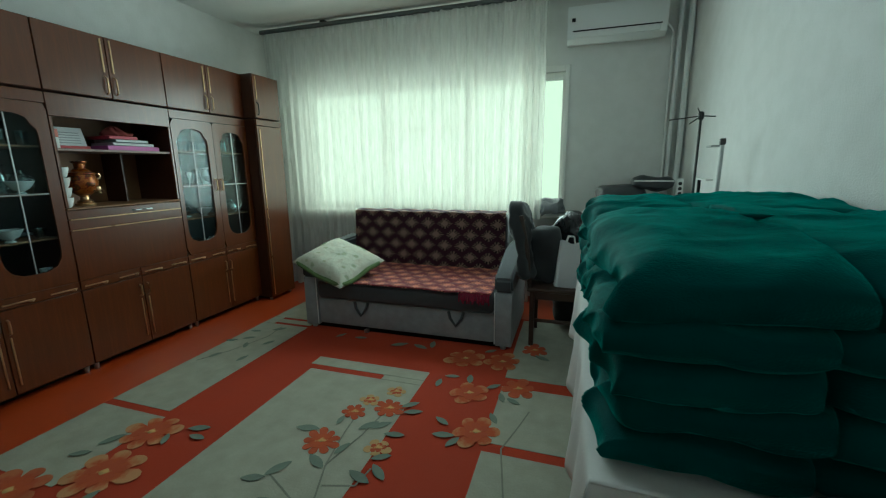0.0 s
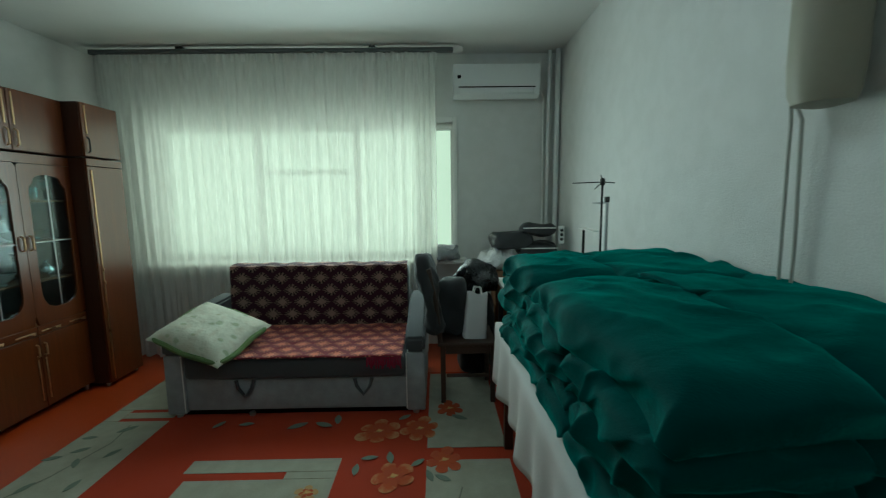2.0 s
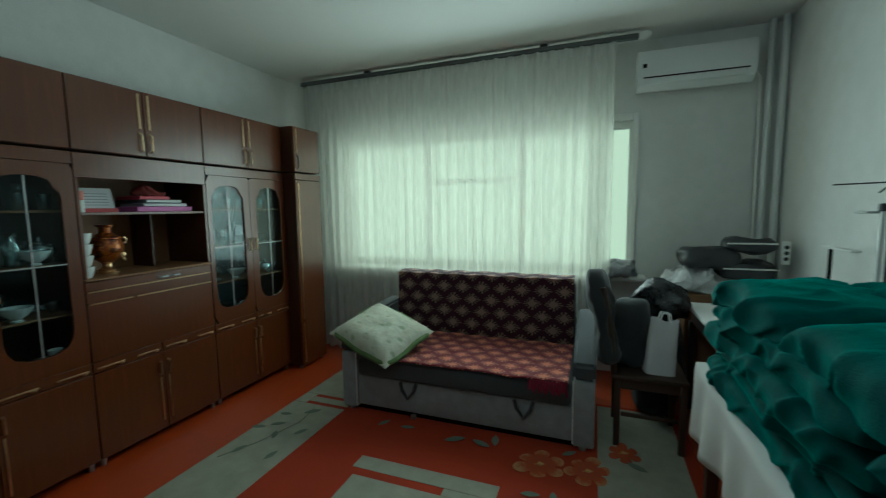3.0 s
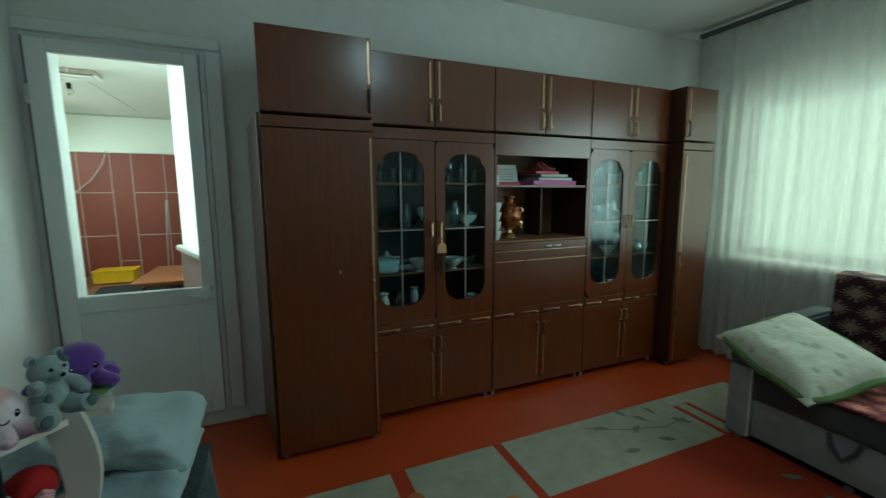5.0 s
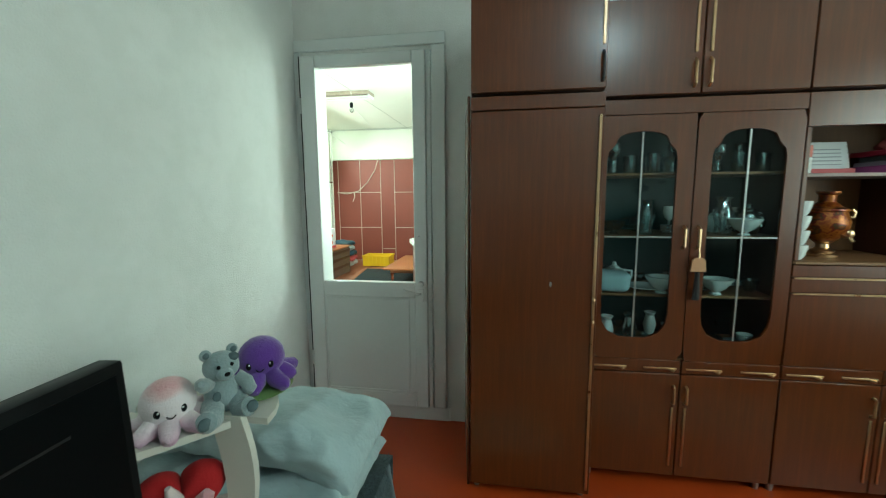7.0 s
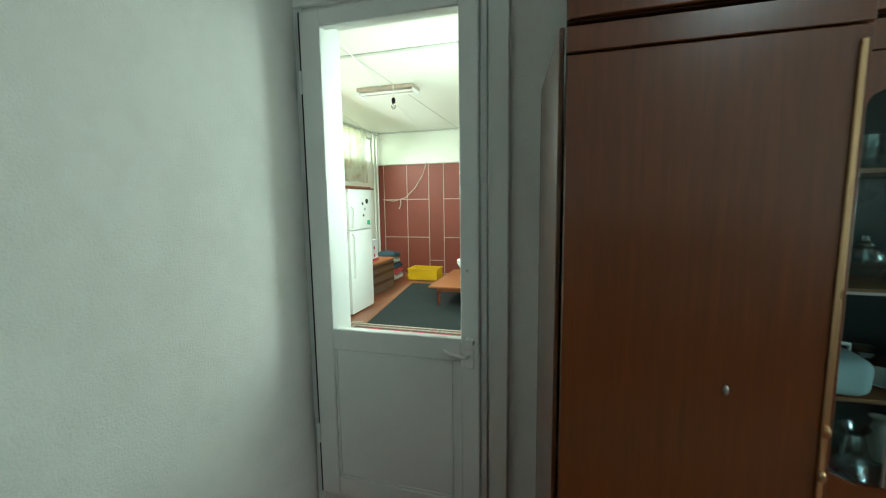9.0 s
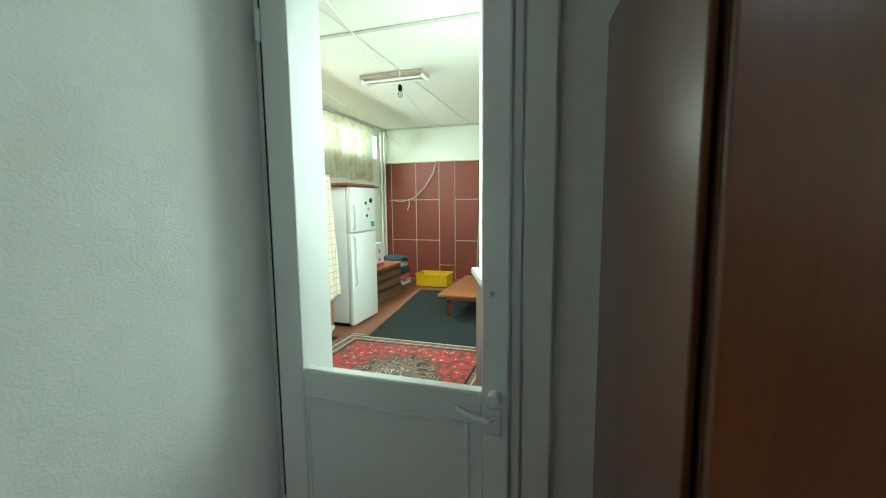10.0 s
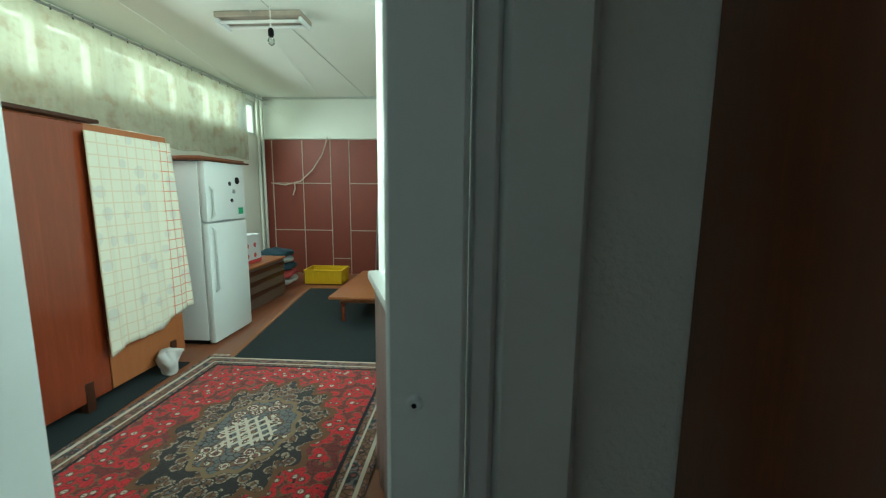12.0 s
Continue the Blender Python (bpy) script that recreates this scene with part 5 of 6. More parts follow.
part("ear", tube(bmesh.new(), [(-0.02, 0.02, 0.115), (-0.034, 0.026, 0.128), (-0.044, 0.03, 0.126)], [0.018, 0.017, 0.008], 10), ROSE, head, "rose ear")
part("tuft", ball(bmesh.new(), (0.0, 0.05, 0.128), (0.03, 0.015, 0.016), Matrix.Rotation(radians(20), 3, "Y"), 12), ROSE, head, "rose plush forelock")
part("horn", tube(bmesh.new(), [(0.06, 0.02, 0.118), (0.085, 0.03, 0.128), (0.12, 0.042, 0.142)], [0.015, 0.01, 0.002], 8), stuff_mat("dark_grey_felt", (0.035, 0.045, 0.045), 0.7), head, "dark grey felt horn")
lash = [(0.035 + 0.012 * k, 0.0795 - 0.002 * k * k, 0.066 - 0.005 * (1 - (k / 1.5) ** 2)) for k in (-1.5, -0.7, 0, 0.7, 1.5)]
part("closed_eye", tube(bmesh.new(), lash, 0.0016, 5), BLACK, head)
for s, y in ((-0.1, 0.045), (0.0, 0.055)):
    lg = part("leg", tube(bmesh.new(), [(s, 0.01, 0.03), (s + 0.02, y, 0.026), (s + 0.035, y + 0.03, 0.024)], [0.026, 0.026, 0.022], 10), PINKPLUSH, uni)
    part("hoof", ball(bmesh.new(), (s + 0.038, y + 0.036, 0.024), (0.022, 0.016, 0.022), seg=10), GREYPLUSH if s < -0.05 else ROSE, lg)

cot = thing("folding_bed", "folding bed with a blue-grey knitted cover", "folding bed")
KNIT = stuff_mat("blue_grey_knit", (0.17, 0.22, 0.24), 0.95, 70, 110, 0.5, 0.9, dist=0.01)
part("mattress", box(0.66, 1.1, -2.42, -1.68, 0.37, 0.43, r=0.02, seg=2), stuff_mat("grey_board", (0.4, 0.4, 0.38), 0.8), cot)
b = bmesh.new()
sheet(b, lambda u, v: Vector((0.6 + 0.52 * u + 0.01 * math.sin(v * 30), -1.645 + 0.01 * math.sin(u * 40) - 0.02 * v, 0.2 + 0.25 * v + 0.012 * math.sin(u * 26) * (1 - v))), 60, 10)
sheet(b, lambda u, v: Vector((0.6 - 0.01 * math.sin(u * 30) * (1 - v), -2.4 + 0.755 * u, 0.25 + 0.2 * v)), 50, 8)
sheet(b, lambda u, v: Vector((0.6 + 0.52 * u, -2.4 + 0.755 * v, 0.45 + 0.006 * noise.noise((u * 9, v * 9, 0)))), 30, 30)
bmesh.ops.solidify(b, geom=b.faces[:], thickness=0.008)
part("cover", b, KNIT, cot, "knitted blue-grey cover", smooth=180)
for x0, x1, y in ((0.64, 0.52, -1.66), (0.64, 0.52, -2.36), (1.06, 1.08, -1.68), (1.06, 1.08, -2.36)):
    part("leg", tube(bmesh.new(), [(x0, y, 0.44), (x1, y + 0.02, 0.0)], 0.012, 10), stuff_mat("blue_grey_tube", (0.14, 0.18, 0.2), 0.45), cot)
duvet = thing("folded_duvet", "pale blue duvet folded on the bed", "duvet")


def wrinkled_cotton(name, color, scale=8.0, depth=0.03):
    n = Nodes(name)
    v = n.coord((1, 0.55, 1), (0, 0, 0.5))
    w, f = n.noise(v, scale, 4), n.noise(n.coord(), 170, 3)
    ridge = n.math("ABSOLUTE", n.math("SUBTRACT", w, 0.5))
    n.bump(n.math("ADD", ridge, n.math("MULTIPLY", f, 0.03)), 0.7, depth)
    n.set(Base_Color=n.mix(n.noise(n.coord(), 4, 2), tint(color, 0.92), tint(color, 1.06)), Roughness=0.85, Sheen_Weight=0.15)
    return n.m


PALEBLUE = wrinkled_cotton("pale_blue_cotton", (0.37, 0.46, 0.48))


def duvet_layer(zc, h, x0, x1, y0, y1, sag, corner, seed):
    """One layer of a folded duvet: rounded rim, soft creases, a drooping corner."""
    def f(u, v):
        a = 2 * math.pi * v
        q = (abs(math.cos(a)) ** 3.4 + abs(math.sin(a)) ** 3.4) ** (-1 / 3.4)
        k = u * u * sag
        x = (x0 + x1) / 2 + math.cos(a) * q * (x1 - x0) / 2
        rim = (1 - abs(2 * u - 1) ** 10) ** 0.5
        y = y0 + (y1 - y0) * u
        fx = max(0.0, (x - x0) / (x1 - x0))
        z = zc + math.sin(a) * q * h / 2 * max(0.08, rim) - k - corner * fx ** 2 * max(0.0, u - 0.7) ** 1.3 + 0.05 * (fx - 0.5)
        p = Vector((x, y, z))
        r1 = 1 - abs(noise.noise(Vector((p.x * 5 + seed, p.y * 6, p.z * 4)))) * 2
        r2 = 1 - abs(noise.noise(Vector((p.x * 11, p.y * 9 + seed, p.z * 9)))) * 2
        p += Vector((0.016 * r2 + 0.016 * r1, 0.014 * r1, 0.03 * r1 + 0.016 * r2))
        return p
    b = sheet(bmesh.new(), f, 70, 72)
    bmesh.ops.remove_doubles(b, verts=b.verts[:], dist=0.0005)
    bmesh.ops.holes_fill(b, edges=[e for e in b.edges if e.is_boundary], sides=0)
    return b


part("lower_fold", duvet_layer(0.525, 0.13, 0.62, 1.07, -2.36, -1.67, 0.0, 0.1, 3), PALEBLUE, duvet, smooth=180)
part("upper_fold", duvet_layer(0.675, 0.15, 0.6, 0.99, -2.38, -1.65, 0.045, 0.3, 8), PALEBLUE, duvet, smooth=180)


# ---- things in the wall unit ----
def crystal_mat():
    """Cut glass: mostly clear, with bright facets."""
    n = Nodes("cut_crystal")
    tr, gl = n.t.nodes.new("ShaderNodeBsdfTransparent"), n.t.nodes.new("ShaderNodeBsdfGlossy")
    tr.inputs[0].default_value = (0.72, 0.82, 0.83, 1)
    gl.inputs["Roughness"].default_value = 0.15
    mx = n.t.nodes.new("ShaderNodeMixShader")
    facet = n.voronoi(n.coord((1, 1, 0.4)), 70.0)
    n.put(mx.inputs[0], n.ramp(facet, [(0.2, (0.16, 0.16, 0.16)), (0.6, (0.5, 0.5, 0.5))]))
    n.t.links.new(tr.outputs[0], mx.inputs[1])
    n.t.links.new(gl.outputs[0], mx.inputs[2])
    n.t.links.new(mx.outputs[0], n.t.nodes["Material Output"].inputs[0])
    return n.m


CRYSTAL = crystal_mat()
CHINA = stuff_mat("white_china", (0.75, 0.78, 0.77), 0.2, 10, 60, 0.06, 0.02, coat=0.3)
SILVER = stuff_mat("tarnished_silver", (0.62, 0.65, 0.64), 0.25, 20, 60, 0.3, 0.05, metal=0.9)
PROFILES = {
    "bowl": [(0.022, 0), (0.024, 0.006), (0.012, 0.012), (0.04, 0.03), (0.062, 0.065), (0.064, 0.07), (0.05, 0.07), (0.02, 0.03)],
    "goblet": [(0.03, 0), (0.028, 0.004), (0.006, 0.012), (0.006, 0.06), (0.024, 0.08), (0.033, 0.11), (0.03, 0.14), (0.026, 0.14), (0.01, 0.09)],
    "teapot": [(0.035, 0), (0.04, 0.006), (0.062, 0.035), (0.066, 0.06), (0.052, 0.09), (0.03, 0.1), (0.03, 0.104), (0.012, 0.115), (0.012, 0.13), (0.006, 0.134)],
    "vase": [(0.03, 0), (0.034, 0.01), (0.028, 0.04), (0.04, 0.09), (0.03, 0.13), (0.024, 0.15), (0.036, 0.17), (0.03, 0.17), (0.018, 0.15)],
    "glass_tumbler": [(0.024, 0), (0.026, 0.004), (0.032, 0.09), (0.029, 0.09), (0.023, 0.006)],
    "plate": [(0.03, 0), (0.05, 0.004), (0.085, 0.014), (0.085, 0.017), (0.05, 0.008), (0.02, 0.006)],
    "cup": [(0.018, 0), (0.02, 0.004), (0.034, 0.03), (0.038, 0.055), (0.035, 0.055), (0.018, 0.008)],
}
random.seed(11)


def dish(kind, m, x, y, z, k):
    """One piece of crockery, with spout and handle where its kind has them."""
    word = {CRYSTAL: "cut crystal", CHINA: "white china", SILVER: "silver"}[m]
    ob = solo(kind, lathe(bmesh.new(), PROFILES[kind], 0, 0, 0, 16), m, f"{word} {kind.replace('_', ' ')} on a display cabinet shelf", kind.split("_")[0], pose(x, y, z, 0, 0, random.uniform(0, 360)) @ Matrix.Scale(k, 4), "crockery in the display cabinets")
    if kind == "teapot":
        part("spout", tube(bmesh.new(), [(0.05, 0, 0.04), (0.085, 0, 0.06), (0.1, 0, 0.095)], [0.014, 0.009, 0.006], 8), m, ob)
    if kind in ("teapot", "cup"):
        q = 1.0 if kind == "teapot" else 0.55
        part("handle", tube(bmesh.new(), [(-0.055 * q, 0, 0.085 * q), (-0.1 * q, 0, 0.08 * q), (-0.1 * q, 0, 0.04 * q), (-0.058 * q, 0, 0.03 * q)], 0.006 * q + 0.001, 8), m, ob)


def crockery(y0, y1, zs):
    for i, z in enumerate(zs):
        for row, (xa, xb) in enumerate(((-0.33, -0.27), (-0.2, -0.13))):
            y = y0 + 0.05 + 0.03 * row
            while y < y1 - 0.05:
                if i == len(zs) - 1:
                    kind, m = random.choice(("glass_tumbler", "goblet", "glass_tumbler")), CRYSTAL
                elif i == 0:
                    kind, m = random.choice(("plate", "bowl", "cup", "vase", "bowl")), random.choice((CRYSTAL, CHINA, CRYSTAL))
                else:
                    kind, m = random.choice(("teapot", "bowl", "cup", "goblet", "plate", "vase")), random.choice((CRYSTAL, CRYSTAL, CHINA, SILVER))
                k = random.uniform(0.8, 1.1)
                wide = max(p[0] for p in PROFILES[kind]) * k
                dish(kind, m, random.uniform(xa, xb), y + wide * 0.6, z + 0.0125, k)
                y += wide * 2.15 + random.uniform(0.004, 0.05)


crockery(-0.83, -0.01, (0.634, 0.93, 1.21, 1.5))
crockery(0.81, 1.58, (0.634, 0.93, 1.21, 1.5))
for y, z, k in ((-0.62, 0.6465, 1.25), (-0.54, 0.6465, 1.0), (-0.3, 0.6465, 1.3), (-0.22, 0.6465, 1.05), (-0.12, 0.7065, 0.9), (-0.26, 0.9435, 1.1), (-0.5, 0.9435, 1.15), (-0.16, 1.2235, 1.1)):
    dish("bowl" if k > 1.08 else "cup", CHINA if k < 1.2 else CRYSTAL, -0.085, y, z, k)
for y, x, w, h, z in ((-0.72, -0.12, 0.16, 0.1, 0.943), (-0.1, -0.12, 0.14, 0.06, 0.647), (-0.7, -0.13, 0.17, 0.05, 0.647)):
    solo("linen_stack", soft(bmesh.new(), 0.16, w, h, power=4, lump=0.008, freq=9, seed=int(y * 50), n=8), stuff_mat("pale_blue_linen", (0.4, 0.52, 0.55), 0.9), "pale folded linen in the display cabinet", "linen", pose(x, y, z + h / 2 - 0.001))
tas = thing("key_tassel", "wooden charm with a black tassel hanging on the cabinet handle", "tassel")
part("cord", tube(bmesh.new(), [(0.024, -0.39, 1.18), (0.026, -0.388, 1.13)], 0.003, 6), GOLD, tas)
b = plate(bmesh.new(), [(-0.42, 1.07), (-0.355, 1.07), (-0.36, 1.12), (-0.375, 1.132), (-0.4, 1.132), (-0.415, 1.12)], "x", 0.016, 0.026)
part("charm", b, stuff_mat("pale_wood", (0.5, 0.27, 0.14), 0.5), tas)
b = bmesh.new()
for k in range(14):
    a = k * 2.4
    tube(b, [(0.022 + 0.005 * math.cos(a), -0.39 + 0.006 * math.sin(a), 1.07), (0.022 + 0.008 * math.cos(a), -0.39 + 0.013 * math.sin(a), 0.94)], 0.003, 5)
part("fringe", b, BLACKCLOTH, tas, "black tassel fringe")

cal = thing("desk_calendar", "white desk calendar with a red base on the niche shelf", "calendar")
b = bmesh.new()
plate(b, [(-0.16, 1.4985), (-0.16, 1.51), (-0.2, 1.645), (-0.206, 1.645), (-0.25, 1.4985)], "y", 0.07, 0.29)
part("stand", b, PAPER, cal)
part("red_base", box(-0.158, -0.13, 0.07, 0.29, 1.4985, 1.522, r=0.002), stuff_mat("red_card", (0.45, 0.04, 0.05), 0.5), cal)
for k in range(5):
    part("print_line", box(-0.172 - 0.0045 * k, -0.168 - 0.0045 * k, 0.1, 0.26, 1.54 + 0.017 * k, 1.545 + 0.017 * k, r=0.0003), stuff_mat("grey_ink", (0.35, 0.36, 0.38), 0.8), cal)
for z, y0, y1, c, nm in ((1.4985, 0.36, 0.74, (0.5, 0.1, 0.36), "pink"), (1.532, 0.4, 0.7, (0.4, 0.38, 0.44), "white"), (1.556, 0.42, 0.66, (0.25, 0.32, 0.32), "grey"), (1.578, 0.38, 0.58, (0.4, 0.02, 0.05), "red")):
    bk = thing("book", f"{nm} covered book lying in a pile on the niche shelf", "book", group="books on the niche shelf")
    h = 0.033 if nm == "pink" else 0.022
    part("cover", box(-0.3, -0.07, y0, y1, z, z + h, r=0.003), stuff_mat(nm + "_cover", c, 0.45), bk)
    part("page_block", box(-0.295, -0.0685 if nm in ("white", "grey") else -0.072, y0 + 0.004, y1 - 0.004, z + 0.004, z + h - 0.004, r=0.001), PAPER, bk)
solo("cloth_doll", soft(bmesh.new(), 0.1, 0.2, 0.06, power=2, lump=0.03, freq=12, seed=31, n=8), stuff_mat("tan_cloth", (0.22, 0.04, 0.035), 0.9), "small dark red cloth bundle on the books", "bundle", pose(-0.18, 0.52, 1.627))
for k, c in enumerate(((0.62, 0.64, 0.62), (0.55, 0.2, 0.16))):
    solo("paper_roll", lathe(bmesh.new(), [(0.035, 0), (0.037, 0.004), (0.037, 0.066 - 0.02 * k), (0.035, 0.07 - 0.02 * k)], -0.09, 0.045 + 0.0 * k, 1.4985 + 0.071 * k, 16), stuff_mat(f"roll_{'white' if not k else 'salmon'}", c, 0.8), ("white" if not k else "salmon") + " paper roll on the niche shelf", "roll")
for k in range(4):
    solo("tea_bowl", lathe(bmesh.new(), [(0.022, 0), (0.03, 0.012), (0.04, 0.05), (0.041, 0.064), (0.036, 0.064), (0.026, 0.012)], -0.06, 0.045, 1.1225 + 0.0645 * k, 18), CHINA, "white china tea bowl in a tall stack", "bowl", group="stack of tea bowls")

sam = thing("samovar", "gilt painted samovar standing in the niche", "samovar", pose(-0.17, 0.22, 1.1225) @ Matrix.Scale(0.88, 4))
n = Nodes("gilt_painted_brass")
nz = n.noise(n.coord(), 16, 4)
n.bump(nz, 0.15, 0.004)
n.set(Base_Color=n.ramp(nz, [(0.36, (0.2, 0.035, 0.005)), (0.45, (0.36, 0.12, 0.012)), (0.5, (0.16, 0.01, 0.005)), (0.57, (0.04, 0.03, 0.006)), (0.64, (0.24, 0.06, 0.008))]), Metallic=0.35, Roughness=0.34)
GILT = n.m
part("foot", lathe(bmesh.new(), [(0.065, 0), (0.066, 0.012), (0.05, 0.02), (0.052, 0.032), (0.03, 0.045), (0.028, 0.065), (0.045, 0.08)], 0, 0, 0, 24), GOLD, sam, "brass foot")
part("body", lathe(bmesh.new(), [(0.045, 0.08), (0.075, 0.105), (0.098, 0.15), (0.102, 0.185), (0.09, 0.22), (0.085, 0.235), (0.092, 0.24), (0.09, 0.25), (0.06, 0.262)], 0, 0, 0, 28), GILT, sam)
part("chimney", lathe(bmesh.new(), [(0.06, 0.26), (0.05, 0.275), (0.035, 0.285), (0.036, 0.32), (0.05, 0.33), (0.05, 0.34), (0.02, 0.342)], 0, 0, 0, 20), GILT, sam, "gilt lid and chimney")
for s in (-1, 1):
    tube(b := bmesh.new(), [(0, s * 0.095, 0.2), (0, s * 0.13, 0.205), (0, s * 0.135, 0.23), (0, s * 0.12, 0.245)], 0.008, 8)
    part("handle", b, GOLD, sam)
tube(b := bmesh.new(), [(0.09, 0.02, 0.115), (0.13, 0.03, 0.11), (0.145, 0.033, 0.09)], 0.009, 8)
ball(b, (0.13, 0.03, 0.13), (0.006, 0.02, 0.02), seg=8)
part("tap", b, GOLD, sam)


# ---- veranda: outside, windows ----
def glow(name, color, strength):
    n = Nodes(name)
    em = n.t.nodes.new("ShaderNodeEmission")
    em.inputs[0].default_value, em.inputs[1].default_value = (*color, 1), strength
    n.t.links.new(em.outputs[0], n.t.nodes["Material Output"].inputs[0])
    return n.m


HAZE = glow("bright_hazy_sky", (1.0, 1.0, 0.78), BACKDROP)
HAZE_SIDE = glow("bright_garden_sky", (0.92, 1.0, 0.72), BACKDROP)
built("backdrop", box(-3.0, 7.0, 6.0, 6.05, -2, 6, r=0), HAZE, "bright hazy daylight outside the window", "backdrop")
built("backdrop_veranda", box(-10.0, 3.0, -7.6, -7.55, -2, 6, r=0), HAZE_SIDE, "bright hazy daylight outside the veranda", "backdrop")
vw = tagged(new("window_2"), "band of high veranda windows behind printed cloth", "window", kind="structure")
b = bmesh.new()
for k in range(10):
    x = -1.62 - k * 0.525
    rbox(b, x, x + 0.09 + (0.07 if k % 2 == 0 else 0), VY0 - 0.14, VY0 - 0.06, VW0, VW1, r=0.003)
for z in (VW0 - 0.0, VW1 - 0.05):
    rbox(b, VX0 + 0.09, VX1 - 0.91, VY0 - 0.135, VY0 - 0.065, z + 0.001, z + 0.05, r=0.003)
part("window_frame", b, WHITE_PAINT, vw)
VAL = sheer_mat("faded_printed_cloth", (0.62, 0.6, 0.46), 0.12)


def print_cloth():
    n = Nodes("faded_floral_print")
    df, tl, tr = (n.t.nodes.new("ShaderNodeBsdf" + k) for k in ("Diffuse", "Translucent", "Transparent"))
    f = n.noise(n.coord((1, 1, 1)), 5.5, 4)
    g = n.noise(n.coord(), 30, 3)
    col = n.ramp(n.math("ADD", f, n.math("MULTIPLY_ADD", g, 0.12, -0.06)), [(0.34, (0.5, 0.42, 0.31)), (0.46, (0.6, 0.58, 0.46)), (0.6, (0.65, 0.64, 0.52)), (0.72, (0.55, 0.49, 0.37))])
    for s in (df, tl):
        n.t.links.new(col, s.inputs[0])
    m1, m2 = n.t.nodes.new("ShaderNodeMixShader"), n.t.nodes.new("ShaderNodeMixShader")
    m1.inputs[0].default_value, m2.inputs[0].default_value = 0.5, 0.34
    n.t.links.new(df.outputs[0], m1.inputs[1]), n.t.links.new(tl.outputs[0], m1.inputs[2])
    n.t.links.new(m1.outputs[0], m2.inputs[1]), n.t.links.new(tr.outputs[0], m2.inputs[2])
    n.t.links.new(m2.outputs[0], n.t.nodes["Material Output"].inputs[0])
    return n.m


vc = thing("valance_curtain", "faded floral cloth hung across the high veranda windows", "curtain")
b = bmesh.new()
sheet(b, lambda u, v: Vector((-1.6 - 4.2 * u, VY0 + 0.1 + folds(u, 30, 0.006) + 0.01 * noise.noise((u * 12, v * 3, 0)), 1.82 + 0.9 * v - 0.02 * math.sin(u * 21) ** 2 * (1 - v))), 260, 14)
part("cloth", b, print_cloth(), vc, smooth=180)
tube(b := bmesh.new(), [(-1.5, VY0 + 0.1, 2.735), (-6.3, VY0 + 0.1, 2.735)], 0.012, 8)
part("rod", b, CHROME, vc)
for k in range(24):
    tube(b := bmesh.new(), [(-1.7 - k * 0.175, VY0 + 0.1, 2.75), (-1.7 - k * 0.175, VY0 + 0.105, 2.71)], 0.006, 5)
    part("ring", b, DARK_METAL, vc)
solo("ceiling_conduit", tube(bmesh.new(), [(-1.0, VY0 + 0.02, 2.775), (-6.38, VY0 + 0.02, 2.775)], 0.018, 8), VWHITE, "white conduit along the top of the wall", "pipe")
for x in (-6.2, -6.33):
    solo("riser_pipe", tube(bmesh.new(), [(x, VY0 + 0.05, 0.03), (x, VY0 + 0.05, VZ)], 0.02, 10), VWHITE, "white painted riser pipe in the veranda corner", "pipe", group="veranda risers")
# ceiling joints
b = bmesh.new()
rbox(b, -2.42, -2.375, VY0, VY1, VZ - 0.012, VZ - 0.001, r=0.002)
for y in (-3.3,):
    rbox(b, -6.35, -0.7, y, y + 0.008, VZ - 0.004, VZ - 0.0005, r=0.001)
rbox(b, -6.39, -6.36, VY0, VY1, VZ - 0.03, VZ - 0.002, r=0.002)
built("ceiling_trim", b, stuff_mat("grey_joint", (0.5, 0.51, 0.47), 0.8), "thin grey cover strips over the ceiling joints", "trim")
solo("ceiling_wire", tube(bmesh.new(), [(-0.9, -3.0, 2.79), (-3.3, -3.45, 2.785), (-6.3, -4.0, 2.785)], 0.004, 5), PVC, "thin white wire along the ceiling", "wire")
solo("ceiling_wire", tube(bmesh.new(), [(-0.9, -4.1, 2.79), (-3.6, -4.45, 2.785), (-6.3, -4.6, 2.5)], 0.004, 5), PVC, "thin white wire along the ceiling", "wire")

tl = thing("tube_lamp", "bare fluorescent ceiling fitting with unlit tubes", "ceiling lamp")
part("tray", box(-3.62, -3.38, -3.78, -3.06, 2.755, 2.798, r=0.006), stuff_mat("rusty_white_tray", (0.36, 0.3, 0.24), 0.6, 9, 60, 0.3), tl)
for x in (-3.56, -3.44):
    tube(b := bmesh.new(), [(x, -3.75, 2.735), (x, -3.09, 2.735)], 0.014, 10)
    part("tube", b, PVC, tl, "unlit white tube")
for y in (-3.765, -3.075):
    part("end_cap", box(-3.6, -3.4, y - 0.012, y + 0.012, 2.715, 2.754, r=0.003), WHITE_PAINT, tl)
bl = thing("hanging_bulb", "bare bulb in a black holder on a short cord", "bulb")
part("cord", tube(bmesh.new(), [(-3.3, -3.27, 2.79), (-3.3, -3.27, 2.62)], 0.004, 6), PVC, bl)
part("holder", lathe(bmesh.new(), [(0.012, 0), (0.022, 0.01), (0.022, 0.05), (0.012, 0.065)], -3.3, -3.27, 2.565, 12), BLACK, bl)
part("bulb", lathe(bmesh.new(), [(0.004, 0), (0.022, 0.014), (0.027, 0.035), (0.014, 0.065)], -3.3, -3.27, 2.5, 14), glass_mat("bulb_glass", (0.85, 0.88, 0.85)), bl)

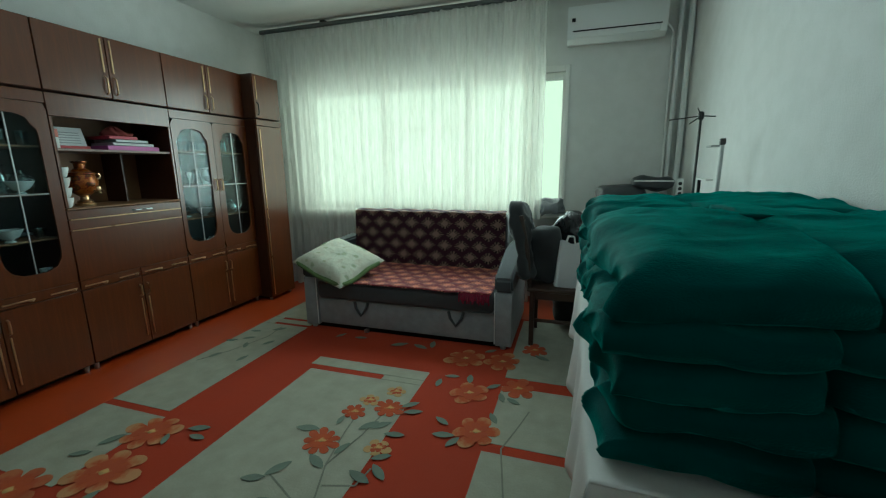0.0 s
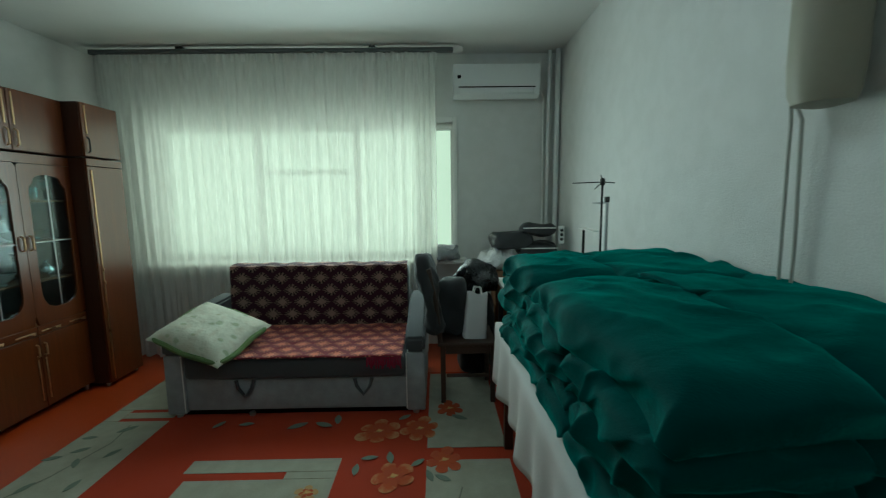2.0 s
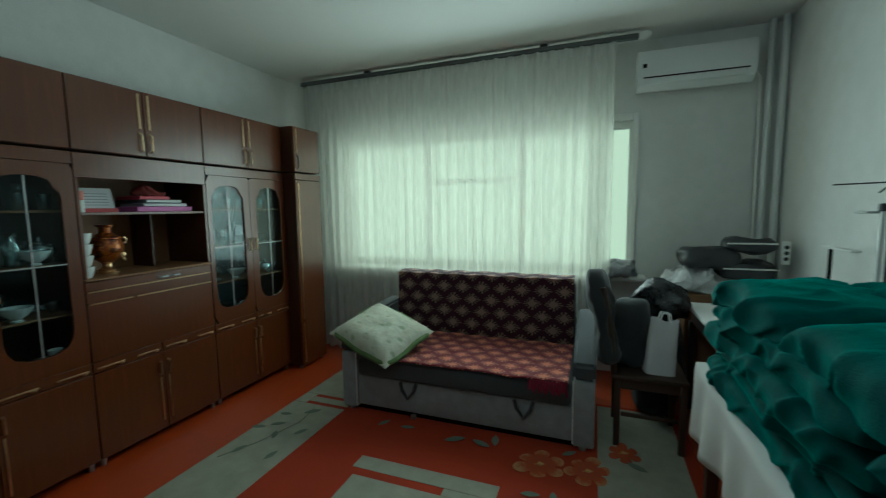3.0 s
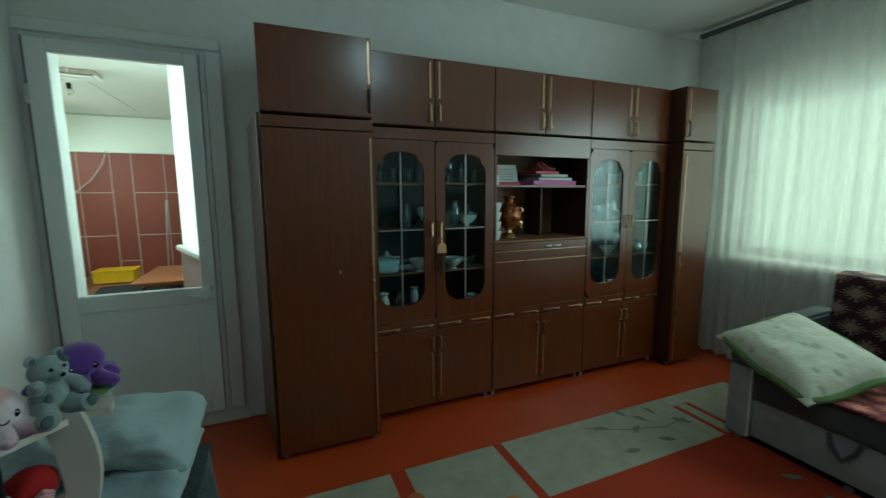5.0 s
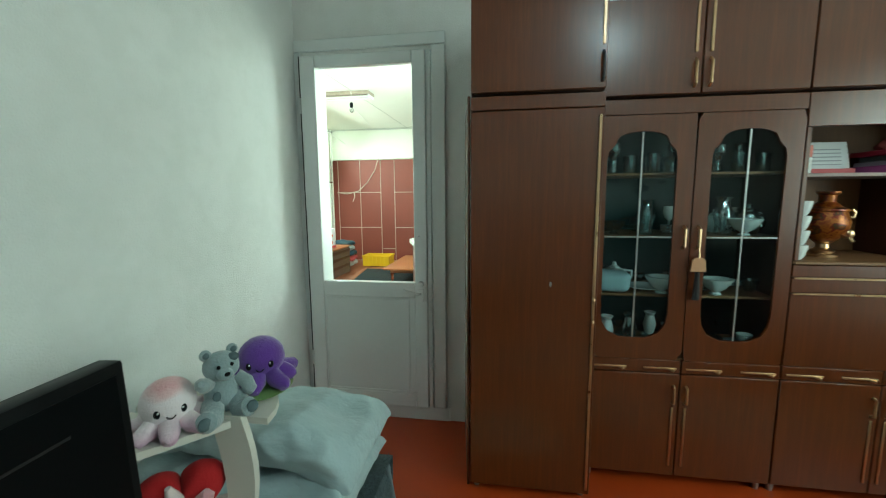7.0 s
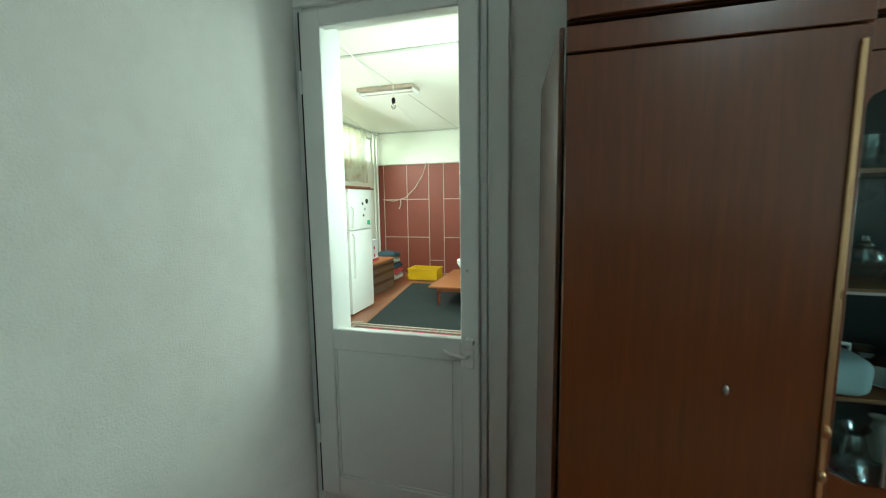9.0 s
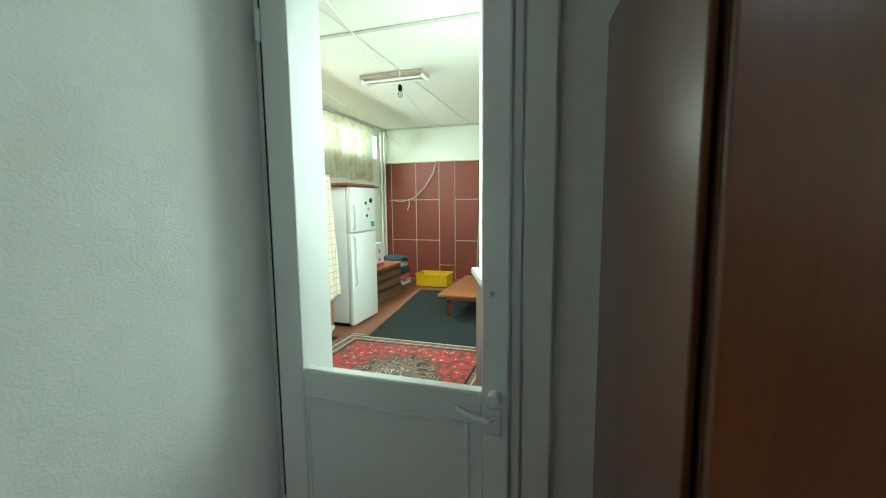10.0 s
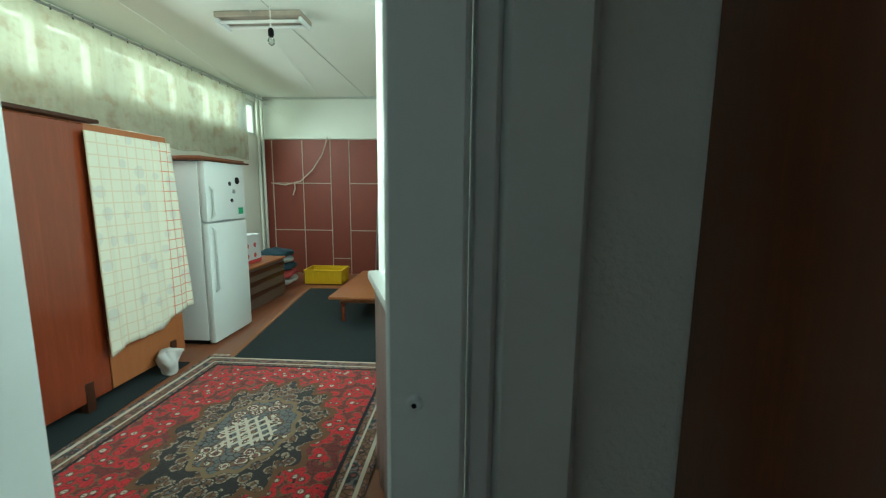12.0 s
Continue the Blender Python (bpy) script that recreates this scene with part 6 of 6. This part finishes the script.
# end wall clad in red panels with pale battens
REDP = stuff_mat("brick_red_panel", (0.2, 0.042, 0.026), 0.55, 2, 30, 0.2, 0.08)
clad = tagged(new("red_cladding"), "brick-red panels with pale battens on the end wall", "wall panels", kind="structure")
ys = (-5.0, -4.82, -4.33, -3.88, -3.58, -3.1, -2.6, -2.1, VY1)
zs = (0.03, 0.745, 1.49, 2.17)
for y0, y1 in zip(ys, ys[1:]):
    tall = abs(y0 + 3.88) < 0.02 or y0 < -4.9
    for z0, z1 in ([(0.03, 2.17)] if tall else zip(zs, zs[1:])):
        part("panel", box(VX0 + 0.001, VX0 + 0.012, y0 + 0.006, y1 - 0.006, z0 + 0.006, z1 - 0.006, r=0.002), REDP, clad)
BATTEN = stuff_mat("pale_batten", (0.5, 0.42, 0.34), 0.7, 4, 50, 0.2)
for y in ys[1:-1]:
    part("batten", box(VX0 + 0.002, VX0 + 0.02, y - 0.006, y + 0.006, 0.03, 2.17, r=0.002), BATTEN, clad)
for z in zs[1:3]:
    for y0, y1 in ((-4.81, -4.34), (-4.32, -3.89), (-3.57, -3.11), (-3.09, -2.61)):
        part("batten", box(VX0 + 0.002, VX0 + 0.021, y0, y1, z - 0.007, z + 0.007, r=0.002), BATTEN, clad)
part("batten", box(VX0 + 0.002, VX0 + 0.021, -3.87, -3.59, 0.285, 0.297, r=0.002), BATTEN, clad)
part("top_ledge", box(VX0 + 0.001, VX0 + 0.05, VY0, VY1, 2.172, 2.2, r=0.004), VWHITE, clad)
solo("loose_cable", tube(bmesh.new(), [(-6.34, -3.9, 2.2), (-6.33, -3.98, 1.95), (-6.33, -4.15, 1.7), (-6.33, -4.35, 1.52), (-6.33, -4.6, 1.46), (-6.34, -4.83, 1.49)], 0.009, 6), BATTEN, "loose pale cable sagging across the red panels", "cable")
solo("loose_cable", tube(bmesh.new(), [(-6.33, -4.45, 1.48), (-6.32, -4.44, 1.4), (-6.32, -4.48, 1.3)], 0.01, 6), BATTEN, "loose end of a pale cable", "cable")

# fridge
fr = thing("refrigerator", "white two-door refrigerator with small magnets", "refrigerator")
FRW = stuff_mat("white_enamel", (0.7, 0.73, 0.72), 0.35, 3, 60, 0.05, 0.03, coat=0.2)
part("cabinet", box(-3.85, -3.258, -4.5, -3.93, 0.07, 1.61, r=0.012, seg=2), FRW, fr)
part("lower_door", box(-3.85, -3.258, -3.928, -3.868, 0.05, 1.092, r=0.014, seg=2), FRW, fr)
up = part("upper_door", box(-3.85, -3.258, -3.928, -3.868, 1.104, 1.612, r=0.014, seg=2), FRW, fr)
for z0, z1 in ((0.5, 1.06), (1.13, 1.4)):
    tube(b := bmesh.new(), [(-3.31, -3.868, z0), (-3.312, -3.835, z0 + 0.03), (-3.312, -3.835, z1 - 0.03), (-3.31, -3.868, z1)], 0.011, 8)
    part("handle", b, FRW, fr)
part("base_grille", box(-3.83, -3.28, -4.45, -3.95, 0.032, 0.069, r=0.003), BLACK, fr)
for x, z, r, c in ((-3.72, 1.46, 0.032, BLACK), (-3.6, 1.43, 0.02, DARK_METAL), (-3.66, 1.36, 0.02, CHROME), (-3.62, 1.28, 0.018, DARK_METAL)):
    tube(b := bmesh.new(), [(x, -3.869, z), (x, -3.862, z)], r, 12)
    part("magnet", b, c, up)
part("sticker", box(-3.8, -3.72, -3.869, -3.867, 1.15, 1.21, r=0.0005), stuff_mat("green_sticker", (0.05, 0.35, 0.16), 0.4), up)
solo("fridge_board", box(-3.9, -3.2, -4.52, -3.84, 1.613, 1.628, r=0.002), UNIT, "dark board lying on the refrigerator", "board")
solo("fridge_board", box(-3.88, -3.24, -4.5, -3.88, 1.632, 1.65, r=0.002), wood_mat("red_brown_board", (0.12, 0.04, 0.02), (0.25, 0.09, 0.04)), "second brown board lying on the refrigerator", "board")

# leaning boards and covered cupboard
REDW = wood_mat("polished_red_wood", (0.1, 0.016, 0.005), (0.3, 0.055, 0.016), 0.22, coat=1.0)
ORW = wood_mat("orange_wood", (0.26, 0.08, 0.025), (0.45, 0.17, 0.06), 0.4)
cup = thing("old_cupboard", "tall polished red-brown cupboard with orange base", "cupboard")
part("body", box(-3.0, -1.72, -4.55, -3.98, 0.22, 1.76, r=0.006), ORW, cup)
part("door", box(-2.32, -1.74, -3.978, -3.955, 0.1, 1.75, r=0.005), REDW, cup, "polished red-brown door panel")
part("base_panel", box(-3.0, -2.33, -3.978, -3.96, 0.1, 0.45, r=0.004), ORW, cup)
part("top_edge", box(-2.4, -1.7, -4.56, -3.93, 1.762, 1.785, r=0.004), UNIT_DARK, cup)
for x in (-1.8, -2.2, -2.9):
    part("foot", box(x, x + 0.06, -4.0, -3.95, 0.031, 0.22, r=0.004), UNIT_DARK, cup)


def check_mat():
    n = Nodes("checked_cotton")
    x, y, z = n.xyz(n.coord())
    fx = n.math("LESS_THAN", n.math("FRACT", n.math("MULTIPLY", x, 14.0)), 0.1)
    fz = n.math("LESS_THAN", n.math("FRACT", n.math("MULTIPLY", z, 14.0)), 0.1)
    blot = n.voronoi(n.coord(), 7.0)
    base = n.mix(n.math("LESS_THAN", blot, 0.3), (0.7, 0.68, 0.56), (0.62, 0.61, 0.54))
    col = n.mix(n.math("MULTIPLY", n.math("MAXIMUM", fx, fz), 0.5), base, (0.62, 0.42, 0.24))
    edge = n.math("LESS_THAN", x, -2.84)
    col = n.mix(n.math("MULTIPLY", edge, n.math("MULTIPLY", n.math("MAXIMUM", fx, fz), 0.6)), col, (0.6, 0.1, 0.05))
    n.bump(n.noise(n.coord(), 30, 3), 0.3, 0.01)
    n.set(Base_Color=col, Roughness=0.95)
    return n.m


cl = bmesh.new()
sheet(cl, lambda u, v: Vector((-2.28 - 0.68 * u - 0.1 * u * (1 - v), -3.925 + folds(u, 4, 0.008) * (1.2 - v) + 0.02 * (1 - v), 0.33 + 0.12 * u * (1 - v) + (1.38 - 0.08 * u * 0) * v + 0.02 * math.sin(u * 9) * (1 - v))), 60, 40, 0.004)
solo("checked_cloth", cl, check_mat(), "pale checked cotton cloth hung over the cupboard", "cloth", smooth=180)
solo("white_rag", soft(bmesh.new(), 0.2, 0.12, 0.2, power=2.2, lump=0.05, freq=8, seed=41, n=10), SHEETM, "white rag on the floor under the cloth", "rag", pose(-2.72, -3.88, 0.13))

# low chest, carton and textiles past the fridge
ch = thing("low_chest", "low dark wooden chest with worn front", "chest")
part("body", box(-5.1, -4.1, -4.7, -4.1, 0.031, 0.5, r=0.008), wood_mat("worn_grey_wood", (0.05, 0.035, 0.028), (0.16, 0.1, 0.075), 0.6, along=(2, 26, 26)), ch)
for z in (0.16, 0.3, 0.42):
    part("slat", box(-5.08, -4.12, -4.099, -4.088, z, z + 0.05, r=0.003), UNIT_DARK, ch)
part("lid", box(-5.12, -4.08, -4.72, -4.08, 0.502, 0.525, r=0.005), ORW, ch)
bx = thing("printed_carton", "white carton printed with red fruit shapes", "box")
part("carton", box(-4.72, -4.3, -4.6, -4.2, 0.526, 0.86, r=0.005), PAPER, bx)
for x in (-4.42, -4.58):
    for z in (0.62, 0.74):
        part("print", tube(bmesh.new(), [(x, -4.199, z), (x, -4.197, z)], 0.028, 12), stuff_mat("red_print", (0.5, 0.08, 0.07), 0.6), bx)
part("red_band", box(-4.72, -4.3, -4.1995, -4.1975, 0.53, 0.57, r=0.0005), stuff_mat("red_band", (0.5, 0.05, 0.05), 0.6), bx)
for k, (c, nm) in enumerate((((0.5, 0.5, 0.5), "white"), ((0.4, 0.06, 0.06), "red"), ((0.03, 0.06, 0.09), "navy"), ((0.35, 0.4, 0.42), "grey"), ((0.02, 0.05, 0.07), "dark blue"))):
    solo("folded_textile", soft(bmesh.new(), 0.5, 0.52 - 0.03 * k, 0.1, power=3.2, lump=0.03, freq=6, seed=50 + k, n=10), stuff_mat(nm.replace(" ", "_") + "_textile", c, 0.9), nm + " folded textile in a pile by the chest", "textile", pose(-5.45, -4.38, 0.13 + 0.095 * k), "pile of folded textiles")
cr = thing("crate", "yellow plastic crate on the floor", "crate")
YEL = stuff_mat("yellow_plastic", (0.7, 0.44, 0.008), 0.45, 4, 60, 0.12, 0.05)
b = bmesh.new()
x0, x1, y0, y1 = -5.95, -5.6, -4.04, -3.5
rbox(b, x0, x1, y0, y1, 0.045, 0.06, r=0.002)
for a in ((x1 - 0.012, x1, y0, y1), (x0, x0 + 0.012, y0, y1), (x0 + 0.013, x1 - 0.013, y0, y0 + 0.012), (x0 + 0.013, x1 - 0.013, y1 - 0.012, y1)):
    rbox(b, *a, 0.061, 0.22, r=0.002)
part("body", b, YEL, cr)
b = bmesh.new()
for a in ((x1 - 0.014, x1 + 0.012, y0 - 0.012, y1 + 0.012), (x0 - 0.012, x0 + 0.014, y0 - 0.012, y1 + 0.012), (x0 + 0.015, x1 - 0.015, y0 - 0.012, y0 + 0.014), (x0 + 0.015, x1 - 0.015, y1 - 0.014, y1 + 0.012)):
    rbox(b, *a, 0.221, 0.25, r=0.004)
part("rim", b, YEL, cr)
for k in range(7):
    part("rib", box(x1 + 0.0005, x1 + 0.008, y0 + 0.03 + k * 0.08, y0 + 0.045 + k * 0.08, 0.07, 0.219, r=0.002), YEL, cr)

# low table
tb = thing("low_table", "low orange-brown wooden table on turned legs", "table")
part("tabletop", box(-5.25, -3.88, -3.09, -2.33, 0.295, 0.325, r=0.008, seg=2), ORW, tb)
part("apron", box(-5.15, -3.97, -3.0, -2.42, 0.24, 0.294, r=0.004), ORW, tb)
for x in (-3.98, -5.12):
    for y in (-2.97, -2.45):
        part("leg", lathe(bmesh.new(), [(0.016, 0), (0.022, 0.04), (0.015, 0.08), (0.026, 0.12), (0.016, 0.15), (0.028, 0.17), (0.028, 0.194)], x, y, 0.045, 14), REDW, tb)

# floor coverings
GREENRUG = stuff_mat("dark_green_carpet", (0.012, 0.02, 0.022), 0.95, 3, 200, 0.25, 0.3)
solo("dark_runner", plate(bmesh.new(), [(-3.0, -3.56), (-3.0, -2.0), (-5.35, -2.0), (-5.35, -3.86)], "z", 0.0305, 0.042), GREENRUG, "dark green carpet spread under the low table", "carpet")
solo("runner_edge", plate(bmesh.new(), [(-3.0, -3.62), (-3.0, -3.575), (-5.35, -3.875), (-5.35, -3.92)], "z", 0.0305, 0.04), stuff_mat("tan_edge", (0.3, 0.14, 0.07), 0.9), "tan edging strip beside the dark carpet", "carpet")
solo("dark_runner", plate(bmesh.new(), [(-1.0, -4.2), (-1.0, -3.74), (-2.9, -3.86), (-2.9, -4.2)], "z", 0.0305, 0.038), GREENRUG, "dark strip of carpet along the cupboard", "carpet")


def carpet_mat(name, ramp, scale, line=0.055, blur=0.45):
    n = Nodes(name)
    v = n.coord()
    vor = n.voronoi(v, scale)
    edge = n.voronoi(v, scale * 2.3, "DISTANCE_TO_EDGE")
    f = n.math("ADD", n.math("MULTIPLY", vor, 1.1), n.math("MULTIPLY", n.noise(v, scale * 0.8, 2), blur))
    col = n.ramp(f, ramp, True)
    col = n.mix(n.math("LESS_THAN", edge, line), col, (0.02, 0.014, 0.014))
    n.bump(n.noise(v, 240, 2), 0.4, 0.006)
    n.set(Base_Color=col, Roughness=0.95, Sheen_Weight=0.15)
    return n.m


REDC, CRM, BRN, DRK, GRY = (0.52, 0.008, 0.02), (0.58, 0.52, 0.43), (0.17, 0.085, 0.045), (0.02, 0.018, 0.022), (0.13, 0.13, 0.14)
FIELD = carpet_mat("carpet_red_field", [(0.0, BRN), (0.14, CRM), (0.3, (0.24, 0.15, 0.1)), (0.36, (0.12, 0.015, 0.02)), (0.42, REDC), (0.66, REDC), (0.7, BRN), (0.8, (0.16, 0.02, 0.02))], 15, 0.03, 0.18)
BORDER = carpet_mat("carpet_border", [(0.0, CRM), (0.26, (0.25, 0.06, 0.05)), (0.4, DRK), (0.55, GRY), (0.68, (0.3, 0.14, 0.12)), (0.8, BRN)], 13)
MEDAL = carpet_mat("carpet_medallion", [(0.0, CRM), (0.24, GRY), (0.4, (0.1, 0.05, 0.035)), (0.52, BRN), (0.7, (0.32, 0.26, 0.2)), (0.85, DRK)], 18)
CORE = carpet_mat("carpet_medallion_core", [(0.0, CRM), (0.36, (0.2, 0.08, 0.06)), (0.55, CRM), (0.68, BRN), (0.82, GRY)], 13)
car = thing("oriental_carpet", "red oriental carpet with a cream and brown medallion", "carpet")
CX0, CX1, CY0, CY1 = -3.03, -0.95, -3.78, -2.14


def rect(m):
    return [(CX0 + m, CY0 + m), (CX1 - m, CY0 + m), (CX1 - m, CY1 - m), (CX0 + m, CY1 - m)]


z = 0.031
part("base", plate(bmesh.new(), rect(0), "z", z, z + 0.01), BORDER, car)
part("border_line", ring_plate(bmesh.new(), rect(0.03), rect(0.05), "z", z + 0.0102, z + 0.0115), stuff_mat("cream_wool", CRM, 0.95, 20, 200, 0.2), car)
part("border_line", ring_plate(bmesh.new(), rect(0.155), rect(0.174), "z", z + 0.0102, z + 0.0115), stuff_mat("dark_wool", DRK, 0.95, 20, 200, 0.2), car)
part("border_line", ring_plate(bmesh.new(), rect(0.11), rect(0.122), "z", z + 0.0102, z + 0.0115), stuff_mat("cream_wool_fine", CRM, 0.95, 20, 200, 0.2), car)
part("field", plate(bmesh.new(), rect(0.175), "z", z + 0.0102, z + 0.0118), FIELD, car, "red field with small flowers")
mx, my = -2.03, -2.9


def lobes(a, b_, amp, n=16, k=112):
    return [(mx + a * (1 + amp * math.cos(n * t)) * math.cos(t), my + b_ * (1 + amp * math.cos(n * t)) * math.sin(t)) for t in (2 * math.pi * i / k for i in range(k))]


part("medallion_edge", plate(bmesh.new(), lobes(0.6, 0.42, 0.09), "z", z + 0.012, z + 0.0128), stuff_mat("brown_wool", BRN, 0.95, 20, 200, 0.3), car)
part("medallion", plate(bmesh.new(), lobes(0.56, 0.385, 0.09), "z", z + 0.013, z + 0.0138), MEDAL, car)
part("medallion_ring", plate(bmesh.new(), lobes(0.36, 0.25, 0.05, 12), "z", z + 0.014, z + 0.0148), stuff_mat("tan_wool", (0.25, 0.17, 0.1), 0.95, 20, 200, 0.3), car)
part("medallion_core", plate(bmesh.new(), lobes(0.33, 0.225, 0.05, 12), "z", z + 0.015, z + 0.0158), CORE, car)
LAT = stuff_mat("cream_lattice_wool", CRM, 0.95, 20, 200, 0.15)
b = bmesh.new()
for s in (-1, 1):
    for k in range(-2, 3):
        d, o = Vector((1, 0.72 * s)).normalized(), Vector((-0.72 * s, 1)).normalized()
        c = Vector((mx, my)) + o * k * 0.052
        h, w = 0.15 - 0.02 * abs(k), 0.008
        q = [c + d * h + o * w, c - d * h + o * w, c - d * h - o * w, c + d * h - o * w]
        plate(b, [(p.x, p.y) for p in q], "z", z + 0.016 + (0.0004 if s > 0 else 0), z + 0.0168 + (0.0004 if s > 0 else 0))
part("lattice", b, LAT, car, "cream lattice")
b = bmesh.new()
for k in range(90):
    y = CY0 + 0.01 + k * (CY1 - CY0 - 0.02) / 89
    plate(b, [(CX0 - 0.05, y - 0.003), (CX0, y - 0.004), (CX0, y + 0.004), (CX0 - 0.05, y + 0.003 + 0.004 * math.sin(k * 2.2))], "z", z + 0.001, z + 0.004)
part("fringe", b, LAT, car, "pale fringe")

# curtained side window by the door
ss = thing("draped_stand", "white draped stand with pale pink cloth below its top", "stand", pose(-1.9, -2.15, 0, 0, 0, 20))
part("top", box(0.0, 0.85, -0.03, 0.3, 0.955, 1.0, r=0.012, seg=2), WHITE_PAINT, ss)
b = bmesh.new()
sheet(b, lambda u, v: Vector((0.03 + 0.8 * u, 0.0 + 0.014 * math.sin(u * 40) * (1.1 - v), 0.05 + 0.9 * v)), 70, 8)
sheet(b, lambda u, v: Vector((0.03 + 0.012 * math.sin(u * 20) * (1 - v), 0.01 + 0.26 * u, 0.05 + 0.9 * v)), 30, 8)
bmesh.ops.solidify(b, geom=b.faces[:], thickness=0.004)
part("drape", b, stuff_mat("pale_pink_drape", (0.55, 0.42, 0.4), 0.9, 5, 80, 0.12), ss, "pale pink drape", smooth=180)
for x, y in ((0.06, 0.06), (0.78, 0.06), (0.06, 0.25), (0.78, 0.25)):
    part("leg", box(x, x + 0.03, y, y + 0.03, 0.031, 0.954, r=0.003), WHITE_PAINT, ss)
solo("side_curtain", sheet(bmesh.new(), lambda u, v: Vector((-1.92 + 0.72 * u, -2.13 + 0.28 * u + folds(u, 6, 0.012), 1.01 + 1.75 * v)), 60, 8), sheer_mat("white_side_curtain", (0.6, 0.63, 0.54), 0.2), "white curtain hanging beside the veranda door", "curtain", smooth=180)

solo("metal_pole", tube(bmesh.new(), [(-6.14, -3.13, 0.045), (-6.2, -3.08, 1.36)], 0.013, 10), CHROME, "pale metal pole leaning against the red end wall", "pole")
solo("dark_garment", soft(bmesh.new(), 0.12, 0.2, 0.9, power=2.6, lump=0.05, freq=6, seed=77, n=14), stuff_mat("dark_navy_cloth", (0.02, 0.024, 0.03), 0.9, 5, 120, 0.2), "dark garment heaped against the red end wall", "garment", pose(-6.22, -2.8, 0.49))
